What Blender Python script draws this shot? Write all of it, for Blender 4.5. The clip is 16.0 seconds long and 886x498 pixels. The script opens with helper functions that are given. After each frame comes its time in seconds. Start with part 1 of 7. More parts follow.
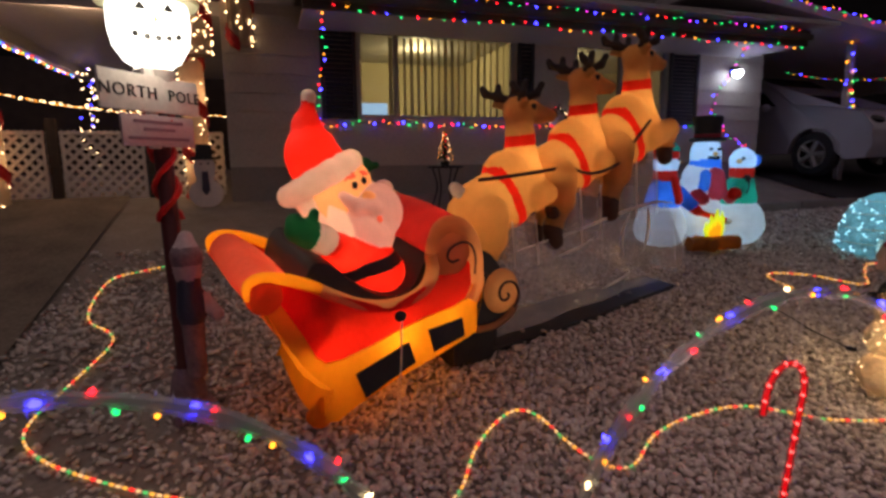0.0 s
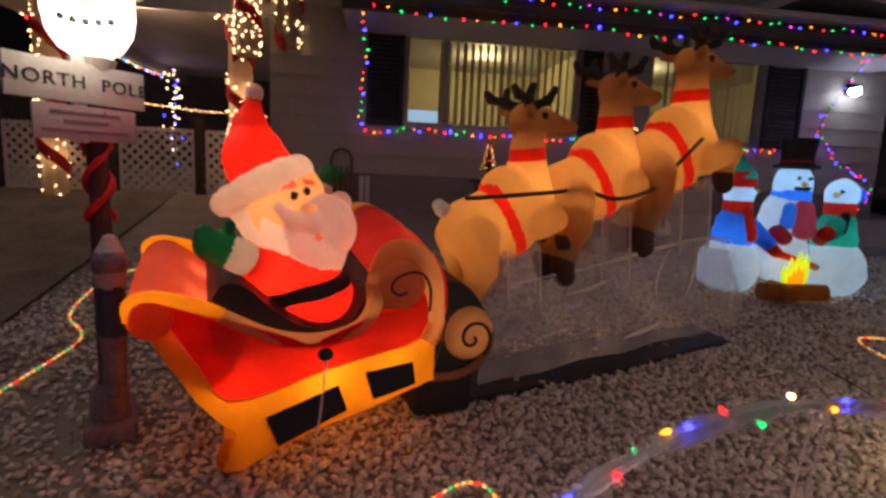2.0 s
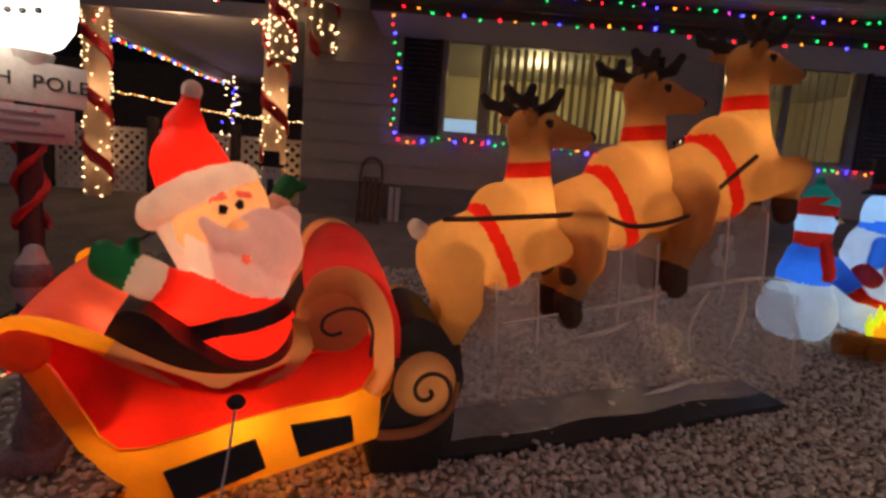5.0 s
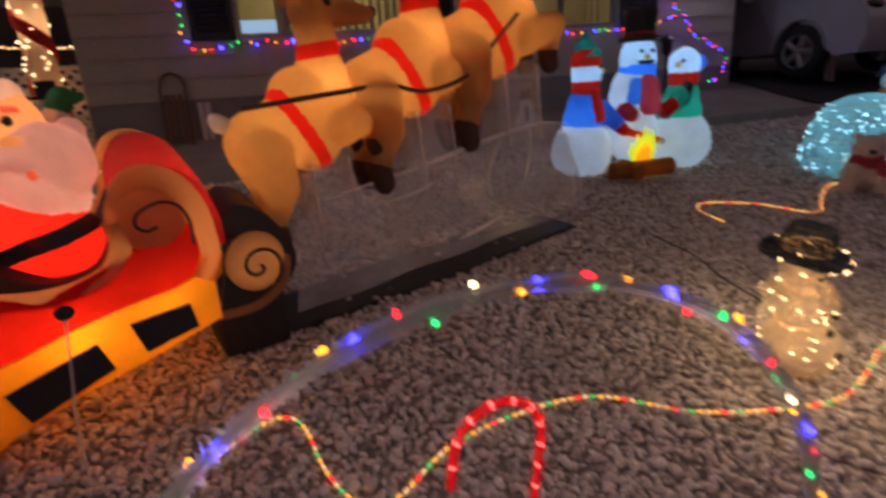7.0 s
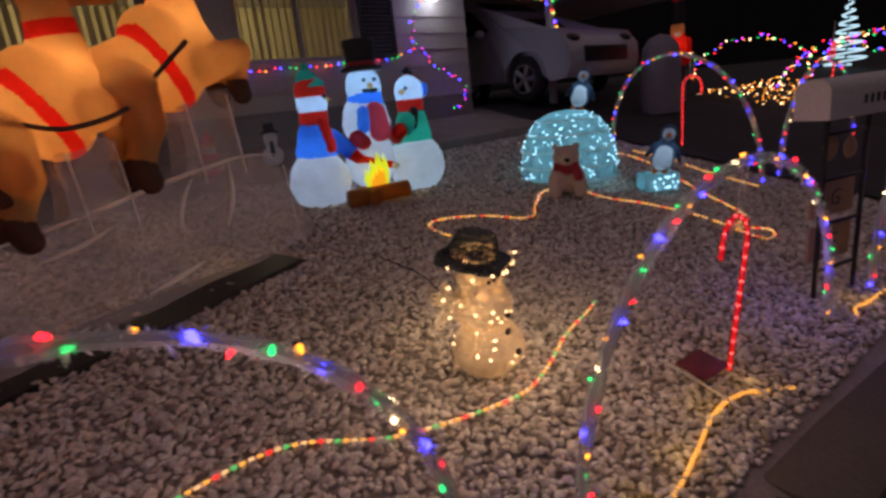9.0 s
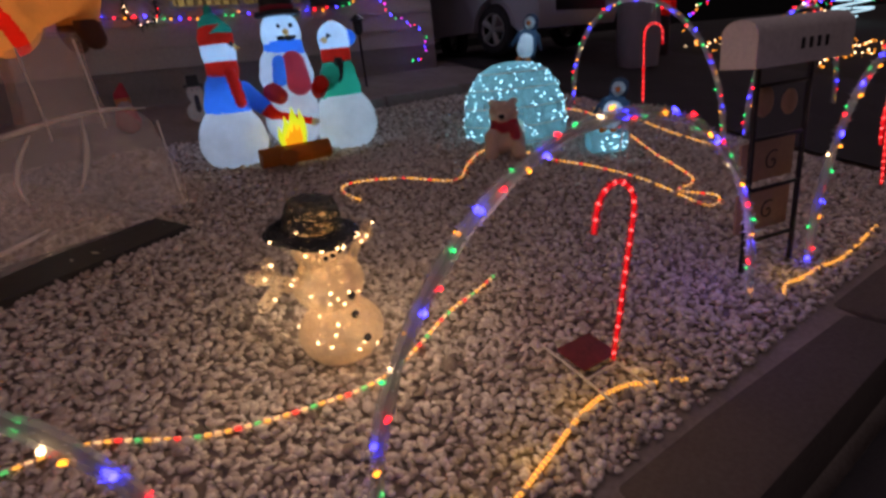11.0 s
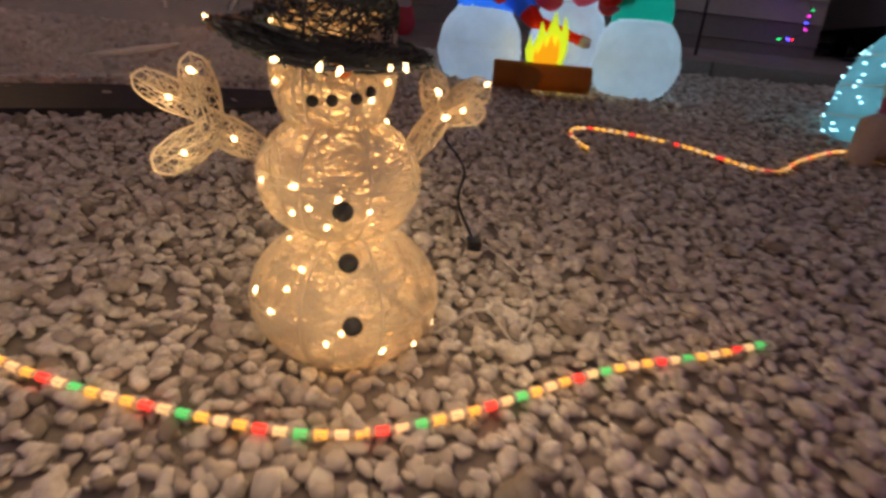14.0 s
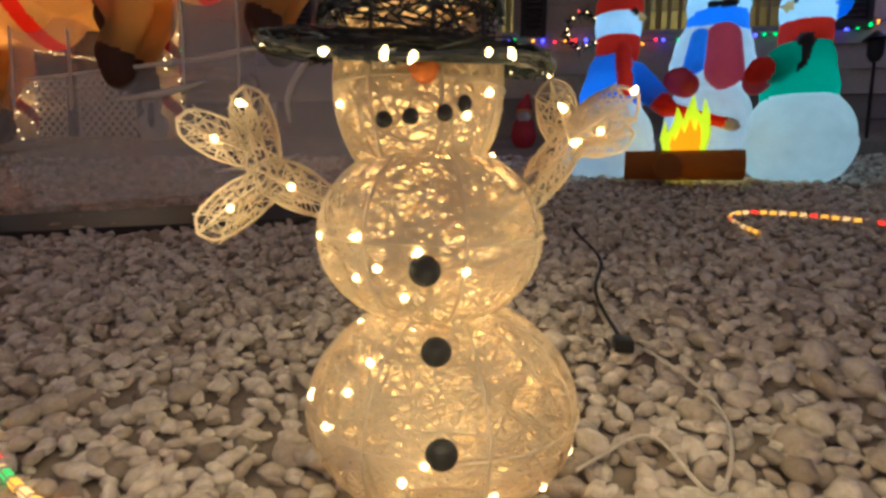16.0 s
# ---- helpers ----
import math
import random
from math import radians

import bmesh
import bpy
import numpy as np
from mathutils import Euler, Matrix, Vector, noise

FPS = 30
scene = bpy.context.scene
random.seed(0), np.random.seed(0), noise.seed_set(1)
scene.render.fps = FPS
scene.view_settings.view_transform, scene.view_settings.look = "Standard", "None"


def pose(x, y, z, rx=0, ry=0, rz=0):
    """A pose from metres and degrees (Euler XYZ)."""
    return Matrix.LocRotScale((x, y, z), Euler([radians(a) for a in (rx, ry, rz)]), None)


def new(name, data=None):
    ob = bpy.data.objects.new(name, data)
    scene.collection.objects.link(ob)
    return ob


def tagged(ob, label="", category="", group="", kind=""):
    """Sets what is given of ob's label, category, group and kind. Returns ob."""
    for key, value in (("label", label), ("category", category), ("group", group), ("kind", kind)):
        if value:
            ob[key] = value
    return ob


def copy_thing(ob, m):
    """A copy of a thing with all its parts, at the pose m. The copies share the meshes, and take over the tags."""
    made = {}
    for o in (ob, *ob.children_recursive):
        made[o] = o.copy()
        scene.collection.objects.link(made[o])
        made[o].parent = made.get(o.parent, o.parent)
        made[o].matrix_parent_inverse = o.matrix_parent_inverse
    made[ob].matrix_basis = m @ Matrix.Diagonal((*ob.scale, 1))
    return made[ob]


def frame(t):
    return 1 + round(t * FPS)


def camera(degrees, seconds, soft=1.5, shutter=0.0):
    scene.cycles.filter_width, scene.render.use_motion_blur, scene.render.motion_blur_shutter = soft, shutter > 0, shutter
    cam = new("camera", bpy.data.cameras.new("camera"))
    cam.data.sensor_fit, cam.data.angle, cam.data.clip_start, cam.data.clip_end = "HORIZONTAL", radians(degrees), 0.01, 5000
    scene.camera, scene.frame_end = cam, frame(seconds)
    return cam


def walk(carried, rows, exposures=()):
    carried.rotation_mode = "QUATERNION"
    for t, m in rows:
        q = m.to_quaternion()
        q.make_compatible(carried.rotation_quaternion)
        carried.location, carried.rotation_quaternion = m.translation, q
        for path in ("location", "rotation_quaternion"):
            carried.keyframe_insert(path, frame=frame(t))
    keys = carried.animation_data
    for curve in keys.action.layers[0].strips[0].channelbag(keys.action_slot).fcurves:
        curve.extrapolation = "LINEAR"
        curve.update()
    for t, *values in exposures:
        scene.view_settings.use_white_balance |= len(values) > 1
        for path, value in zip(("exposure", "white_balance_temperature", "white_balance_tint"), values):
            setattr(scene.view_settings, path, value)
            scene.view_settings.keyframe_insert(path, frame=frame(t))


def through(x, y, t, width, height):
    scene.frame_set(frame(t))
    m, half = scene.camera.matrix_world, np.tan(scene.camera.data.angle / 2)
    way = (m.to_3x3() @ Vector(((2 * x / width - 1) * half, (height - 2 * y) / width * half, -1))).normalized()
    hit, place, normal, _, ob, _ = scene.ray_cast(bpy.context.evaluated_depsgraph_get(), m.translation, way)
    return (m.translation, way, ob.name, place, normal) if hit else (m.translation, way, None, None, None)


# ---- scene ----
cam = camera(79.4, 16.0, 2.9, 0.5)
METRES, EYE, TILT, LEAN, TURN = 5.0, 1.42, 0.0, 0.0, -18.0
ROWS = [
    (0.0, 0.0, 0.0, 0.0, -0.07, -9.56, 0.43),
    (0.5, 0.0247, 0.0264, 0.0039, 2.09, -8.96, -0.24),
    (1.0, 0.0652, 0.0474, 0.0054, 5.06, -8.6, -0.84),
    (1.5, 0.0922, 0.066, 0.0075, 8.59, -8.79, -1.36),
    (2.0, 0.1126, 0.0992, 0.0035, 10.29, -8.53, -2.66),
    (2.5, 0.1336, 0.1359, 0.0075, 13.26, -8.18, -3.96),
    (3.0, 0.1597, 0.1577, 0.0098, 17.54, -8.69, -4.74),
    (3.5, 0.1674, 0.1871, 0.0122, 18.41, -7.91, -5.79),
    (6.0, 0.1789, 0.2018, 0.0081, 15.83, -7.77, -1.55),
    (6.5, 0.1887, 0.1924, -0.0043, 8.98, -12.31, 2.06),
    (7.0, 0.2203, 0.1547, -0.014, 0.87, -17.23, 3.57),
    (7.5, 0.2478, 0.1374, -0.0273, -7.17, -19.52, 2.76),
    (8.0, 0.2857, 0.1492, -0.0317, -14.31, -18.87, 3.91),
    (8.5, 0.3118, 0.1613, -0.0305, -16.58, -16.76, 5.24),
    (9.0, 0.3391, 0.1664, -0.0328, -19.44, -15.36, 6.2),
    (9.5, 0.376, 0.1629, -0.0362, -20.07, -15.33, 6.25),
    (12.0, 0.5284, 0.2037, -0.0731, -15.4, -22.77, 5.71),
    (12.5, 0.5534, 0.2231, -0.081, -10.01, -22.52, 5.02),
    (13.0, 0.5801, 0.2516, -0.091, 0.21, -18.09, 4.32),
    (13.5, 0.5818, 0.3272, -0.1286, 11.72, -19.21, -3.73),
    (14.0, 0.5709, 0.4025, -0.1636, 15.94, -18.5, -5.67),
    (14.5, 0.5598, 0.4367, -0.1694, 23.4, -12.7, -3.45),
    (15.0, 0.5531, 0.4448, -0.1703, 27.38, -11.8, -2.01),
    (15.5, 0.5559, 0.4472, -0.1823, 28.83, -7.35, -2.58),
    (16.0, 0.558, 0.4516, -0.1897, 29.02, -6.01, -1.2),
]
EXPOSURES = [(0.0, 0.05, 6500, 11), (6.0, 0.0, 6500, 12), (7.5, 0.0, 6450, 15), (9.0, -0.05, 6400, 16), (12.0, 0.02, 6400, 18), (13.5, 0.02, 6350, 14), (14.5, 0.12, 6250, -1), (16.0, 0.2, 5850, -8)]
walk(cam, [(t, pose(0, 0, EYE, TILT, LEAN, TURN) @ pose(METRES * x, METRES * y, METRES * z, 90 + pitch, roll, yaw)) for t, x, y, z, yaw, pitch, roll in ROWS], EXPOSURES)


# ---- light: a dim night sky; the lamps stand with the things that hold them ----
world = bpy.data.worlds.new("night")
scene.world = world
world.use_nodes = True
wn = world.node_tree.nodes
wn["Background"].inputs[0].default_value = (0.52, 0.39, 0.42, 1)
wn["Background"].inputs[1].default_value = 0.25


def lamp(name, place, watts, colour, radius=0.03, kind="POINT"):
    data = bpy.data.lights.new(name, kind)
    data.energy, data.color = watts, colour
    data.shadow_soft_size = radius
    ob = new(name, data)
    ob.location = place
    return ob


# ---- materials ----
def nodes(name):
    m = bpy.data.materials.new(name)
    m.use_nodes = True
    t = m.node_tree
    return m, t, t.nodes["Principled BSDF"], t.nodes["Material Output"]


def coords(t, scale):
    tc = t.nodes.new("ShaderNodeTexCoord")
    mp = t.nodes.new("ShaderNodeMapping")
    mp.inputs["Scale"].default_value = scale if isinstance(scale, tuple) else (scale,) * 3
    t.links.new(tc.outputs["Object"], mp.inputs[0])
    return mp.outputs[0]


def noise_tex(t, vec, scale, detail=5.0, rough=0.6):
    n = t.nodes.new("ShaderNodeTexNoise")
    n.inputs["Scale"].default_value, n.inputs["Detail"].default_value = scale, detail
    n.inputs["Roughness"].default_value = rough
    t.links.new(vec, n.inputs["Vector"])
    return n.outputs["Fac"]


def ramp(t, fac, stops):
    r = t.nodes.new("ShaderNodeValToRGB")
    while len(r.color_ramp.elements) < len(stops):
        r.color_ramp.elements.new(0.5)
    for e, (p, c) in zip(r.color_ramp.elements, stops):
        e.position, e.color = p, (*c, 1)
    t.links.new(fac, r.inputs[0])
    return r.outputs[0]


def mixc(t, a, b, fac, kind="MIX"):
    m = t.nodes.new("ShaderNodeMix")
    m.data_type, m.blend_type = "RGBA", kind
    if isinstance(fac, float):
        m.inputs[0].default_value = fac
    else:
        t.links.new(fac, m.inputs[0])
    t.links.new(a, m.inputs[6])
    t.links.new(b, m.inputs[7])
    return m.outputs[2]


def bump(t, height, strength, distance=0.01):
    b = t.nodes.new("ShaderNodeBump")
    b.inputs["Strength"].default_value, b.inputs["Distance"].default_value = strength, distance
    t.links.new(height, b.inputs["Height"])
    return b.outputs[0]


def surface(name, dark, light, big=2.0, fine=60.0, rough=0.7, relief=0.3, metal=0.0, coat=0.0):
    """Two scales of variation between two colours, with fine relief."""
    m, t, p, out = nodes(name)
    v = coords(t, 1.0)
    a = ramp(t, noise_tex(t, v, big), [(0.3, dark), (0.7, light)])
    b = ramp(t, noise_tex(t, v, fine, 3), [(0.3, tuple(c * 0.75 for c in dark)), (0.7, light)])
    t.links.new(mixc(t, a, b, 0.4), p.inputs["Base Color"])
    p.inputs["Roughness"].default_value, p.inputs["Metallic"].default_value = rough, metal
    p.inputs["Coat Weight"].default_value = coat
    t.links.new(bump(t, noise_tex(t, v, fine, 4), relief, 0.004), p.inputs["Normal"])
    return m


def fabric(name, colour, through=0.6, wrinkle=0.35):
    """Thin blown-up nylon: light from the bulbs inside comes through it."""
    m, t, p, out = nodes(name)
    v = coords(t, 1.0)
    c = ramp(t, noise_tex(t, v, 6.0, 4), [(0.3, tuple(x * 0.82 for x in colour)), (0.7, colour)])
    n = bump(t, noise_tex(t, v, 14.0, 3), wrinkle, 0.02)
    tr = t.nodes.new("ShaderNodeBsdfTranslucent")
    mx = t.nodes.new("ShaderNodeMixShader")
    mx.inputs[0].default_value = through
    p.inputs["Roughness"].default_value = 0.55
    t.links.new(c, p.inputs["Base Color"])
    t.links.new(c, tr.inputs["Color"])
    t.links.new(n, p.inputs["Normal"])
    t.links.new(n, tr.inputs["Normal"])
    t.links.new(p.outputs[0], mx.inputs[1])
    t.links.new(tr.outputs[0], mx.inputs[2])
    t.links.new(mx.outputs[0], out.inputs["Surface"])
    return m


def glow(name, colour, strength):
    m, t, p, out = nodes(name)
    p.inputs["Base Color"].default_value = (*[min(1, c) for c in colour], 1)
    p.inputs["Emission Color"].default_value = (*colour, 1)
    p.inputs["Emission Strength"].default_value = strength
    p.inputs["Roughness"].default_value = 0.3
    return m


def film_material(name, tint, clear, rough=0.12, mirror=0.0):
    """Clear sheet: mostly see-through, with a glossy skin."""
    m, t, p, out = nodes(name)
    p.inputs["Base Color"].default_value = (*tint, 1)
    p.inputs["Roughness"].default_value = rough
    p.inputs["Metallic"].default_value = mirror
    v = coords(t, 1.0)
    t.links.new(bump(t, noise_tex(t, v, 5.0, 4), 0.9, 0.05), p.inputs["Normal"])
    tp = t.nodes.new("ShaderNodeBsdfTransparent")
    mx = t.nodes.new("ShaderNodeMixShader")
    mx.inputs[0].default_value = clear
    t.links.new(p.outputs[0], mx.inputs[1])
    t.links.new(tp.outputs[0], mx.inputs[2])
    t.links.new(mx.outputs[0], out.inputs["Surface"])
    return m


def stone_material():
    m, t, p, out = nodes("gravel stone")
    g = t.nodes.new("ShaderNodeNewGeometry")
    oi = t.nodes.new("ShaderNodeObjectInfo")
    add = t.nodes.new("ShaderNodeMath")
    add.operation = "ADD"
    t.links.new(g.outputs["Random Per Island"], add.inputs[0])
    t.links.new(oi.outputs["Random"], add.inputs[1])
    fr = t.nodes.new("ShaderNodeMath")
    fr.operation = "FRACT"
    t.links.new(add.outputs[0], fr.inputs[0])
    a = ramp(t, fr.outputs[0], [(0.0, (0.26, 0.225, 0.19)), (0.12, (0.50, 0.45, 0.40)), (0.5, (0.68, 0.63, 0.57)), (1.0, (0.84, 0.80, 0.75))])
    v = coords(t, 1.0)
    b = ramp(t, noise_tex(t, v, 90.0, 5), [(0.3, (0.76, 0.71, 0.63)), (0.62, (1, 1, 1))])
    t.links.new(mixc(t, a, b, 1.0, "MULTIPLY"), p.inputs["Base Color"])
    p.inputs["Roughness"].default_value = 0.75
    t.links.new(bump(t, noise_tex(t, v, 130.0, 4), 0.35, 0.003), p.inputs["Normal"])
    return m


M_STONE = stone_material()
M_GROUND = surface("stony soil", (0.20, 0.17, 0.14), (0.36, 0.31, 0.265), 3.0, 45.0, 0.9, 0.8)
M_CONCRETE = surface("worn concrete", (0.20, 0.185, 0.17), (0.32, 0.30, 0.28), 1.2, 50.0, 0.85, 0.3)
M_DIRT = surface("bare dirt", (0.10, 0.080, 0.058), (0.27, 0.225, 0.17), 2.6, 38.0, 0.95, 0.9)
M_ROAD = surface("asphalt", (0.022, 0.021, 0.022), (0.045, 0.043, 0.044), 2.0, 120.0, 0.9, 0.6)
M_SIDING = surface("painted siding", (0.45, 0.40, 0.335), (0.54, 0.48, 0.41), 1.0, 30.0, 0.6, 0.1)
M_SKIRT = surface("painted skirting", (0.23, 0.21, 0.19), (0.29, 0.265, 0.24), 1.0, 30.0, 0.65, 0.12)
M_SOFFIT = surface("soffit paint", (0.45, 0.43, 0.42), (0.55, 0.53, 0.51), 1.0, 20.0, 0.6, 0.1)
M_FASCIA = surface("brown fascia", (0.05, 0.042, 0.038), (0.09, 0.075, 0.068), 1.5, 40.0, 0.6, 0.2)
M_ROOF = surface("roof shingle", (0.06, 0.055, 0.05), (0.10, 0.09, 0.085), 4.0, 80.0, 0.9, 0.6)
M_SHUTTER = surface("dark shutter paint", (0.022, 0.020, 0.022), (0.04, 0.036, 0.038), 3.0, 60.0, 0.6, 0.2)
M_ALU = surface("window frame", (0.35, 0.34, 0.33), (0.5, 0.49, 0.47), 5.0, 80.0, 0.4, 0.1, 0.6)
M_ROOM = surface("room wall", (0.55, 0.48, 0.30), (0.65, 0.58, 0.38), 1.0, 10.0, 0.8, 0.1)
M_WHITE = surface("white painted wood", (0.62, 0.58, 0.54), (0.78, 0.74, 0.70), 4.0, 50.0, 0.6, 0.2)
M_BLACK = surface("black painted metal", (0.012, 0.012, 0.013), (0.03, 0.03, 0.032), 6.0, 70.0, 0.4, 0.2, 0.3)
M_DARKWOOD = surface("dark stained wood", (0.03, 0.022, 0.018), (0.07, 0.05, 0.04), 5.0, 60.0, 0.7, 0.3)
M_PLY = surface("tan plywood", (0.36, 0.22, 0.11), (0.50, 0.32, 0.17), 3.0, 50.0, 0.7, 0.2)
M_RED = fabric("red nylon", (0.85, 0.025, 0.012), 0.62)
M_REDDIM = fabric("deep red nylon", (0.62, 0.03, 0.03), 0.5)
M_YELLOW = fabric("golden nylon", (0.92, 0.40, 0.015), 0.6)
M_BROWN = fabric("tan brown nylon", (0.66, 0.31, 0.12), 0.5)
M_FUR = fabric("deer tan nylon", (0.80, 0.45, 0.165), 0.60)
M_HOOF = fabric("dark brown nylon", (0.10, 0.04, 0.025), 0.3)
M_ANTLER = surface("antler cloth", (0.03, 0.02, 0.016), (0.06, 0.04, 0.03), 8.0, 60.0, 0.8, 0.2)
M_NYBLACK = surface("black nylon", (0.010, 0.010, 0.012), (0.022, 0.022, 0.025), 8.0, 60.0, 0.55, 0.2)
M_SNOW = fabric("white nylon", (0.82, 0.84, 0.86), 0.6)
# white beard with the pink cast of its light in the colour
M_BEARD = fabric("beard nylon in pink cast", (0.80, 0.53, 0.54), 0.42)
M_SKIN = fabric("peach nylon", (0.95, 0.52, 0.24), 0.65)
M_GREEN = fabric("green nylon", (0.015, 0.22, 0.07), 0.4)
M_BLUE = fabric("blue nylon", (0.06, 0.27, 0.95), 0.6)
M_TEAL = fabric("teal nylon", (0.02, 0.42, 0.27), 0.55)
M_PINK = fabric("pink red nylon", (0.75, 0.08, 0.12), 0.5)
M_LOG = fabric("log nylon", (0.52, 0.20, 0.03), 0.5)
M_FIRE = glow("fire yellow cloth", (0.70, 0.90, 0.02), 0.8)
M_FIRE2 = glow("fire orange cloth", (1.0, 0.42, 0.005), 0.8)
M_CLEAR = film_material("clear vinyl", (0.85, 0.82, 0.80), 0.70, 0.17, 0.3)
# pale skin for the welded seams and for the painted glints on the film
M_SEAM_GLINT = film_material("pale seam and glint", (0.95, 0.91, 0.84), 0.22, 0.28, 0.0)
M_MAT = surface("black vinyl base", (0.012, 0.012, 0.013), (0.03, 0.029, 0.03), 4.0, 30.0, 0.45, 0.3)
M_CORD = surface("cord", (0.05, 0.03, 0.02), (0.10, 0.06, 0.04), 10.0, 80.0, 0.7, 0.1)
M_WIRE_G = surface("green wire", (0.015, 0.03, 0.018), (0.03, 0.05, 0.03), 10.0, 80.0, 0.5, 0.1)
M_WIRE_W = surface("white wire", (0.55, 0.52, 0.48), (0.7, 0.67, 0.62), 10.0, 80.0, 0.5, 0.1)
M_GARLAND = film_material("clear tinsel tube", (0.62, 0.66, 0.64), 0.56, 0.22)
BULB = {
    "r": glow("red bulb", (1.0, 0.012, 0.02), 5.0),
    "g": glow("green bulb", (0.01, 0.80, 0.16), 2.2),
    "b": glow("blue bulb", (0.035, 0.03, 1.0), 14.0),
    "y": glow("amber bulb", (1.0, 0.34, 0.02), 3.2),
    "w": glow("warm white bulb", (1.0, 0.68, 0.34), 7.0),
    "c": glow("cool white bulb", (0.45, 0.85, 1.0), 5.0),
    "f": glow("filament bulb", (1.0, 0.64, 0.30), 7.0),
    "p": glow("magenta bulb", (0.85, 0.03, 0.6), 4.0),
}


# ---- mesh helpers ----
def ground_z(x, y):
    return -0.34 + 0.011 * x + 0.208 * y


def part(name, bm, material, parent=None, label="", smooth=True):
    me = bpy.data.meshes.new(name)
    bm.normal_update()
    bm.to_mesh(me)
    bm.free()
    for m in material if isinstance(material, (list, tuple)) else [material]:
        me.materials.append(m)
    if smooth:
        me.polygons.foreach_set("use_smooth", [True] * len(me.polygons))
        if len(me.polygons):
            me.set_sharp_from_angle(angle=radians(38))
    ob = new(name, me)
    if parent:
        ob.parent = parent
    if label:
        ob["label"] = label
    return ob


def empty(name, m, label, category, group="", kind=""):
    ob = new(name)
    ob.empty_display_size = 0.1
    ob.matrix_world = m
    return tagged(ob, label, category, group, kind)


def box(bm, c, s, bevel=0.0, rot=None, mi=0):
    m = Matrix.Translation(c) @ (rot or Matrix.Identity(4)) @ Matrix.Diagonal((*s, 1))
    r = bmesh.ops.create_cube(bm, size=1, matrix=m)
    faces = {f for v in r["verts"] for f in v.link_faces}
    for f in faces:
        f.material_index = mi
    if bevel:
        es = list({e for v in r["verts"] for e in v.link_edges})
        q = bmesh.ops.bevel(bm, geom=es, offset=bevel, segments=2, affect="EDGES", profile=0.6)
        for f in q["faces"]:
            f.material_index = mi
    return bm


def ball(bm, c, r, seg=20, rings=12, rot=None, mi=0):
    r = r if isinstance(r, tuple) else (r, r, r)
    m = Matrix.Translation(c) @ (rot or Matrix.Identity(4)) @ Matrix.Diagonal((*r, 1))
    q = bmesh.ops.create_uvsphere(bm, u_segments=seg, v_segments=rings, radius=1, matrix=m)
    for f in {f for v in q["verts"] for f in v.link_faces}:
        f.material_index = mi
    return bm


def shell(bm, c, r, sgn, seg=28, rings=14):
    """The outer half of a cushion, bowed towards sgn along y."""
    ball(bm, c, r, seg, rings)
    bmesh.ops.delete(bm, geom=[f for f in bm.faces if (f.calc_center_median().y - c[1]) * sgn < 0], context="FACES")
    return bm


def smooth_path(pts, n=8):
    """Catmull-Rom through the points, n steps to a span."""
    p = [Vector(a) for a in pts]
    p = [2 * p[0] - p[1]] + p + [2 * p[-1] - p[-2]]
    out = []
    for i in range(1, len(p) - 2):
        for k in range(n):
            t = k / n
            a, b, c, d = p[i - 1], p[i], p[i + 1], p[i + 2]
            out.append(0.5 * (2 * b + (c - a) * t + (2 * a - 5 * b + 4 * c - d) * t * t + (3 * b - a - 3 * c + d) * t ** 3))
    out.append(p[-2])
    return out


def tube(bm, pts, r, seg=8, closed=False, mi=0, caps=True):
    """A round bar swept along points; r: one radius, or one for each point."""
    pts = [Vector(p) for p in pts]
    n = len(pts)
    up = None
    rings = []
    for i, p in enumerate(pts):
        a = pts[(i - 1) % n] if closed or i else p
        b = pts[(i + 1) % n] if closed or i < n - 1 else p
        d = (b - a).normalized() if (b - a).length > 1e-9 else Vector((0, 0, 1))
        if up is None:
            up = d.orthogonal().normalized()
        up = (up - d * up.dot(d))
        up = up.normalized() if up.length > 1e-6 else d.orthogonal().normalized()
        side = d.cross(up)
        ri = r[i] if isinstance(r, (list, tuple)) else r
        rings.append([bm.verts.new(p + (up * math.cos(2 * math.pi * k / seg) + side * math.sin(2 * math.pi * k / seg)) * ri) for k in range(seg)])
    for i in range(n if closed else n - 1):
        A, B = rings[i], rings[(i + 1) % n]
        for k in range(seg):
            f = bm.faces.new((A[k], A[(k + 1) % seg], B[(k + 1) % seg], B[k]))
            f.material_index = mi
    if caps and not closed:
        for ring in (rings[0][::-1], rings[-1]):
            f = bm.faces.new(ring)
            f.material_index = mi
    return bm


def hoop(bm, c, r, normal, th=0.0024, n=32):
    m = Vector(normal).normalized().to_track_quat("Z", "Y").to_matrix()
    pts = []
    for k in range(n):
        d = m @ Vector((math.cos(6.283 * k / n), math.sin(6.283 * k / n), 0))
        pts.append(Vector(c) + Vector((d.x * r[0], d.y * r[1], d.z * r[2])))
    tube(bm, pts, th, 5, closed=True)


def lathe(bm, profile, seg=24, centre=(0, 0, 0), mi=0):
    """A turned shape about z from (radius, height) pairs."""
    c = Vector(centre)
    rings = [[bm.verts.new(c + Vector((r * math.cos(2 * math.pi * k / seg), r * math.sin(2 * math.pi * k / seg), z))) for k in range(seg)] for r, z in profile]
    for A, B in zip(rings, rings[1:]):
        for k in range(seg):
            f = bm.faces.new((A[k], A[(k + 1) % seg], B[(k + 1) % seg], B[k]))
            f.material_index = mi
    return bm


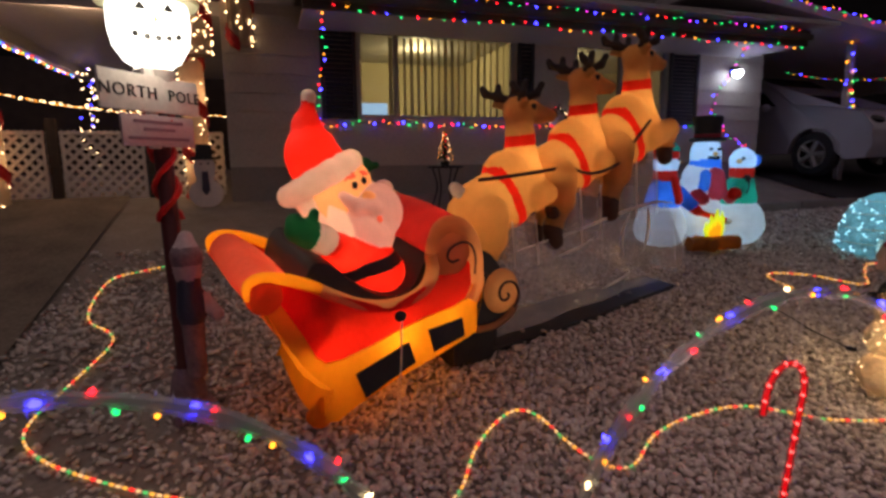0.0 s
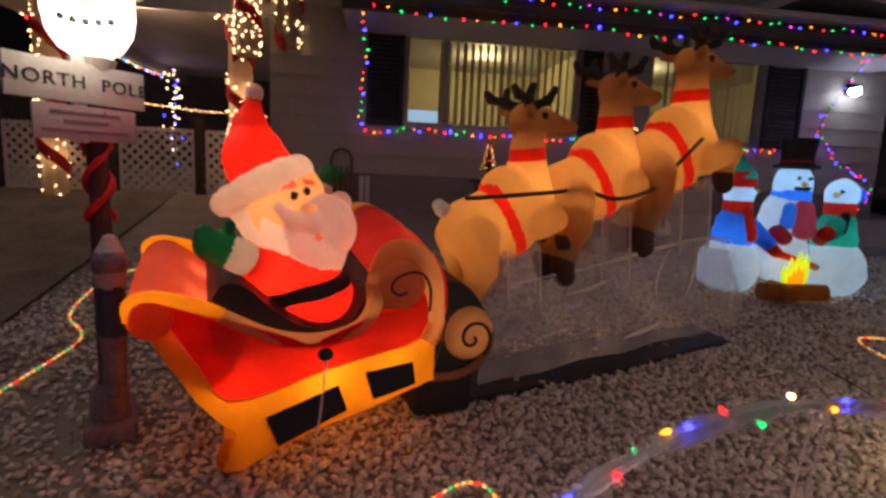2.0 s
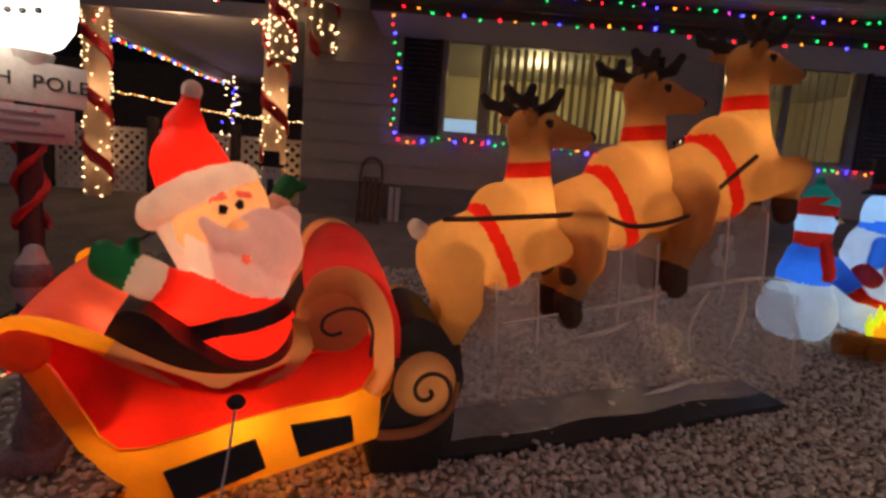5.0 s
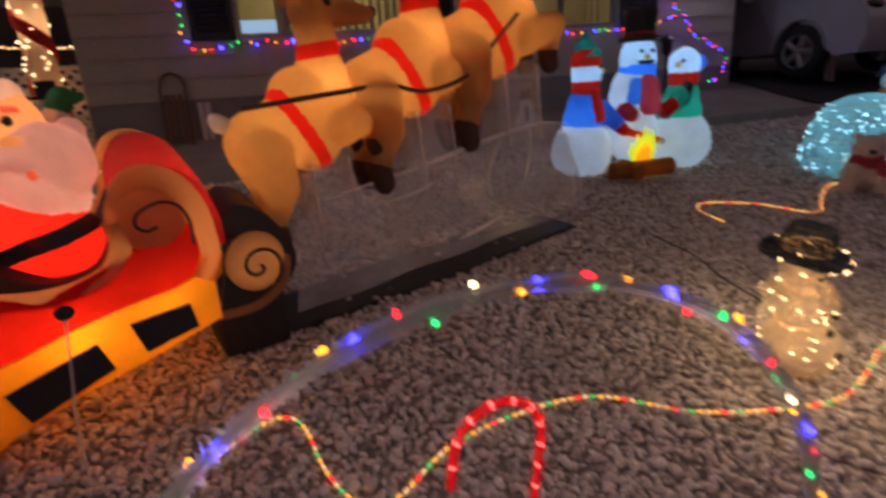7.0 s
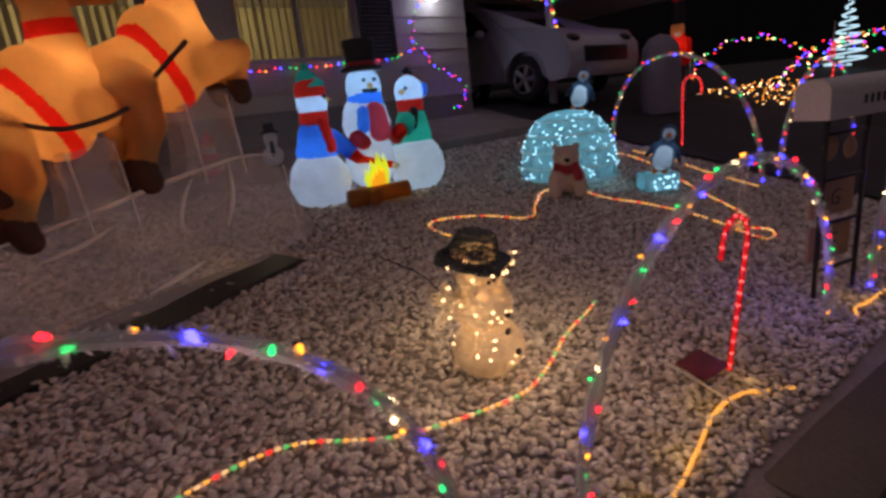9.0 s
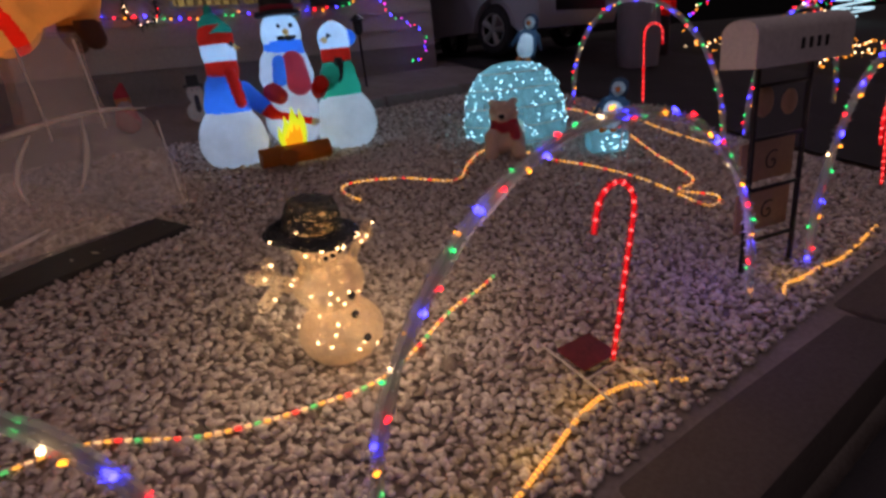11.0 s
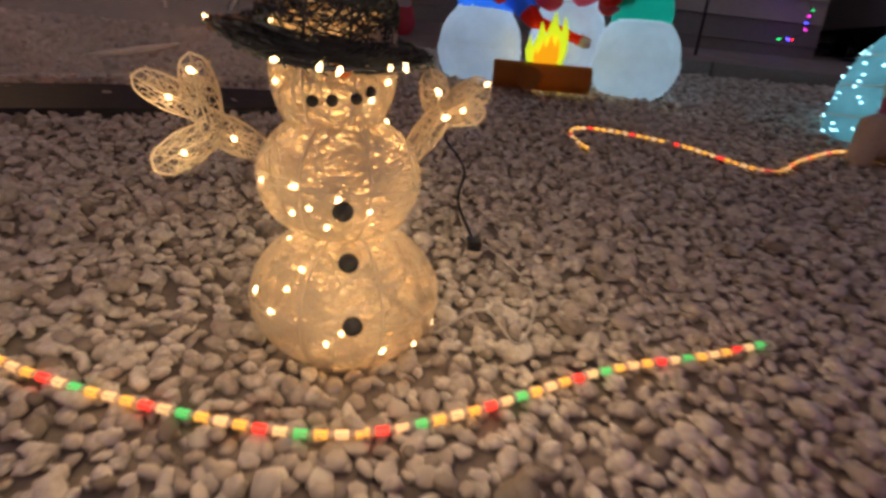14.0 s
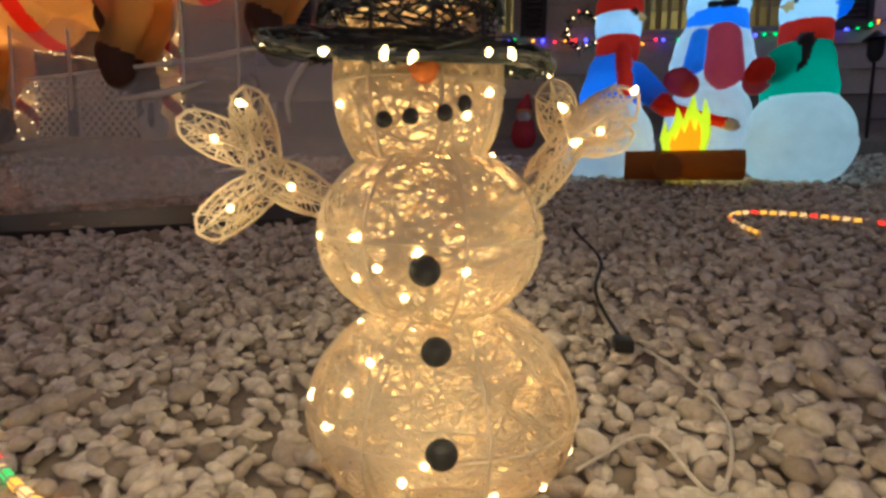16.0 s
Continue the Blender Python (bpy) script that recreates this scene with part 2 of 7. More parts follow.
def slab(bm, outline, y0, y1, mi=0, puff=0.0, back=True):
    """A flat shape (x, z pairs) between depths y0 and y1 with side walls; puff bows the front out from y0."""
    cx = sum(p[0] for p in outline) / len(outline)
    cz = sum(p[1] for p in outline) / len(outline)
    a = [bm.verts.new((x, y0, z)) for x, z in outline]
    b = [bm.verts.new((x, y1, z)) for x, z in outline]
    n = len(outline)
    fs = []
    if puff:
        last = a
        for k, w in ((0.75, 0.55), (0.45, 0.85), (0.15, 1.0)):
            ring = [bm.verts.new((cx + (x - cx) * k, y0 - puff * w, cz + (z - cz) * k)) for x, z in outline]
            for i in range(n):
                fs.append(bm.faces.new((last[i], last[(i + 1) % n], ring[(i + 1) % n], ring[i])))
            last = ring
        fs.append(bm.faces.new(last))
    else:
        fs.append(bm.faces.new(a))
    if back:
        fs.append(bm.faces.new(b[::-1]))
        for i in range(n):
            fs.append(bm.faces.new((a[(i + 1) % n], a[i], b[i], b[(i + 1) % n])))
    else:
        bmesh.ops.delete(bm, geom=b, context="VERTS")
    for f in fs:
        f.material_index = mi
    return bm


def puffy(prims, step, blend=0.02):
    """One smooth skin round capsules: (a, b, radius a, radius b, material[, squash y, paint only]). Surface nets on a grid."""
    P = []
    for q in prims:
        a, b = np.array(q[0], float), np.array(q[1], float)
        P.append((a, b, q[2], q[3], q[4], q[5] if len(q) > 5 else 1.0))
    lo = np.min([np.minimum(p[0], p[1]) - max(p[2], p[3]) * max(1, p[5]) for p in P], axis=0) - 3 * step
    hi = np.max([np.maximum(p[0], p[1]) + max(p[2], p[3]) * max(1, p[5]) for p in P], axis=0) + 3 * step
    dims = np.ceil((hi - lo) / step).astype(int) + 1
    g = np.stack(np.meshgrid(*[lo[i] + step * np.arange(dims[i]) for i in range(3)], indexing="ij"), -1)

    def dist(pts, p):
        a, b, ra, rb, _, sq = p
        k = np.array((1, 1 / sq, 1))
        q, A, D = pts * k, a * k, (b - a) * k
        L = D @ D
        h = np.clip(((q - A) @ D) / L, 0, 1) if L > 1e-9 else np.zeros(pts.shape[:-1])
        return np.linalg.norm(q - A - h[..., None] * D, axis=-1) - (ra + (rb - ra) * h)

    f = None
    for p in P:
        d = dist(g, p)
        if f is None:
            f = d
        else:
            h = np.clip(0.5 + 0.5 * (f - d) / blend, 0, 1)
            f = f * (1 - h) + d * h - blend * h * (1 - h)
    inside = f < 0
    cell = np.zeros(np.array(dims) - 1, int)
    for o in np.ndindex(2, 2, 2):
        cell += inside[o[0]:dims[0] - 1 + o[0], o[1]:dims[1] - 1 + o[1], o[2]:dims[2] - 1 + o[2]]
    act = np.argwhere((cell > 0) & (cell < 8))
    idx = -np.ones(cell.shape, int)
    idx[tuple(act.T)] = np.arange(len(act))
    acc, cnt = np.zeros((len(act), 3)), np.zeros(len(act))
    corners = list(np.ndindex(2, 2, 2))
    for i, ca in enumerate(corners):
        for cb in corners[i + 1:]:
            if sum(abs(x - y) for x, y in zip(ca, cb)) != 1:
                continue
            fa = f[tuple((act + ca).T)]
            fb = f[tuple((act + cb).T)]
            hit = (fa < 0) != (fb < 0)
            t = np.where(hit, fa / np.where(fa == fb, 1, fa - fb), 0)
            pos = np.array(ca) + t[:, None] * (np.array(cb) - np.array(ca))
            acc[hit] += pos[hit]
            cnt[hit] += 1
    verts = lo + step * (act + acc / cnt[:, None])
    quads = []
    for ax in range(3):
        o1, o2 = [(1, 2), (2, 0), (0, 1)][ax]
        sl0 = [slice(1, -1)] * 3
        sl0[ax] = slice(0, -1)
        sl1 = list(sl0)
        sl1[ax] = slice(1, None)
        A, B = inside[tuple(sl0)], inside[tuple(sl1)]
        for flip, sel in ((False, A & ~B), (True, ~A & B)):
            e = np.argwhere(sel)
            off = np.array([1, 1, 1])
            off[ax] = 0
            e = e + off
            d1, d2 = np.zeros(3, int), np.zeros(3, int)
            d1[o1], d2[o2] = 1, 1
            q = np.stack([idx[tuple((e - d1 - d2).T)], idx[tuple((e - d2).T)], idx[tuple(e.T)], idx[tuple((e - d1).T)]], 1)
            quads.append(q[:, ::-1] if flip else q)
    quads = np.concatenate(quads)
    cen = verts[quads].mean(1)
    own = np.argmin(np.stack([dist(cen, p) for p in P], 0), 0)
    return verts, quads, np.array([p[4] for p in P])[own]


def puffy_part(name, prims, step, materials, parent=None, label="", blend=0.02):
    v, q, mi = puffy(prims, step, blend)
    me = bpy.data.meshes.new(name)
    me.from_pydata(v.tolist(), [], q.tolist())
    for m in materials:
        me.materials.append(m)
    me.polygons.foreach_set("material_index", mi.astype(np.int32))
    me.polygons.foreach_set("use_smooth", [True] * len(me.polygons))
    me.update()
    ob = new(name, me)
    if parent:
        ob.parent = parent
    if label:
        ob["label"] = label
    return ob


def bulb_mesh(key, r):
    name = f"bulb {key} {r}"
    if name in bpy.data.meshes:
        return bpy.data.meshes[name]
    bm = bmesh.new()
    lathe(bm, [(0.001, -r), (r * 0.8, -r * 0.6), (r, 0), (r * 0.8, r * 0.9), (r * 0.45, r * 1.7), (0.001, r * 2.1)], 6)
    me = bpy.data.meshes.new(name)
    bm.to_mesh(me)
    bm.free()
    me.materials.append(BULB[key])
    me.polygons.foreach_set("use_smooth", [True] * len(me.polygons))
    return me


def bulb(key, r, place, parent, rng):
    ob = new("bulb", bulb_mesh(key, r))
    ob.parent = parent
    ob.location = place
    ob.rotation_euler = (rng.uniform(0, 6.28), rng.uniform(0, 6.28), 0)
    return ob


def along(path, gap):
    """Points at even steps along a polyline."""
    path = [Vector(p) for p in path]
    out, left = [], gap * 0.5
    for a, b in zip(path, path[1:]):
        L = (b - a).length
        while left <= L:
            out.append(a.lerp(b, left / L))
            left += gap
        left -= L
    return out


def light_string(pts, gap, keys, r, label, wire=M_WIRE_G, group="", jitter=0.012, seed=1, wr=0.003, name="string_lights"):
    rng = random.Random(seed)
    path = smooth_path(pts, 6)
    root = empty(name, Matrix.Identity(4), label, "string lights", group)
    bm = bmesh.new()
    tube(bm, path, wr, 5)
    part("wire", bm, wire, root)
    for i, p in enumerate(along(path, gap)):
        q = p + Vector([rng.uniform(-jitter, jitter) for _ in range(3)])
        bulb(keys[i % len(keys)], r * rng.uniform(0.85, 1.2), q, root, rng)
    return root


def rope_light(pts, keys, label, r=0.0065, gap=0.031, group=""):
    """A clear tube on the stones with a lit filament at each step."""
    path = smooth_path(pts, 8)
    root = empty("rope_light", Matrix.Identity(4), label, "rope light", group)
    bm = bmesh.new()
    tube(bm, path, r, 8)
    part("tube", bm, M_ROPE, root, "clear plastic tube")
    bm = bmesh.new()
    used = sorted(set(keys))
    fine = along(path, gap)
    for i, (a, b) in enumerate(zip(fine, fine[1:])):
        tube(bm, [a.lerp(b, 0.14), a.lerp(b, 0.80)], r * 1.08, 6, mi=used.index(keys[i % len(keys)]))
    tagged(part("filament_run", bm, [ROPE_LIT[k] for k in used], root), kind="stuff")
    return root


M_ROPE = film_material("clear rope tube", (0.75, 0.66, 0.5), 0.25, 0.25)
ROPE_LIT = {
    "r": glow("rope red", (1.0, 0.03, 0.02), 1.6),
    "g": glow("rope green", (0.10, 0.75, 0.18), 0.75),
    "y": glow("rope amber", (1.0, 0.46, 0.06), 1.25),
    "w": glow("rope warm white", (1.0, 0.60, 0.26), 1.05),
}


# ---- ground, road, kerb ----
def sheet(name, xs, rows, material, label, lift=0.0):
    bm = bmesh.new()
    grid = [[bm.verts.new((x, y, z + 0.011 * x * (1 if y > 0.7 else 0) * (1 if abs(x) < 20 else 20 / abs(x)) + lift)) for x in xs] for y, z in rows]
    for a, b in zip(grid, grid[1:]):
        for i in range(len(xs) - 1):
            bm.faces.new((a[i], a[i + 1], b[i + 1], b[i]))
    return tagged(part(name, bm, material), label, name, kind="structure")


XS = [-200, -60, -20, -10, -5, -2, 0, 2, 4, 6, 8, 10, 14, 20, 60, 200]
sheet("ground", XS, [(-200, -0.42), (0.60, -0.42), (0.80, -0.195), (3, 0.265), (5, 0.68), (6.6, 1.033), (12, 1.25), (200, 2.0)], M_GROUND, "sloping front yard of dark stony soil")
sheet("road", [-200, -20, 0, 20, 200], [(-60, -0.33), (0.58, -0.31)], M_ROAD, "dark asphalt street beside the yard")
M_KERB = surface("dirty kerb concrete", (0.075, 0.062, 0.054), (0.13, 0.11, 0.092), 1.5, 50.0, 0.9, 0.4)
bm = bmesh.new()
for k in range(14):
    x = -6.0 + 1.6 * k
    box(bm, (x + 0.8, 0.80, ground_z(x, 0.95) - 0.14), (1.597, 0.31, 0.24), 0.025)
tagged(part("kerb", bm, M_KERB), "worn concrete kerb along the street", "kerb", kind="structure")
sheet("driveway", [-9.0, -6.0, -3.5, -1.44], [(0.955, -0.142), (3, 0.285), (5, 0.70), (6.7, 1.05)], M_DIRT, "bare brown dirt strip up to the porch", 0.012)
sheet("parking_pad", [7.4, 9, 10.9], [(0.955, -0.142), (3, 0.285), (5, 0.70), (6.6, 1.033), (12, 1.25)], M_ROAD, "dark paved driveway beside the house", 0.012)
# far ground left unlit at night: its darkness is put into the colour
sheet("yard", [10.9, 14, 20, 60, 200], [(0.955, -0.142), (3, 0.285), (5, 0.70), (6.6, 1.033), (12, 1.25), (70, 1.5)], surface("darkened yard ground", (0.012, 0.013, 0.010), (0.03, 0.03, 0.022), 1.5, 40.0, 0.95, 0.8), "neighbouring yard beyond the driveway, coloured dark as unlit", 0.012)
bm = bmesh.new()
for k in range(3):
    x = 4.4 + 1.0 * k
    box(bm, (x + 0.5, 5.06, ground_z(x + 0.5, 5.06) + 0.02), (0.99, 0.11, 0.12), 0.015)
tagged(part("edging", bm, M_CONCRETE), "low concrete edging between gravel and parking strip", "edging", kind="structure")

# dark ring added far off all round: blackens the low sky, blocks its light
bm = bmesh.new()
rng = random.Random(2)
lo, hi = [], []
for k in range(120):
    a = 2 * math.pi * k / 120
    r = 75
    lo.append(bm.verts.new((r * math.cos(a), r * math.sin(a), -3)))
    hi.append(bm.verts.new((r * 1.1 * math.cos(a), r * 1.1 * math.sin(a), 24 + 3 * noise.noise(Vector((3 * math.cos(a), 3 * math.sin(a), 0))) + rng.uniform(-0.6, 0.6))))
for k in range(120):
    bm.faces.new((lo[k], hi[k], hi[(k + 1) % 120], lo[(k + 1) % 120]))
tagged(part("backdrop", bm, surface("black sky ring", (0.003, 0.0035, 0.003), (0.008, 0.009, 0.008), 0.2, 2.0, 0.95, 0.5)), "dark ring added round the street for the black night sky", "backdrop", kind="structure")

# ---- house ----
WALL_Y, WALL_T = 6.35, 0.16
WINDOWS = [(1.05, 3.02, 1.90, 2.93), (3.88, 5.32, 1.88, 2.93)]
X0, X1, Z0, Z1 = -0.38, 7.05, 0.95, 3.08


def front_wall():
    bm = bmesh.new()
    xs = [X0] + [v for w in WINDOWS for v in w[:2]] + [X1]
    y = WALL_Y + WALL_T / 2
    for i in range(0, len(xs), 2):
        box(bm, ((xs[i] + xs[i + 1]) / 2, y, (Z0 + Z1) / 2), (xs[i + 1] - xs[i], WALL_T, Z1 - Z0))
    for a, b, z0, z1 in WINDOWS:
        box(bm, ((a + b) / 2, y, (Z0 + z0) / 2), (b - a, WALL_T, z0 - Z0))
        box(bm, ((a + b) / 2, y, (z1 + Z1) / 2), (b - a, WALL_T, Z1 - z1))
    wall = tagged(part("wall_south", bm, M_SIDING, smooth=False), "painted horizontal lap siding on the house front", "wall", kind="structure")
    # lapped boards below and beside the windows
    k = 0
    z = Z0
    while z < Z1 - 0.05:
        h = 0.20
        spans = [(X0, X1)]
        for a, b, z0, z1 in WINDOWS:
            if z + h > z0 - 0.03 and z < z1 + 0.03:
                spans = [s for p in spans for s in ((p[0], min(p[1], a - 0.05)), (max(p[0], b + 0.05), p[1])) if s[1] - s[0] > 0.05]
        for a, b in spans:
            bm = bmesh.new()
            zt = min(z + h, Z1)
            v = [bm.verts.new(p) for p in ((a, WALL_Y - 0.018, z), (b, WALL_Y - 0.018, z), (b, WALL_Y - 0.004, zt), (a, WALL_Y - 0.004, zt),
                                           (a, WALL_Y + 0.002, z), (b, WALL_Y + 0.002, z), (b, WALL_Y + 0.002, zt), (a, WALL_Y + 0.002, zt))]
            for q in ((0, 1, 2, 3), (1, 0, 4, 5), (0, 3, 7, 4), (2, 1, 5, 6), (3, 2, 6, 7)):
                bm.faces.new([v[i] for i in q])
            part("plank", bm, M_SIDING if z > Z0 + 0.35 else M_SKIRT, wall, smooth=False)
        z += h
    return wall


front_wall()
bm = bmesh.new()
box(bm, (X0 + 0.08, 9.0, 2.0), (0.16, 5.0, 2.16))
tagged(part("wall_west", bm, M_SIDING), "painted side wall of the house by the porch", "wall", kind="structure")
bm = bmesh.new()
box(bm, (X1 - 0.08, 9.0, 2.0), (0.16, 5.0, 2.16))
tagged(part("wall_east", bm, M_SIDING), "painted side wall of the house by the car", "wall", kind="structure")
bm = bmesh.new()
box(bm, (3.33, 9.6, 2.0), (7.3, 0.12, 2.2))
box(bm, (3.33, 8.0, 0.98), (7.3, 3.2, 0.1))
box(bm, (3.45, 8.0, 2.0), (0.1, 3.0, 2.1))
tagged(part("wall_inner", bm, M_ROOM), "yellowish painted walls of the lit rooms", "wall", kind="structure")
bm = bmesh.new()
box(bm, (3.33, 7.6, 3.10), (7.6, 4.6, 0.05))
tagged(part("ceiling", bm, M_SOFFIT), "pale ceiling and soffit boards", "ceiling", kind="structure")
bm = bmesh.new()
box(bm, (0.03, 6.43, 3.59), (0.82, 0.16, 1.02))
box(bm, (0.41, 5.95, 3.35), (0.05, 0.96, 0.55))
tagged(part("wall_gable", bm, M_SIDING), "painted wall beside the porch above the eave", "wall", kind="structure")
# roof with eave, fascia and gutter
bm = bmesh.new()
slope = math.tan(radians(24))
for a, b in (((0.40, 5.42), (6.75, 5.42)),):
    v = [bm.verts.new(p) for p in ((a[0], 5.40, 3.01), (b[0], 5.40, 3.01), (b[0], 9.2, 3.01 + 3.8 * slope), (a[0], 9.2, 3.01 + 3.8 * slope),
                                   (a[0], 5.40, 2.95), (b[0], 5.40, 2.95), (b[0], 9.2, 2.95 + 3.8 * slope), (a[0], 9.2, 2.95 + 3.8 * slope))]
    for q in ((0, 1, 2, 3), (5, 4, 7, 6), (0, 4, 5, 1), (1, 5, 6, 2), (3, 7, 4, 0)):
        bm.faces.new([v[i] for i in q])
tagged(part("roof", bm, M_ROOF, smooth=False), "low grey shingle roof of the house", "roof", kind="structure")
bm = bmesh.new()
box(bm, (3.575, 5.44, 2.89), (6.35, 0.035, 0.14), 0.006)
box(bm, (3.575, 5.385, 2.925), (6.35, 0.08, 0.075), 0.02)
tagged(part("fascia", bm, M_FASCIA), "brown fascia and gutter along the eave", "fascia", kind="structure")
bm = bmesh.new()
box(bm, (3.575, 5.90, 2.85), (6.33, 0.88, 0.03))
tagged(part("soffit", bm, M_SOFFIT), "painted boxed soffit under the eave", "soffit", kind="structure")
# carport roof beside the house
bm = bmesh.new()
v = [bm.verts.new(p) for p in ((5.4, 5.7, 3.62), (12.6, 5.7, 2.86), (12.6, 11, 2.86), (5.4, 11, 3.62), (5.4, 5.7, 3.50), (12.6, 5.7, 2.74), (12.6, 11, 2.74), (5.4, 11, 3.50))]
for q in ((0, 1, 2, 3), (5, 4, 7, 6), (0, 4, 5, 1), (1, 5, 6, 2), (3, 7, 4, 0), (2, 6, 7, 3)):
    bm.faces.new([v[i] for i in q])
tagged(part("carport_roof", bm, M_SOFFIT, smooth=False), "sloping pale carport roof beside the house", "roof", kind="structure")


def window(i, a, b, z0, z1, mull, slat0, slat1):
    root = empty(f"window_{i}", Matrix.Identity(4), "lit sliding window with vertical vinyl blinds", "window", kind="structure")
    y = WALL_Y + 0.03
    bm = bmesh.new()
    for c, s in ((((a + b) / 2, y, z0 + 0.02), (b - a, 0.07, 0.04)), (((a + b) / 2, y, z1 - 0.02), (b - a, 0.07, 0.04)),
                 ((a + 0.02, y, (z0 + z1) / 2), (0.04, 0.07, z1 - z0 - 0.08)), ((b - 0.02, y, (z0 + z1) / 2), (0.04, 0.07, z1 - z0 - 0.08)),
                 ((mull, y, (z0 + z1) / 2), (0.045, 0.06, z1 - z0 - 0.08))):
        box(bm, c, s, 0.006)
    part("window_frame", bm, M_ALU, root)
    for p0, p1 in ((a + 0.04, mull - 0.022), (mull + 0.022, b - 0.04)):
        bm = bmesh.new()
        box(bm, ((p0 + p1) / 2, y + 0.01, (z0 + z1) / 2), (p1 - p0, 0.005, z1 - z0 - 0.08))
        g = part("pane", bm, M_PANE, root)
        g.visible_shadow = False
    bm = bmesh.new()
    box(bm, ((a + b) / 2, y + 0.09, z1 - 0.05), (b - a - 0.1, 0.05, 0.05), 0.008)
    part("valance", bm, M_SHUTTER, root)
    n = int((slat1 - slat0) / 0.085)
    rng = random.Random(i)
    bm = bmesh.new()
    box(bm, (0, 0, 0), (0.088, 0.0025, z1 - z0 - 0.12), 0.0)
    first = None
    for k in range(n):
        x = slat0 + (k + 0.5) * (slat1 - slat0) / n
        if first is None:
            first = part("slat", bm, M_SLAT, root)
            ob = first
        else:
            ob = new("slat", first.data)
            ob.parent = root
        ob.location = (x, y + 0.09, (z0 + z1) / 2 - 0.03)
        ob.rotation_euler = (0, 0, radians(52 + rng.uniform(-9, 9)))
    return root


M_PANE = film_material("window glass", (0.5, 0.5, 0.5), 0.86, 0.03)
M_SLAT = fabric("blind slat", (0.62, 0.56, 0.36), 0.5, 0.05)
window(1, *WINDOWS[0], 1.50, 1.42, 2.97)
window(2, *WINDOWS[1], 4.60, 3.94, 5.28)


def shutter(x0, x1, z0, z1):
    root = empty("shutter", Matrix.Identity(4), "dark louvred window shutter on the house front", "shutter", "shutters beside the windows", "structure")
    y = WALL_Y - 0.035
    bm = bmesh.new()
    for c, s in (((x0 + 0.025, y, (z0 + z1) / 2), (0.05, 0.03, z1 - z0)), ((x1 - 0.025, y, (z0 + z1) / 2), (0.05, 0.03, z1 - z0)),
                 (((x0 + x1) / 2, y, z0 + 0.03), (x1 - x0 - 0.1, 0.03, 0.06)), (((x0 + x1) / 2, y, z1 - 0.03), (x1 - x0 - 0.1, 0.03, 0.06))):
        box(bm, c, s, 0.005)
    part("frame", bm, M_SHUTTER, root)
    n = int((z1 - z0 - 0.12) / 0.05)
    bm = bmesh.new()
    box(bm, (0, 0, 0), (x1 - x0 - 0.1, 0.006, 0.052), rot=Matrix.Rotation(radians(-28), 4, "X"))
    first = None
    for k in range(n):
        if first is None:
            ob = first = part("slat", bm, M_SHUTTER, root)
        else:
            ob = new("slat", first.data)
            ob.parent = root
        ob.location = ((x0 + x1) / 2, y + 0.004, z0 + 0.085 + k * 0.05)


shutter(0.63, 1.03, 1.88, 2.90)
shutter(3.05, 3.28, 1.88, 2.90)
shutter(5.36, 5.86, 1.86, 2.90)
# room lights seen through the blinds
lamp("room_lamp", (2.3, 8.2, 2.9), 33, (1.0, 0.80, 0.36), 0.15)
lamp("room_lamp", (4.7, 8.2, 2.9), 27, (1.0, 0.80, 0.36), 0.15)
bm = bmesh.new()
box(bm, (1.30, 7.0, 2.06), (0.46, 0.03, 0.15), 0.006)
box(bm, (1.30, 7.02, 1.92), (0.08, 0.10, 0.14), 0.006, mi=1)
box(bm, (1.30, 7.0, 1.40), (0.9, 0.5, 0.76), 0.01, mi=2)
tagged(part("lit_screen", bm, [glow("pale blue screen", (0.45, 0.72, 1.0), 0.8), M_BLACK, M_DARKWOOD]), "pale blue lit screen on a dark desk indoors", "screen")

# ---- porch beside the house ----
bm = bmesh.new()
box(bm, (-1.70, 9.05, 3.04), (2.65, 5.3, 0.06))
tagged(part("porch_ceiling", bm, M_SOFFIT), "pale painted porch ceiling", "ceiling", kind="structure")
bm = bmesh.new()
box(bm, (-2.95, 9.0, 2.93), (0.12, 5.4, 0.16), 0.01)
box(bm, (-1.70, 6.38, 2.98), (2.65, 0.06, 0.14), 0.01)
tagged(part("porch_beam", bm, M_SOFFIT), "painted beam along the porch edge", "beam", kind="structure")
# plain dark panel closing the view behind the porch
bm = bmesh.new()
box(bm, (-3.6, 12.0, 2.0), (8.0, 0.1, 2.6))
tagged(part("backdrop_panel", bm, M_DARKWOOD), "dark flat panel far behind the porch", "fence", kind="structure")


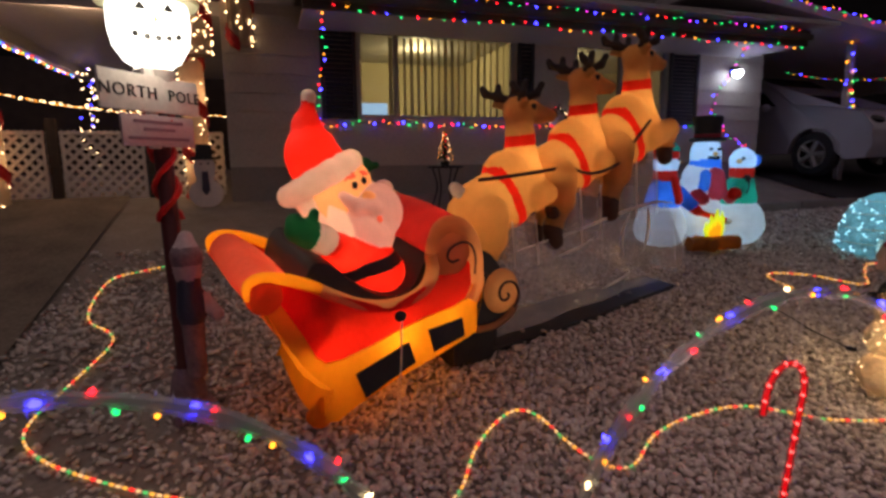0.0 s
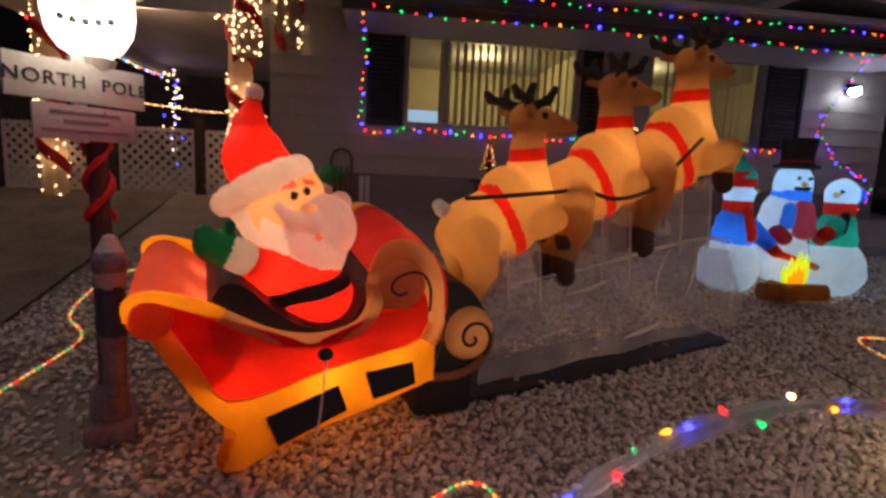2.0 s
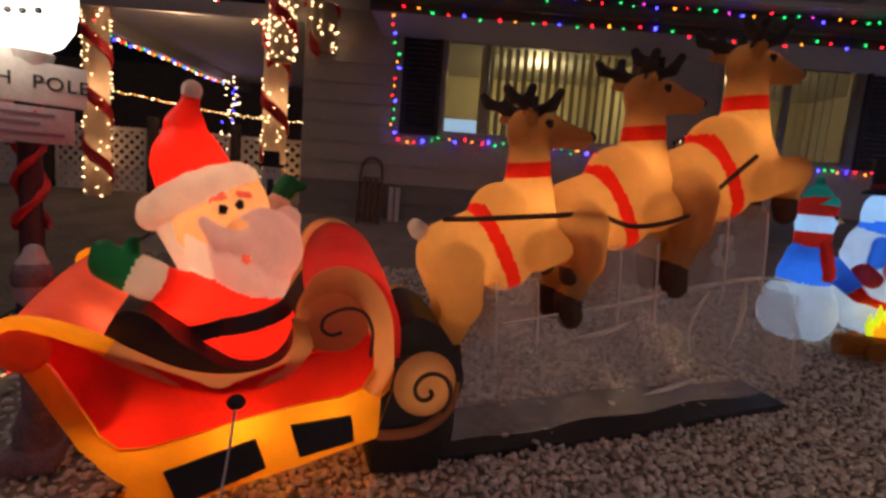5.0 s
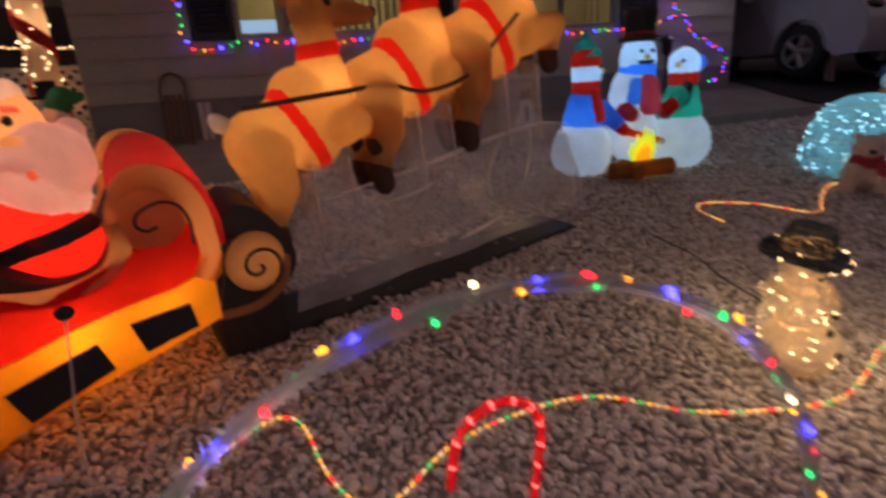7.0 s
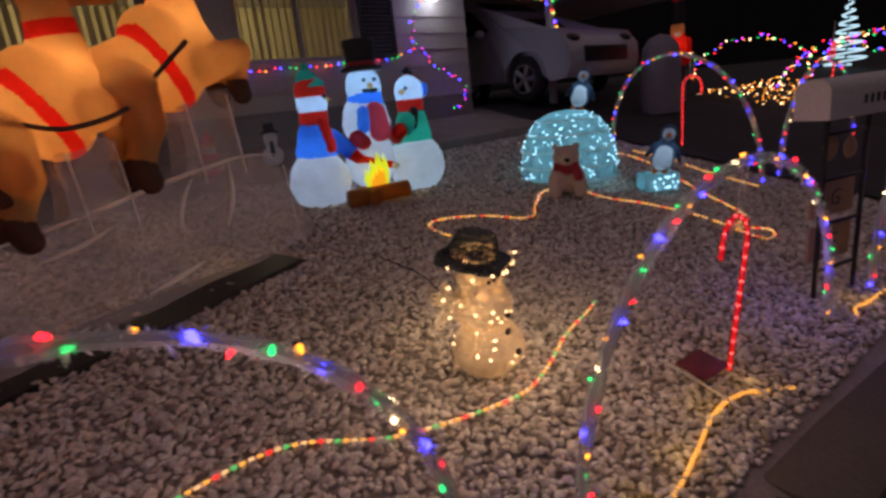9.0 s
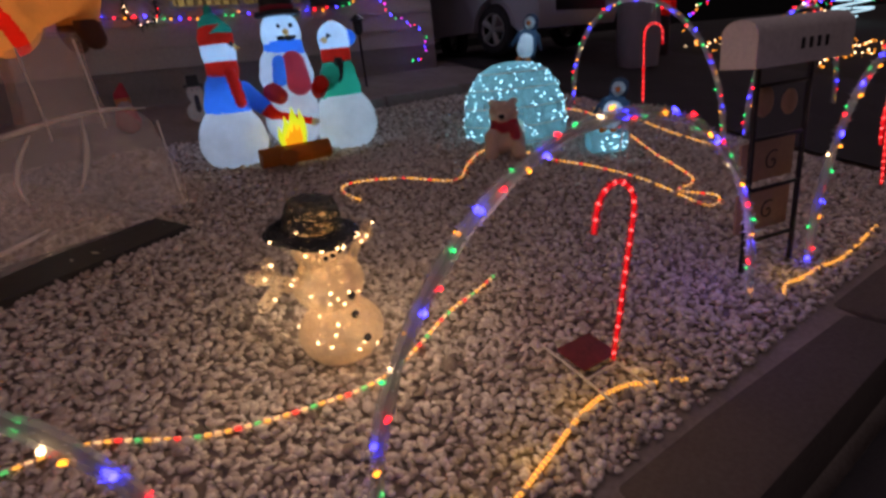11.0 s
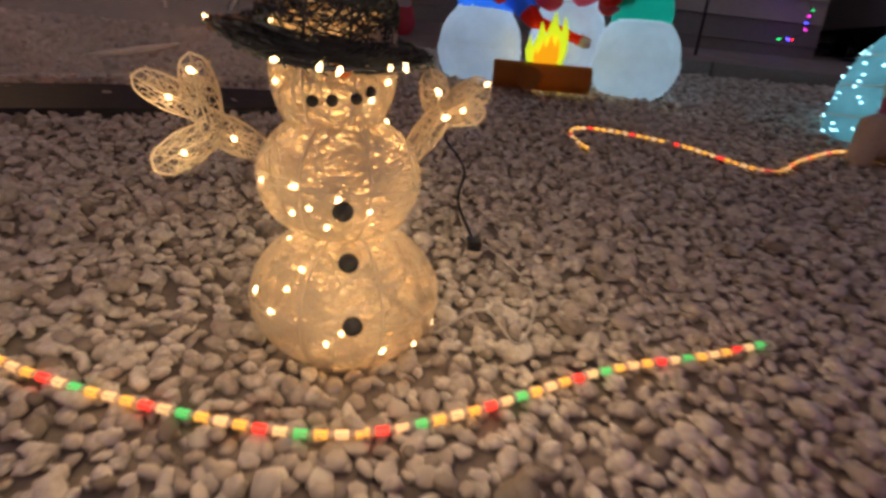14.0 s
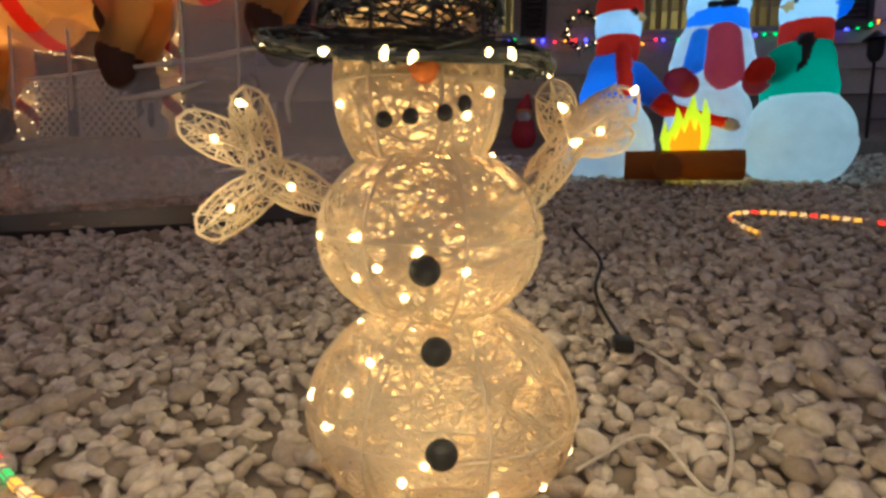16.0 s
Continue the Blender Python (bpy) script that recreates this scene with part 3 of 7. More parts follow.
def lattice_fence(x0, x1, y, z0, z1):
    root = empty("lattice_fence", Matrix.Identity(4), "white crossed lattice fence panel between dark posts", "fence", "lattice panels of the porch")
    bm = bmesh.new()
    for c, s in ((((x0 + x1) / 2, y, z1 - 0.02), (x1 - x0, 0.025, 0.04)), (((x0 + x1) / 2, y, z0 + 0.02), (x1 - x0, 0.025, 0.04)),
                 ((x0 + 0.015, y, (z0 + z1) / 2), (0.03, 0.025, z1 - z0 - 0.08)), ((x1 - 0.015, y, (z0 + z1) / 2), (0.03, 0.025, z1 - z0 - 0.08))):
        box(bm, c, s, 0.004)
    part("frame", bm, M_WHITE, root)
    pitch = 0.115
    for sgn in (1, -1):
        yy = y + 0.006 * sgn
        n = int((x1 - x0 + z1 - z0) / pitch) + 1
        for k in range(n):
            a = x0 + k * pitch
            # a strip at 45 degrees, cut to the panel
            t0, t1 = max(0.0, a - x1), min(z1 - z0, a - x0)
            if t1 - t0 < 0.03:
                continue
            pa, pb = (a - t0, z0 + t0), (a - t1, z0 + t1)
            if sgn < 0:
                pa, pb = (x0 + x1 - pa[0], pa[1]), (x0 + x1 - pb[0], pb[1])
            L = math.hypot(pa[0] - pb[0], pa[1] - pb[1])
            bm = bmesh.new()
            box(bm, ((pa[0] + pb[0]) / 2, yy, (pa[1] + pb[1]) / 2), (L, 0.008, 0.036), rot=Matrix.Rotation(radians(45 * sgn), 4, "Y"))
            part("slat", bm, M_WHITE, root, smooth=False)
    return root


for a, b in ((-4.4, -3.36), (-3.22, -2.20), (-2.06, -1.27), (-1.15, -0.46)):
    lattice_fence(a, b, 6.72, 1.0, 1.74)
for x in (-3.29, -2.13, -1.21):
    bm = bmesh.new()
    box(bm, (x, 6.72, 1.42), (0.09, 0.09, 0.9), 0.01)
    tagged(part("fence_post", bm, M_DARKWOOD), "dark square fence post between lattice panels", "post", "posts of the lattice fence")


def lit_cane(x, y, z0, top, hook, label, seed):
    """Tall porch cane of mesh over a wire frame, warm bulbs and red tinsel bands."""
    rng = random.Random(seed)
    root = empty("candy_cane_column", Matrix.Identity(4), label, "candy cane", "lit columns of the porch")
    path = [Vector((x, y, z0 + k * (top - z0) / 12)) for k in range(13)]
    if hook:
        r = 0.21
        path += [Vector((x + hook * (r - r * math.cos(a)), y, top + r * math.sin(a))) for a in [math.pi * k / 10 for k in range(1, 11)]]
        path += [path[-1] + Vector((0, 0, -0.11 * k)) for k in range(1, 5)]
    bm = bmesh.new()
    R = 0.125
    tube(bm, path, R, 16)
    part("body", bm, M_CANE, root)
    if not hook:
        lamp("column_bulb", (x, y, 2.1), 2.6, (1.0, 0.66, 0.34), 0.08)
        lamp("column_bulb", (x, y, 1.4), 1.7, (1.0, 0.66, 0.34), 0.08)
    fine = [p for p in smooth_path(path, 4)]
    bm = bmesh.new()
    step = 0
    total = len(fine)
    spiral = []
    run = 0.0
    for i in range(total):
        run += (fine[i] - fine[max(i - 1, 0)]).length
        d = (fine[min(i + 1, total - 1)] - fine[max(i - 1, 0)]).normalized()
        s = Vector((0, 1, 0))
        o = d.cross(s).normalized()
        a = 10.4 * run
        spiral.append(fine[i] + (o * math.cos(a) + s * math.sin(a)) * (R + 0.008))
        for q in range(3):
            a2 = rng.uniform(0, 6.28)
            if rng.random() < 0.72:
                bulb("w", 0.0078, fine[i] + (o * math.cos(a2) + s * math.sin(a2)) * (R + 0.012), root, rng)
    for k in range(5):
        tube(bm, [p + Vector((0, 0, 0.026 * (k - 2))) for p in spiral], 0.018, 5)
    for v in bm.verts:
        v.co += Vector([rng.uniform(-0.007, 0.007) for _ in range(3)])
    part("tinsel_band", bm, M_TINSEL, root, "red tinsel band")
    return root


M_CANE = fabric("pale mesh cloth", (0.62, 0.50, 0.36), 0.45)
M_TINSEL = surface("red tinsel", (0.42, 0.008, 0.012), (0.80, 0.025, 0.03), 30.0, 200.0, 0.4, 0.8, 0.1)
lit_cane(-2.62, 6.52, 0.98, 3.3, 0, "tall porch column with warm bulbs and red tinsel bands", 3)
lit_cane(-0.72, 6.52, 0.98, 3.3, 0, "tall porch column with warm bulbs and red tinsel bands", 4)
lit_cane(-0.60, 6.30, 2.5, 3.05, 1, "hooked candy cane of warm bulbs and red tinsel above the porch", 5)
light_string([(-2.62, 6.4, 2.75), (-2.3, 6.4, 3.02), (-1.7, 6.4, 3.12), (-1.1, 6.4, 3.02), (-0.75, 6.4, 2.8)], 0.045, "wrw", 0.010, "arch of warm and red bulbs over the porch", jitter=0.04, seed=6)
light_string([(-2.95, 6.7, 2.83), (-2.95, 7.6, 2.80), (-2.95, 8.6, 2.83), (-2.95, 9.6, 2.8), (-2.95, 10.6, 2.82)], 0.07, "wrygb", 0.012, "coloured string along the porch beam", M_WIRE_W, seed=7)
light_string([(-4.4, 6.9, 2.25), (-3.0, 7.6, 2.2), (-2.2, 9.0, 2.15), (-0.5, 10.5, 2.2)], 0.05, "wyw", 0.009, "warm string across the back of the porch", M_WIRE_W, seed=8)
light_string([(-2.7, 10.2, 2.9), (-2.6, 10.2, 2.4), (-2.7, 10.2, 1.9), (-2.6, 10.2, 1.4)], 0.03, "wwbw", 0.012, "warm and blue bulbs wrapped round a back post", jitter=0.12, seed=9)
lamp("porch_lamp", (-1.7, 6.45, 2.72), 12, (1.0, 0.62, 0.36), 0.1)

# ---- strings of lights on the house ----
light_string([(0.45, 5.34, 3.0), (1.5, 5.33, 2.99), (3.5, 5.33, 3.0), (5.2, 5.33, 2.99), (6.6, 5.33, 2.99)], 0.115, "gpbyrg", 0.0085, "coloured bulbs along the top of the gutter", group="house strings", seed=11, jitter=0.02)
light_string([(0.62, 5.40, 2.86), (1.5, 5.40, 2.81), (2.5, 5.40, 2.83), (3.5, 5.40, 2.80), (4.6, 5.40, 2.82), (5.6, 5.40, 2.79), (6.7, 5.40, 2.81)], 0.135, "rygrbg", 0.010, "coloured bulbs hanging below the eave", group="house strings", seed=12, jitter=0.025)
light_string([(0.60, 5.50, 2.84), (0.62, 5.85, 2.45), (0.60, 6.28, 1.86), (1.2, 6.29, 1.85), (1.9, 6.29, 1.83), (2.6, 6.29, 1.82), (3.1, 6.29, 1.83), (4.0, 6.29, 1.81), (4.9, 6.29, 1.83), (5.6, 6.29, 1.84), (6.1, 6.2, 1.95)], 0.085, "yrbggybr", 0.0105, "coloured bulbs round the window sills", group="house strings", seed=13, jitter=0.02)
light_string([(6.0, 5.6, 2.9), (6.05, 6.0, 2.5), (6.05, 6.22, 2.1), (6.35, 6.2, 1.75), (6.7, 6.1, 1.5), (6.72, 6.1, 1.25), (6.5, 6.1, 1.15)], 0.07, "bprbgp", 0.009, "coloured bulbs draped on the house corner", group="house strings", seed=14, jitter=0.03)
light_string([(5.4, 5.66, 3.60), (7.0, 5.66, 3.43), (9.0, 5.66, 3.22), (12.0, 5.66, 2.9)], 0.10, "ypgrb", 0.009, "coloured bulbs along the carport roof", group="house strings", seed=15, jitter=0.03)
light_string([(7.2, 6.1, 2.62), (8.2, 6.1, 2.55), (9.2, 6.1, 2.60), (10.5, 6.1, 2.66)], 0.12, "gybr", 0.008, "coloured bulbs strung under the carport", group="house strings", seed=16)

# ---- flood lamp on the house corner ----
fl = empty("flood_lamp", pose(6.45, 6.22, 2.62), "white wall flood lamp by the house corner", "wall lamp")
bm = bmesh.new()
box(bm, (0, 0.08, 0), (0.09, 0.05, 0.12), 0.01)
part("wall_plate", bm, M_BLACK, fl)
bm = bmesh.new()
lathe(bm, [(0.02, 0.06), (0.05, 0.04), (0.065, 0.0), (0.06, -0.005)], 16)
part("hood", bm, M_BLACK, fl)
bm = bmesh.new()
ball(bm, (0, -0.005, -0.02), 0.065, 14, 10)
part("bulb", bm, glow("cold white lamp", (0.75, 0.86, 1.0), 30.0), fl, "cold white bulb")
lamp("flood_light", (6.45, 5.95, 2.60), 1.1, (0.62, 0.55, 1.0), 0.05)


# ---- blown-up sleigh ----
SL = pose(0.32, 2.75, 0, 0, 0, 16)
NEAR, FAR = -0.45, 0.20


def spiral(cx, cz, r, y, turns, start, sgn=1, n=40):
    return [(cx + r * (1 - k / n) * math.cos(start + sgn * turns * 6.283 * k / n), y, cz + r * (1 - k / n) * math.sin(start + sgn * turns * 6.283 * k / n)) for k in range(n)]


def cross_slab(bm, outline, y0, y1, rise, n=8, bow=0.0):
    """A closed side shape (x, z pairs) carried across the sleigh, risen with the slope and bowed outwards in the middle."""
    cx = sum(p[0] for p in outline) / len(outline)
    cz = sum(p[1] for p in outline) / len(outline)
    rings = []
    for k in range(n + 1):
        t = k / n
        s = 1 + bow * math.sin(math.pi * t)
        rings.append([bm.verts.new((cx + (x - cx) * s, y0 + (y1 - y0) * t, cz + (z - cz) * s + rise * t)) for x, z in outline])
    m = len(outline)
    for A, B in zip(rings, rings[1:]):
        for i in range(m):
            bm.faces.new((A[i], A[(i + 1) % m], B[(i + 1) % m], B[i]))
    bm.faces.new(rings[0][::-1])
    bm.faces.new(rings[-1])
    return bm


def rounded(outline, n=4):
    """A closed outline with its corners eased."""
    pts = [Vector((x, 0, z)) for x, z in outline]
    path = smooth_path([pts[-1]] + pts + pts[:2], n)[n:-n - 1]
    return [(p.x, p.z) for p in path]


def sleigh():
    root = empty("inflatable_sleigh", SL, "lit red and gold inflatable sleigh on the gravel", "inflatable")
    panel = [(-0.47, 0.95), (-0.44, 0.84), (-0.36, 0.70), (-0.31, 0.60), (-0.26, 0.555), (-0.18, 0.555), (-0.04, 0.59), (0.10, 0.635), (0.27, 0.675), (0.42, 0.70), (0.49, 0.73), (0.525, 0.80), (0.515, 0.92),
             (0.45, 0.90), (0.36, 0.88), (0.30, 0.84), (0.24, 0.79), (0.15, 0.755), (0.03, 0.745), (-0.10, 0.765), (-0.22, 0.83), (-0.33, 0.89), (-0.42, 0.935)]
    band = [(-0.53, 0.86), (-0.46, 0.87), (-0.36, 0.70), (-0.31, 0.60), (-0.26, 0.555), (-0.18, 0.555), (-0.04, 0.59), (0.10, 0.635), (0.27, 0.675), (0.42, 0.70), (0.49, 0.73), (0.52, 0.80),
            (0.60, 0.80), (0.585, 0.72), (0.555, 0.69), (0.555, 0.545), (0.28, 0.455), (0.06, 0.395), (-0.12, 0.325), (-0.22, 0.275), (-0.285, 0.285), (-0.25, 0.36), (-0.235, 0.43), (-0.29, 0.475), (-0.37, 0.57), (-0.46, 0.73)]
    for sgn, y0, dz in ((-1, NEAR, 0.0), (1, FAR, 0.10)):
        up_z = lambda ol: [(x, z + dz) for x, z in ol][:: 1 if sgn < 0 else -1]
        bm = bmesh.new()
        slab(bm, up_z(panel), y0, y0 - sgn * 0.015, 0, -0.045 * sgn, False)
        part("side_panel", bm, M_RED, root, "red side panel")
        bm = bmesh.new()
        slab(bm, up_z(band), y0 + 0.012 * sgn, y0 - sgn * 0.03, 0, 0.0, False)
        part("side_band", bm, M_YELLOW, root, "gold runner band")
        rim = smooth_path([(x, y0 + 0.01 * sgn, z + dz) for x, z in ((-0.57, 0.88), (-0.57, 0.94), (-0.52, 0.965), (-0.43, 0.95), (-0.32, 0.905), (-0.22, 0.845), (-0.10, 0.785), (0.03, 0.76), (0.15, 0.77), (0.24, 0.81), (0.285, 0.89), (0.28, 0.98))], 5)
        cut = 22
        for nm, lo, hi, mat, lb in (("rim", 0, cut + 1, M_YELLOW, "gold rim roll"), ("rim", cut, len(rim), M_BROWN, "brown rim roll")):
            bm = bmesh.new()
            tube(bm, rim[lo:hi], [0.016 + 0.018 * min(1, k / 30) for k in range(lo, hi)], 10)
            roll = part(nm, bm, mat, root, lb)
            # added emissive core, so the rim roll looks evenly lit from within
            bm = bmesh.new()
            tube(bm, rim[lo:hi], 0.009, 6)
            part("added_glow", bm, M_ADDED_GLOW, roll, "glowing core added to brighten the roll")
        for sq in ([(-0.13, 0.475), (0.145, 0.57), (0.18, 0.465), (-0.085, 0.355)], [(0.255, 0.61), (0.455, 0.635), (0.47, 0.54), (0.29, 0.495)]):
            bm = bmesh.new()
            slab(bm, up_z(sq), y0 + sgn * 0.022, y0 + sgn * 0.004)
            part("black_panel", bm, M_NYBLACK, root, "black square panel", smooth=False)
        # the dash scroll: a puffed disc with its band running down into the gold
        bm = bmesh.new()
        shell(bm, (0.385, y0 - sgn * 0.01, 0.985 + dz), (0.128, 0.07, 0.135), sgn)
        sweep = smooth_path([(x, y0, z + dz) for x, z in ((0.30, 1.02), (0.34, 1.085), (0.41, 1.10), (0.48, 1.06), (0.53, 0.98), (0.555, 0.89), (0.56, 0.79), (0.52, 0.715))], 5)
        tube(bm, sweep, [0.035 + 0.02 * math.sin(math.pi * min(1, k / 26)) for k in range(len(sweep))], 12)
        roll = part("front_scroll", bm, M_BROWN, root, "brown scroll disc and band")
        # emissive core added to brighten the scroll band
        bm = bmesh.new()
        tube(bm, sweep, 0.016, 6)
        part("added_glow", bm, M_ADDED_GLOW, roll, "glowing core added to brighten the roll")
        bm = bmesh.new()
        tube(bm, smooth_path([(x, y0 + sgn * d, z + dz) for x, z, d in ((0.505, 0.86, 0.056), (0.505, 0.95, 0.060), (0.475, 1.01, 0.060), (0.42, 1.025, 0.056), (0.355, 1.0, 0.060), (0.34, 0.96, 0.060), (0.37, 0.935, 0.058), (0.405, 0.945, 0.062))], 5), 0.006, 6)
        part("scroll_line", bm, M_CORD, root, "dark spiral line")
        bm = bmesh.new()
        shell(bm, (0.715, y0 + sgn * 0.005, 0.735 + dz), (0.115, 0.05, 0.12), sgn)
        roll = part("runner_scroll", bm, M_BROWN, root, "tan runner scroll")
        # emissive hoop added behind the runner scroll to brighten it
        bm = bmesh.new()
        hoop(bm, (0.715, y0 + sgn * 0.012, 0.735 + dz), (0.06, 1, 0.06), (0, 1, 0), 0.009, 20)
        part("added_glow", bm, M_ADDED_GLOW, roll, "glowing hoop added to brighten the scroll")
        bm = bmesh.new()
        tube(bm, spiral(0.715, 0.725 + dz, 0.095, y0 + sgn * 0.054, 1.3, 5.3, 1), 0.008, 6)
        part("scroll_line", bm, M_CORD, root, "dark spiral line")
        bm = bmesh.new()
        slab(bm, up_z([(0.56, 0.56), (0.56, 0.69), (0.605, 0.82), (0.66, 0.82), (0.72, 0.76), (0.82, 0.72), (0.80, 0.63), (0.71, 0.57)]), y0 - sgn * 0.005, y0 - sgn * 0.10)
        part("runner_block", bm, M_NYBLACK, root, "black runner nose", smooth=False)
        bm = bmesh.new()
        tube(bm, smooth_path([(x, y0 + 0.005 * sgn, z + dz) for x, z in ((0.555, 0.55), (0.64, 0.548), (0.71, 0.56), (0.78, 0.60), (0.82, 0.66), (0.828, 0.735))], 5), 0.019, 8)
        part("runner_tip", bm, M_BROWN, root, "tan runner tip")
        bm = bmesh.new()
        shell(bm, (-0.505, y0, 0.885 + dz), (0.075, 0.045, 0.075), sgn)
        part("back_curl", bm, M_CURL, root, "orange disc of the seat back curl")
    rise = 0.10
    bm = bmesh.new()
    cross_slab(bm, rounded([(-0.58, 0.88), (-0.55, 0.95), (-0.48, 0.97), (-0.40, 0.92), (-0.31, 0.84), (-0.22, 0.72), (-0.29, 0.62), (-0.40, 0.72), (-0.50, 0.82)]), NEAR + 0.02, FAR - 0.02, rise, 10, 0.06)
    part("seat_back", bm, M_SALMON, root, "pale red rolled seat back")
    bm = bmesh.new()
    cross_slab(bm, rounded([(0.30, 0.98), (0.33, 1.09), (0.42, 1.135), (0.53, 1.10), (0.605, 0.99), (0.625, 0.85), (0.60, 0.72), (0.53, 0.72), (0.515, 0.86), (0.42, 0.89)]), NEAR + 0.03, FAR - 0.03, rise, 10, 0.06)
    part("front_roll", bm, M_REDDIM, root, "dark red rolled dash")
    bm = bmesh.new()
    prof = [(-0.53, 0.84), (-0.45, 0.70), (-0.36, 0.56), (-0.28, 0.47), (-0.235, 0.42), (-0.27, 0.30), (-0.20, 0.285), (0.06, 0.40), (0.28, 0.46), (0.55, 0.55), (0.60, 0.72)]
    rows = []
    for k in range(9):
        t = k / 8
        sag = 0.10 * math.sin(math.pi * t)
        rows.append([bm.verts.new((x, NEAR + (FAR - NEAR) * t, z + rise * t - sag * (1 if z < 0.5 else 0.2))) for x, z in prof])
    for A, B in zip(rows, rows[1:]):
        for i in range(len(prof) - 1):
            bm.faces.new((A[i], A[i + 1], B[i + 1], B[i]))
    part("underside", bm, M_YELLOW, root, "gold sagging underside")
    bm = bmesh.new()
    cross_slab(bm, rounded([(-0.33, 0.80), (-0.285, 0.97), (-0.19, 0.965), (-0.09, 0.87), (0.05, 0.79), (0.20, 0.80), (0.29, 0.93), (0.36, 0.96), (0.40, 0.86), (0.34, 0.72), (-0.20, 0.68)]), NEAR + 0.06, FAR - 0.05, rise)
    part("seat", bm, M_NYBLACK, root, "black seat")
    bm = bmesh.new()
    cross_slab(bm, rounded([(0.60, 0.60), (0.63, 0.82), (0.69, 0.92), (0.79, 0.90), (0.88, 0.80), (0.93, 0.66), (0.86, 0.56)]), -0.26, 0.10, 0.04)
    part("nose_cover", bm, M_NYBLACK, root, "black cloth nose cover")
    bm = bmesh.new()
    g0 = ground_z(0.99, 2.9)
    box(bm, (0.72, -0.06, (g0 + 0.60) / 2 - 0.01), (0.30, 0.34, 0.62 - g0), 0.03)
    part("nose_base", bm, M_NYBLACK, root, "black cloth base block")
    bm = bmesh.new()
    tube(bm, smooth_path([(-0.245, -0.40, 0.33), (-0.25, -0.32, 0.25), (-0.245, -0.22, ground_z(0.15, 2.47) + 0.03)], 5), [0.05, 0.052, 0.055, 0.055, 0.055, 0.055, 0.052, 0.05, 0.048, 0.045, 0.04], 12)
    part("toe", bm, M_YELLOW, root, "gold runner toe")
    bm = bmesh.new()
    ball(bm, (0.085, NEAR - 0.05, 0.715), (0.03, 0.02, 0.026), 12, 8)
    part("tether_patch", bm, M_NYBLACK, root)
    bm = bmesh.new()
    tube(bm, smooth_path([(0.085, NEAR - 0.06, 0.70), (0.06, NEAR - 0.09, 0.50), (0.04, NEAR - 0.10, 0.36), (0.03, NEAR - 0.14, 0.12)], 5), 0.004, 6)
    part("tether", bm, M_WIRE_W, root, "pale tether line")
    for x, y, z, w in ((-0.22, -0.33, 0.63, 1.4), (0.10, -0.33, 0.62, 2.6), (0.40, -0.33, 0.63, 1.4), (0.1, 0.10, 0.62, 1.4), (-0.40, -0.25, 0.84, 1.0), (-0.38, 0.02, 0.90, 0.7), (0.47, -0.28, 1.02, 1.1), (0.47, 0.02, 1.05, 0.6)):
        lamp("sleigh_bulb", SL @ Vector((x, y, z)), w, (1.0, 0.62, 0.30), 0.04)
    return root


# emission for the added cores that light the sleigh rolls
M_ADDED_GLOW = glow("added warm glow", (1.0, 0.70, 0.42), 2.6)
M_SALMON = fabric("pale red nylon", (0.88, 0.17, 0.11), 0.6)
M_CURL = fabric("orange red nylon", (0.88, 0.16, 0.03), 0.6)
sleigh()
R_, S_, K_, B_, G_, D_, N_ = range(7)


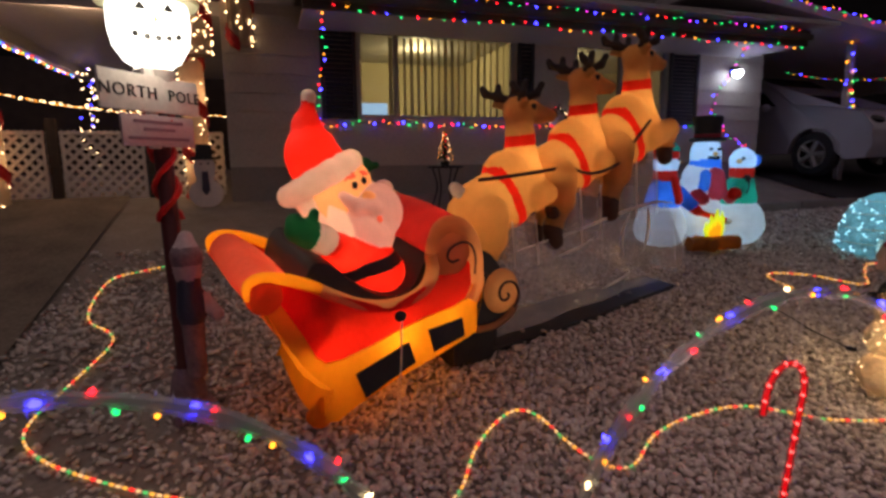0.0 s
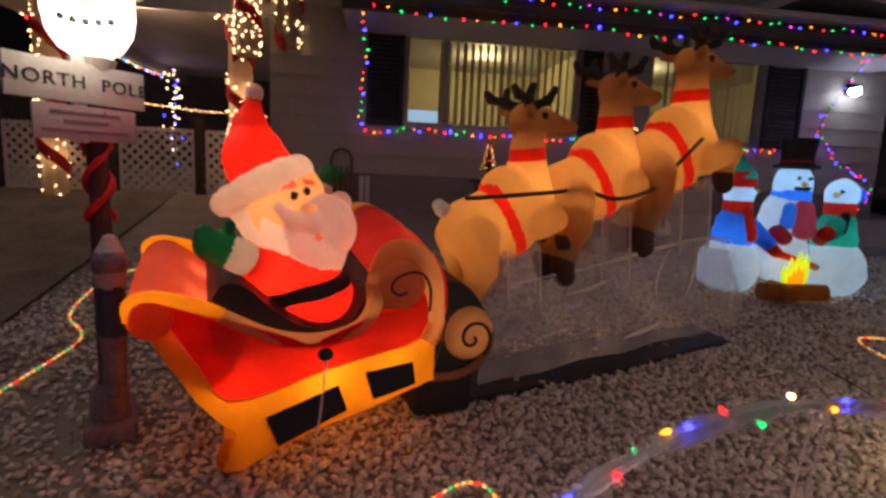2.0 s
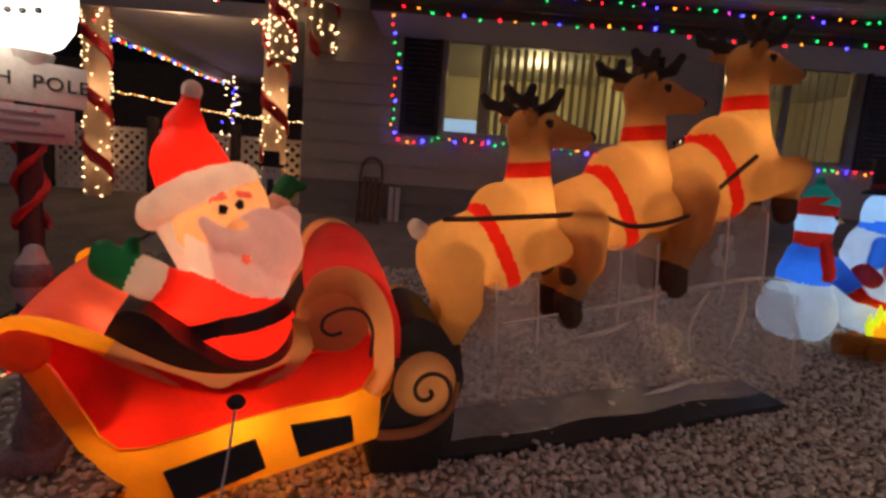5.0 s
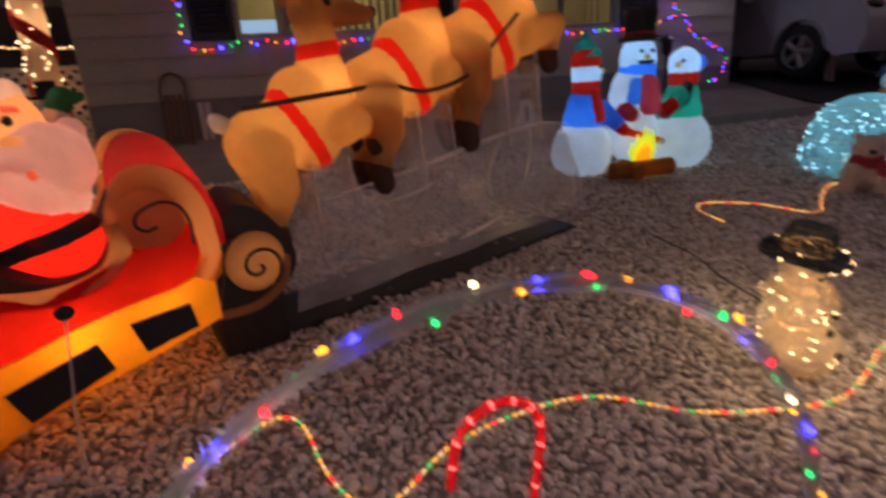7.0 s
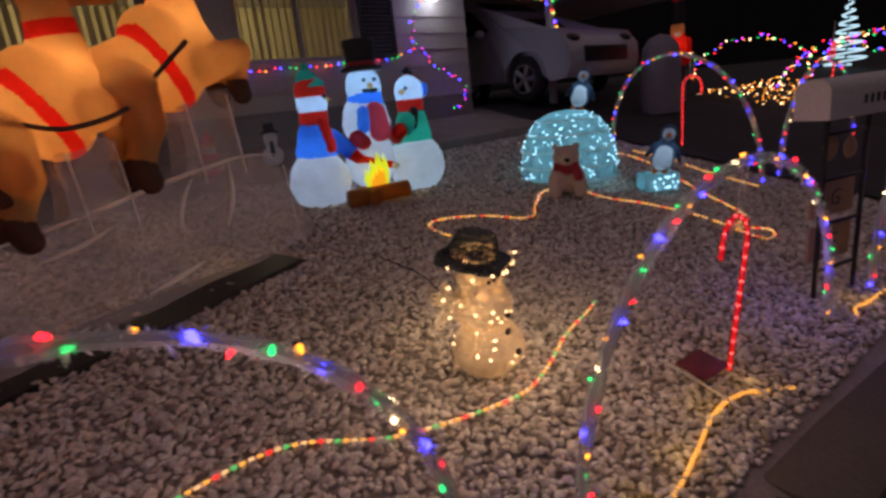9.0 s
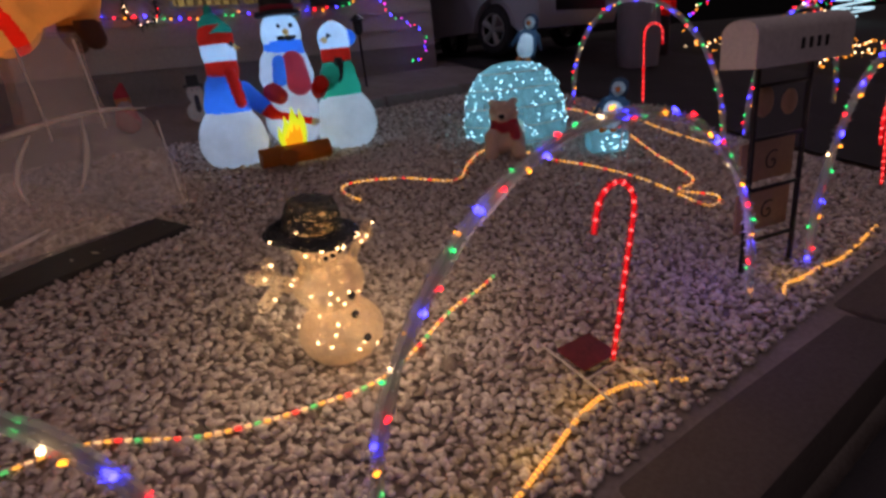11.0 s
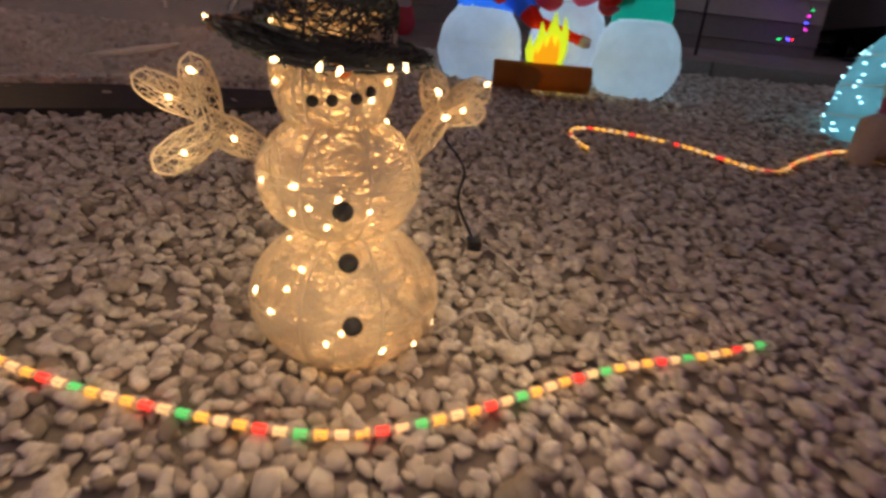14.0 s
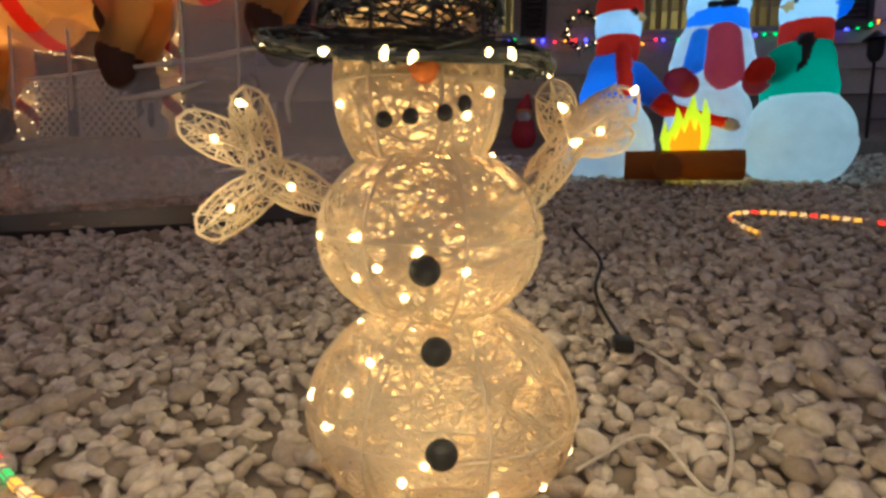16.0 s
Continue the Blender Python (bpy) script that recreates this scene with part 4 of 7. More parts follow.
def rider():
    """The seated inflatable figure: red suit, tall red cap, white beard, green mittens."""
    fig = [
        ((-0.02, -0.10, 0.76), (0.03, -0.11, 0.98), 0.225, 0.165, R_), ((0.10, -0.18, 0.80), (0.12, -0.19, 0.86), 0.155, 0.15, R_),
        # head, beard, moustache; light put into colour: lit sideburns cream, beard pink
        ((-0.02, -0.07, 1.22), (0.0, -0.075, 1.29), 0.165, 0.155, K_),
        ((0.10, -0.15, 1.13), (0.13, -0.16, 1.16), 0.165, 0.150, B_), ((0.10, -0.15, 1.06), (0.12, -0.15, 1.05), 0.125, 0.12, B_), ((0.20, -0.12, 1.22), (0.22, -0.11, 1.27), 0.075, 0.05, B_),
        ((-0.18, -0.09, 1.22), (-0.05, -0.13, 1.06), 0.058, 0.085, S_), ((-0.10, -0.17, 1.23), (-0.04, -0.19, 1.10), 0.035, 0.07, S_),
        ((-0.055, -0.225, 1.255), (0.0, -0.265, 1.205), 0.018, 0.038, B_), ((0.0, -0.265, 1.205), (0.07, -0.275, 1.195), 0.038, 0.045, B_), ((0.07, -0.275, 1.195), (0.18, -0.21, 1.25), 0.045, 0.03, B_),
        ((0.055, -0.262, 1.25), (0.06, -0.266, 1.25), 0.028, 0.026, K_),
        # cap
        ((-0.115, -0.06, 1.41), (-0.135, -0.06, 1.46), 0.138, 0.125, R_), ((-0.135, -0.06, 1.45), (-0.15, -0.05, 1.58), 0.128, 0.070, R_), ((-0.15, -0.05, 1.58), (-0.135, -0.04, 1.68), 0.070, 0.030, R_),
        ((-0.13, -0.04, 1.712), (-0.13, -0.04, 1.716), 0.036, 0.036, S_),
        # near arm and mitten
        ((-0.06, -0.22, 0.97), (-0.17, -0.32, 1.055), 0.095, 0.062, R_), ((-0.205, -0.335, 1.075), (-0.225, -0.335, 1.085), 0.068, 0.066, S_),
        ((-0.262, -0.335, 1.10), (-0.315, -0.335, 1.125), 0.064, 0.058, G_), ((-0.32, -0.335, 1.15), (-0.33, -0.335, 1.165), 0.04, 0.035, G_), ((-0.255, -0.345, 1.15), (-0.245, -0.35, 1.195), 0.026, 0.022, G_),
        # far arm and mitten
        ((0.11, 0.0, 1.00), (0.165, 0.08, 1.25), 0.09, 0.052, R_), ((0.172, 0.09, 1.285), (0.176, 0.09, 1.30), 0.054, 0.054, S_),
        ((0.20, 0.10, 1.365), (0.215, 0.10, 1.39), 0.046, 0.044, G_), ((0.24, 0.09, 1.385), (0.275, 0.08, 1.39), 0.022, 0.020, G_),
        # eyes, brows, mouth
        ((0.005, -0.231, 1.300), (0.006, -0.232, 1.306), 0.012, 0.012, D_), ((0.060, -0.221, 1.320), (0.061, -0.222, 1.326), 0.012, 0.011, D_),
        ((-0.035, -0.212, 1.328), (0.0, -0.22, 1.345), 0.010, 0.010, N_), ((0.055, -0.205, 1.357), (0.085, -0.19, 1.357), 0.010, 0.009, N_),
        ((0.088, -0.300, 1.142), (0.092, -0.302, 1.142), 0.014, 0.013, N_),
    ]
    ring = []
    for k in range(13):
        a = 6.2832 * k / 12
        ring.append((-0.10 + 0.155 * math.cos(a), -0.06 + 0.145 * math.sin(a), 1.33 + 0.079 * math.cos(a) - 0.035 * math.sin(a)))
    fig += [(p, q, 0.052, 0.052, S_) for p, q in zip(ring, ring[1:])]
    v, q, mi = puffy(fig, 0.0085, 0.014)
    d = v[:, 2] - 0.895 - 0.27 * v[:, 0]
    near = (abs(abs(d) - 0.030) < 0.0046) & (v[:, 2] < 1.05)
    v[near, 2] += np.sign(d[near]) * 0.030 - d[near]
    cen = v[q].mean(1)
    belt = abs(cen[:, 2] - 0.895 - 0.27 * cen[:, 0]) < 0.030
    mi[belt & (mi == R_) & (cen[:, 0] > -0.26) & (cen[:, 1] < 0.02)] = D_
    me = bpy.data.meshes.new("inflatable_figure")
    me.from_pydata(v.tolist(), [], q.tolist())
    for m in (M_RED, M_SNOWWARM, M_SKIN, M_BEARD, M_GREEN, M_NYBLACK, M_SALMON):
        me.materials.append(m)
    me.polygons.foreach_set("material_index", mi.astype(np.int32))
    me.polygons.foreach_set("use_smooth", [True] * len(me.polygons))
    me.update()
    ob = new("inflatable_figure", me)
    ob.matrix_world = SL
    return tagged(ob, "lit bearded inflatable in red suit and cap in the sleigh", "inflatable")


M_SNOWWARM = fabric("cream nylon", (0.86, 0.73, 0.66), 0.5)
rider()
for p, w in (((-0.11, -0.06, 1.42), 1.25), ((-0.03, -0.08, 1.24), 0.8), ((0.10, -0.14, 1.10), 0.42), ((0.0, -0.11, 0.90), 3.0), ((-0.11, -0.27, 1.0), 0.6), ((0.12, -0.2, 0.83), 0.9)):
    lamp("figure_bulb", SL @ Vector(p), w, (1.0, 0.70, 0.42), 0.03)


# ---- three blown-up deer ----
def deer():
    F, C, A, H, N, T = range(6)
    pr = [
        ((-0.34, 0, -0.35), (0.0, 0, -0.22), 0.155, 0.165, F, 0.95), ((0.0, 0, -0.20), (-0.01, 0, 0.06), 0.15, 0.095, F, 0.9), ((-0.01, 0, 0.06), (-0.02, 0, 0.20), 0.095, 0.085, F, 0.9),
        ((-0.035, 0, 0.215), (0.08, 0, 0.215), 0.092, 0.075, F, 0.9), ((0.08, 0, 0.215), (0.245, 0, 0.20), 0.072, 0.042, F, 0.9), ((0.285, 0, 0.212), (0.289, 0, 0.212), 0.025, 0.023, N),
        ((-0.10, 0, -0.35), (-0.125, 0, -0.17), 0.155, 0.15, F, 0.98),
        ((-0.495, 0, -0.25), (-0.51, 0, -0.235), 0.042, 0.035, T),
        ((0.035, -0.075, 0.245), (0.037, -0.076, 0.25), 0.014, 0.014, N), ((0.035, 0.075, 0.245), (0.037, 0.076, 0.25), 0.014, 0.014, N),
    ]
    for s in (-1, 1):
        y = 0.09 * s
        pr += [((-0.345, y * 1.25, -0.40), (-0.31, y * 1.2, -0.54), 0.122, 0.092, F), ((-0.30, y, -0.56), (-0.35, y, -0.70), 0.075, 0.058, F), ((-0.36, y, -0.73), (-0.34, y, -0.80), 0.062, 0.058, H),
               ((0.02, y * 1.15, -0.30), (0.22, y * 1.2, -0.245), 0.098, 0.068, F), ((0.23, y * 1.2, -0.245), (0.205, y * 1.1, -0.36), 0.062, 0.052, F), ((0.20, y * 1.1, -0.40), (0.215, y * 1.1, -0.445), 0.055, 0.05, H),
               ((-0.04, 0.05 * s, 0.285), (-0.10, 0.11 * s, 0.31), 0.025, 0.024, A), ((-0.10, 0.11 * s, 0.31), (-0.175, 0.14 * s, 0.325), 0.024, 0.022, A), ((-0.10, 0.11 * s, 0.31), (-0.085, 0.125 * s, 0.375), 0.023, 0.02, A),
               ((-0.03, 0.05 * s, 0.29), (0.02, 0.11 * s, 0.315), 0.023, 0.022, A), ((0.02, 0.11 * s, 0.315), (0.045, 0.125 * s, 0.37), 0.022, 0.02, A), ((-0.175, 0.14 * s, 0.325), (-0.20, 0.14 * s, 0.355), 0.022, 0.02, A),
               ((-0.06, 0.085 * s, 0.255), (-0.10, 0.15 * s, 0.265), 0.026, 0.016, F)]
    v, q, mi = puffy(pr, 0.0095, 0.02)
    # the edges of girth strap and collar run clean
    k = (v[:, 0] + 0.17) * 0.86 + (v[:, 2] + 0.29) * 0.50
    near = (abs(abs(k) - 0.030) < 0.005) & (v[:, 2] < -0.10) & (v[:, 2] > -0.55)
    d = np.sign(k[near]) * 0.030 - k[near]
    v[near, 0] += d * 0.86
    v[near, 2] += d * 0.50
    k = v[:, 2] - 0.045 - 0.12 * v[:, 0]
    near = (abs(abs(k) - 0.033) < 0.005) & (v[:, 0] > -0.17) & (v[:, 0] < 0.15)
    v[near, 2] += np.sign(k[near]) * 0.033 - k[near]
    # a red girth strap round the trunk: one slanting band of the skin
    cen = v[q].mean(1)
    k = (cen[:, 0] + 0.17) * 0.86 + (cen[:, 2] + 0.29) * 0.50
    mi[(abs(k) < 0.030) & (cen[:, 2] < -0.12) & (cen[:, 2] > -0.53) & (mi == F)] = C
    # and a narrow red collar under the head
    k = cen[:, 2] - 0.045 - 0.12 * cen[:, 0]
    mi[(abs(k) < 0.033) & (cen[:, 0] > -0.16) & (cen[:, 0] < 0.14) & (mi == F)] = C
    side, ahead = cen[:, 1] > 0, cen[:, 0] > -0.05
    skin = (("inflatable_deer", (mi == F) | (mi == N), "", [M_FUR, M_RED, M_ANTLER, M_HOOF, M_NYBLACK]),
            ("collar", (mi == C) & (cen[:, 2] > -0.05), "red collar", [M_RED]), ("girth_strap", (mi == C) & (cen[:, 2] <= -0.05), "red girth strap", [M_RED]), ("tail", mi == T, "white tail", [M_SNOW]),
            ("antler", (mi == A) & side, "dark cloth antler", [M_ANTLER]), ("antler", (mi == A) & ~side, "dark cloth antler", [M_ANTLER]),
            *[("hoof", (mi == H) & (side == p) & (ahead == r), "dark brown hoof", [M_HOOF]) for p in (True, False) for r in (True, False)])
    body = None
    for nm, pick, lb, mats in skin:
        faces = q[pick]
        used, flat = np.unique(faces, return_inverse=True)
        me = bpy.data.meshes.new(nm)
        me.from_pydata(v[used].tolist(), [], flat.reshape(faces.shape).tolist())
        for m in mats:
            me.materials.append(m)
        if len(mats) > 1:
            me.polygons.foreach_set("material_index", mi[pick].astype(np.int32))
        me.polygons.foreach_set("use_smooth", [True] * len(me.polygons))
        ob = new(nm, me)
        if body is None:
            body = ob
        else:
            ob.parent = body
            ob["label"] = lb
    return body


DEER = [(1.255, 1.49, 1.0), (1.825, 1.70, 1.02), (2.385, 1.895, 1.07)]
first = tagged(deer(), "lit tan inflatable deer with red collar leaping on clear film", "inflatable", "deer team of the sleigh")
first.matrix_basis = SL @ pose(DEER[0][0], 0, DEER[0][1])
for x, z, k in DEER[1:]:
    copy_thing(first, SL @ pose(x, 0, z) @ Matrix.Scale(k, 4))
for x, z, k in DEER:
    lamp("deer_bulb", SL @ Vector((x + 0.0, 0, z - 0.13 * k)), 1.4, (1.0, 0.66, 0.30), 0.03)
    lamp("deer_bulb", SL @ Vector((x - 0.27 * k, 0, z - 0.34 * k)), 1.15, (1.0, 0.66, 0.30), 0.03)
# rein along the team
rein = smooth_path([(0.84, -0.10, 1.30), (0.97, -0.17, 1.315), (1.25, -0.17, 1.34), (1.50, -0.17, 1.36), (1.70, -0.19, 1.32), (1.95, -0.20, 1.38), (2.12, -0.19, 1.52), (2.32, -0.17, 1.68)], 6)
bm = bmesh.new()
tube(bm, rein, 0.011, 8)
ob = tagged(part("rein", bm, M_CORD), "dark brown cord rein along the inflatable deer", "rein")
ob.matrix_world = SL


def clear_support():
    """Clear film wedge that holds the deer up, on a black base roll."""
    root = empty("clear_film_support", SL, "clear vinyl film support under the inflatable deer", "inflatable support")
    bx = [0.92, 1.15, 1.72, 2.05, 2.5, 2.74, 2.80]
    bz = [0.66, 0.85, 0.94, 1.01, 1.08, 1.07, 1.0]
    n = 46
    for y in (-1, 1):
        bm = bmesh.new()
        cols = []
        for j in range(n + 1):
            x = 0.92 + 1.88 * j / n
            top = float(np.interp(x, bx, bz))
            low = 0.36 + 0.10 * (x - 0.92)
            cols.append([bm.verts.new((x + 0.02 * math.sin(5 * t), y * (0.20 - 0.11 * t + 0.018 * math.sin(11 * x + 5 * t)), low + (top - low) * t)) for t in [k / 8 for k in range(9)]])
        for a, b in zip(cols, cols[1:]):
            for i in range(8):
                bm.faces.new((a[i], b[i], b[i + 1], a[i + 1]))
        part("film_side", bm, M_CLEAR, root, "clear film sheet")
    bm = bmesh.new()
    e0 = [[bm.verts.new((2.80 + 0.02 * math.sin(5 * t), y * (0.20 - 0.11 * t), 0.55 + 0.45 * t)) for t in (0, 0.25, 0.5, 0.75, 1)] for y in (-1, -0.33, 0.33, 1)]
    for a, b in zip(e0, e0[1:]):
        for i in range(4):
            bm.faces.new((a[i], b[i], b[i + 1], a[i + 1]))
    part("film_end", bm, M_CLEAR, root, "clear film sheet")
    # pale tubes along film folds, highlights put in as shape and colour
    for pts in ([(2.45, -0.10, 1.07), (2.41, -0.14, 0.90), (2.33, -0.17, 0.74)], [(1.15, -0.10, 0.855), (1.72, -0.10, 0.945), (2.05, -0.10, 1.015), (2.5, -0.10, 1.085), (2.76, -0.10, 1.07)],
                [(1.48, -0.135, 0.79), (1.65, -0.13, 0.82), (1.80, -0.125, 0.87)], [(1.85, -0.195, 0.53), (2.0, -0.19, 0.56), (2.15, -0.185, 0.60)], [(2.11, -0.165, 0.72), (2.10, -0.145, 0.82), (2.15, -0.125, 0.93), (2.22, -0.115, 1.02)]):
        bm = bmesh.new()
        path = smooth_path(pts, 6)
        tube(bm, path, [0.003 + 0.010 * math.sin(math.pi * k / (len(path) - 1)) for k in range(len(path))], 6)
        part("glint_streak", bm, M_SEAM_GLINT, root, "pale streak standing for a glint on the film")
    for x0, x1, z0, z1 in ((1.08, 1.32, 0.80, 1.08), (1.66, 1.92, 0.92, 1.27), (2.24, 2.56, 1.03, 1.45)):
        bm = bmesh.new()
        ring = lambda z, k: [bm.verts.new(((x0 + x1) / 2 + (x1 - x0) / 2 * k * max(-1, min(1, 1.35 * math.cos(a))), 0.10 * k * max(-1, min(1, 1.35 * math.sin(a))), z)) for a in [2 * math.pi * i / 20 for i in range(20)]]
        rs = [ring(z0 + (z1 - z0) * t, k) for t, k in ((0, 1.12), (0.3, 1.02), (0.6, 0.97), (1, 1.0))]
        for A, B in zip(rs, rs[1:]):
            for i in range(20):
                bm.faces.new((A[i], A[(i + 1) % 20], B[(i + 1) % 20], B[i]))
        part("film_pillar", bm, M_CLEAR, root, "clear film pillar")
    for x, z0, z1 in ((1.10, 0.75, 1.05), (1.30, 0.75, 1.04), (1.70, 0.85, 1.22), (1.90, 0.85, 1.24), (2.28, 0.98, 1.40), (2.52, 1.0, 1.42), (2.80, 0.55, 1.0)):
        bm = bmesh.new()
        tube(bm, smooth_path([(x, -0.10, z1), (x + 0.01, -0.11, (z0 + z1) / 2), (x + 0.015, -0.12, z0)], 4), 0.0048, 5)
        part("seam", bm, M_SEAM_GLINT, root, "clear welded seams")
    bm = bmesh.new()
    inv = SL.inverted()
    ring = [(0.98, 2.76), (1.10, 2.80), (2.03, 3.05), (3.06, 3.38), (2.92, 3.60), (2.0, 3.40), (1.3, 3.18), (0.95, 3.05)]
    lo = [bm.verts.new(inv @ Vector((x, y, ground_z(x, y) - 0.02))) for x, y in ring]
    hi = [bm.verts.new(inv @ Vector((x, y, ground_z(x, y) + 0.02))) for x, y in ring]
    bm.faces.new(hi)
    for i in range(len(ring)):
        j = (i + 1) % len(ring)
        bm.faces.new((lo[i], lo[j], hi[j], hi[i]))
    bmesh.ops.bevel(bm, geom=[e for e in bm.edges if all(v in hi for v in e.verts)], offset=0.012, segments=3, affect="EDGES")
    part("base_roll", bm, M_MAT, root, "black vinyl base", smooth=False)
    return root


clear_support()


# ---- blown-up snow figures round a fire ----
def snow_trio():
    root = empty("inflatable_snowmen", pose(4.11, 4.27, ground_z(4.11, 4.27) - 0.045, 0, 0, -6), "three lit inflatable snowmen round a cloth campfire", "inflatable")
    W_, J, HT, SC, DK, OR, AR = range(7)
    left = [((-0.46, 0, 0.20), (-0.46, 0, 0.22), 0.245, 0.235, W_), ((-0.45, 0, 0.46), (-0.45, 0, 0.56), 0.165, 0.13, J), ((-0.43, 0, 0.80), (-0.43, 0, 0.82), 0.118, 0.118, W_),
            ((-0.43, 0, 0.685), (-0.43, 0, 0.70), 0.112, 0.112, SC), ((-0.43, 0, 0.895), (-0.43, 0, 0.90), 0.120, 0.120, SC), ((-0.43, 0, 0.945), (-0.44, 0, 0.98), 0.118, 0.085, HT), ((-0.44, 0, 1.085), (-0.44, 0, 1.09), 0.03, 0.03, HT),
            ((-0.40, -0.115, 0.66), (-0.38, -0.165, 0.46), 0.036, 0.034, SC), ((-0.34, -0.09, 0.53), (-0.24, -0.16, 0.42), 0.075, 0.06, J), ((-0.21, -0.18, 0.38), (-0.19, -0.19, 0.36), 0.05, 0.045, SC),
            ((-0.19, -0.2, 0.355), (0.07, -0.26, 0.27), 0.030, 0.024, SC), ((0.08, -0.262, 0.265), (0.10, -0.265, 0.26), 0.03, 0.028, W_), ((-0.325, -0.06, 0.83), (-0.29, -0.07, 0.825), 0.02, 0.008, OR), ((-0.355, -0.095, 0.85), (-0.353, -0.096, 0.852), 0.014, 0.014, DK)]
    mid = [((0.04, 0.10, 0.28), (0.04, 0.10, 0.34), 0.22, 0.21, W_), ((0.04, 0.08, 0.62), (0.04, 0.08, 0.66), 0.205, 0.19, W_), ((0.05, 0.06, 0.90), (0.05, 0.06, 0.92), 0.15, 0.145, W_, 0.9),
           ((0.05, 0.06, 0.775), (0.05, 0.06, 0.79), 0.145, 0.145, J), ((-0.05, -0.09, 0.71), (-0.07, -0.10, 0.58), 0.04, 0.045, J), ((0.06, -0.10, 0.69), (0.07, -0.12, 0.54), 0.078, 0.085, SC),
           
           ((-0.14, -0.10, 0.50), (-0.10, -0.14, 0.47), 0.065, 0.06, SC), ((0.22, -0.10, 0.49), (0.20, -0.14, 0.47), 0.06, 0.055, SC),
           ((0.0, -0.082, 0.95), (0.0, -0.083, 0.952), 0.016, 0.016, DK), ((0.095, -0.082, 0.95), (0.095, -0.083, 0.952), 0.016, 0.016, DK), *[((0.05 + d, -0.078 + 0.6 * d * d, 0.862 + 2.5 * d * d), (0.05 + d, -0.079 + 0.6 * d * d, 0.863 + 2.5 * d * d), 0.010, 0.010, DK) for d in (-0.06, -0.03, 0.0, 0.03, 0.06)], ((0.05, -0.08, 0.905), (0.05, -0.13, 0.90), 0.018, 0.008, OR)]
    right = [((0.43, 0.0, 0.21), (0.43, 0.0, 0.23), 0.25, 0.24, W_), ((0.42, 0, 0.48), (0.43, 0, 0.58), 0.17, 0.135, J), ((0.43, 0, 0.82), (0.43, 0, 0.84), 0.12, 0.12, W_),
             ((0.43, 0, 0.705), (0.43, 0, 0.72), 0.115, 0.115, SC), ((0.40, -0.115, 0.66), (0.37, -0.13, 0.54), 0.035, 0.03, DK), ((0.33, -0.10, 0.58), (0.25, -0.16, 0.52), 0.075, 0.06, J), ((0.21, -0.18, 0.52), (0.19, -0.19, 0.50), 0.06, 0.05, SC),
             ((0.545, -0.03, 0.83), (0.55, -0.03, 0.84), 0.055, 0.055, HT), ((0.43, 0, 0.955), (0.53, 0, 0.90), 0.02, 0.02, SC), ((0.33, -0.07, 0.83), (0.29, -0.08, 0.825), 0.02, 0.008, OR), ((0.36, -0.09, 0.855), (0.362, -0.091, 0.857), 0.014, 0.014, DK)]
    for prims, coat, hat, scarf in ((left, M_BLUE, M_TEAL, M_RED), (mid, M_BLUE, M_NYBLACK, M_PINK), (right, M_TEAL, M_BLUE, M_RED)):
        puffy_part("snowman", prims, 0.014, [M_SNOW, coat, hat, scarf, M_NYBLACK, M_FUR, M_LOG], root, "", 0.02)
    bm = bmesh.new()
    lathe(bm, [(0.10, 1.02), (0.165, 1.025), (0.172, 1.04), (0.165, 1.055), (0.118, 1.06), (0.118, 1.10), (0.122, 1.16), (0.135, 1.25), (0.125, 1.268), (0.001, 1.272)], 28, (0.05, 0.05, 0.0))
    hat = part("top_hat", bm, M_NYBLACK, root, "black nylon top hat")
    bm = bmesh.new()
    lathe(bm, [(0.121, 1.062), (0.124, 1.066), (0.124, 1.09), (0.121, 1.094)], 28, (0.05, 0.05, 0.0))
    part("hat_band", bm, M_PINK, hat, "red hat band")
    # logs and cloth flames
    for p, q in (((-0.37, -0.34, 0.07), (0.13, -0.36, 0.075)), ((-0.20, -0.20, 0.075), (-0.19, -0.45, 0.06))):
        bm = bmesh.new()
        tube(bm, smooth_path([p, tuple((a + b) / 2 for a, b in zip(p, q)), q], 5), 0.068 if p[0] < -0.2 else 0.06, 14)
        part("log", bm, M_LOG, root, "brown cloth log")
    fl = [(-0.11, 0.0), (-0.14, 0.10), (-0.115, 0.20), (-0.10, 0.13), (-0.07, 0.20), (-0.055, 0.28), (-0.02, 0.20), (0.0, 0.27), (0.025, 0.345), (0.05, 0.26), (0.075, 0.22), (0.085, 0.32), (0.115, 0.24), (0.125, 0.12), (0.10, 0.0)]
    for k, (sc, m, dy, lb) in enumerate(((0.8, M_FIRE, 0.0, "yellow cloth flames"), (0.5, M_FIRE2, -0.012, "orange cloth flames"))):
        bm = bmesh.new()
        slab(bm, [(-0.11 + x * sc, 0.115 + z * sc) for x, z in fl], -0.35 + dy, -0.335 + dy * 0.3)
        part("flame", bm, m, root, lb, smooth=False)
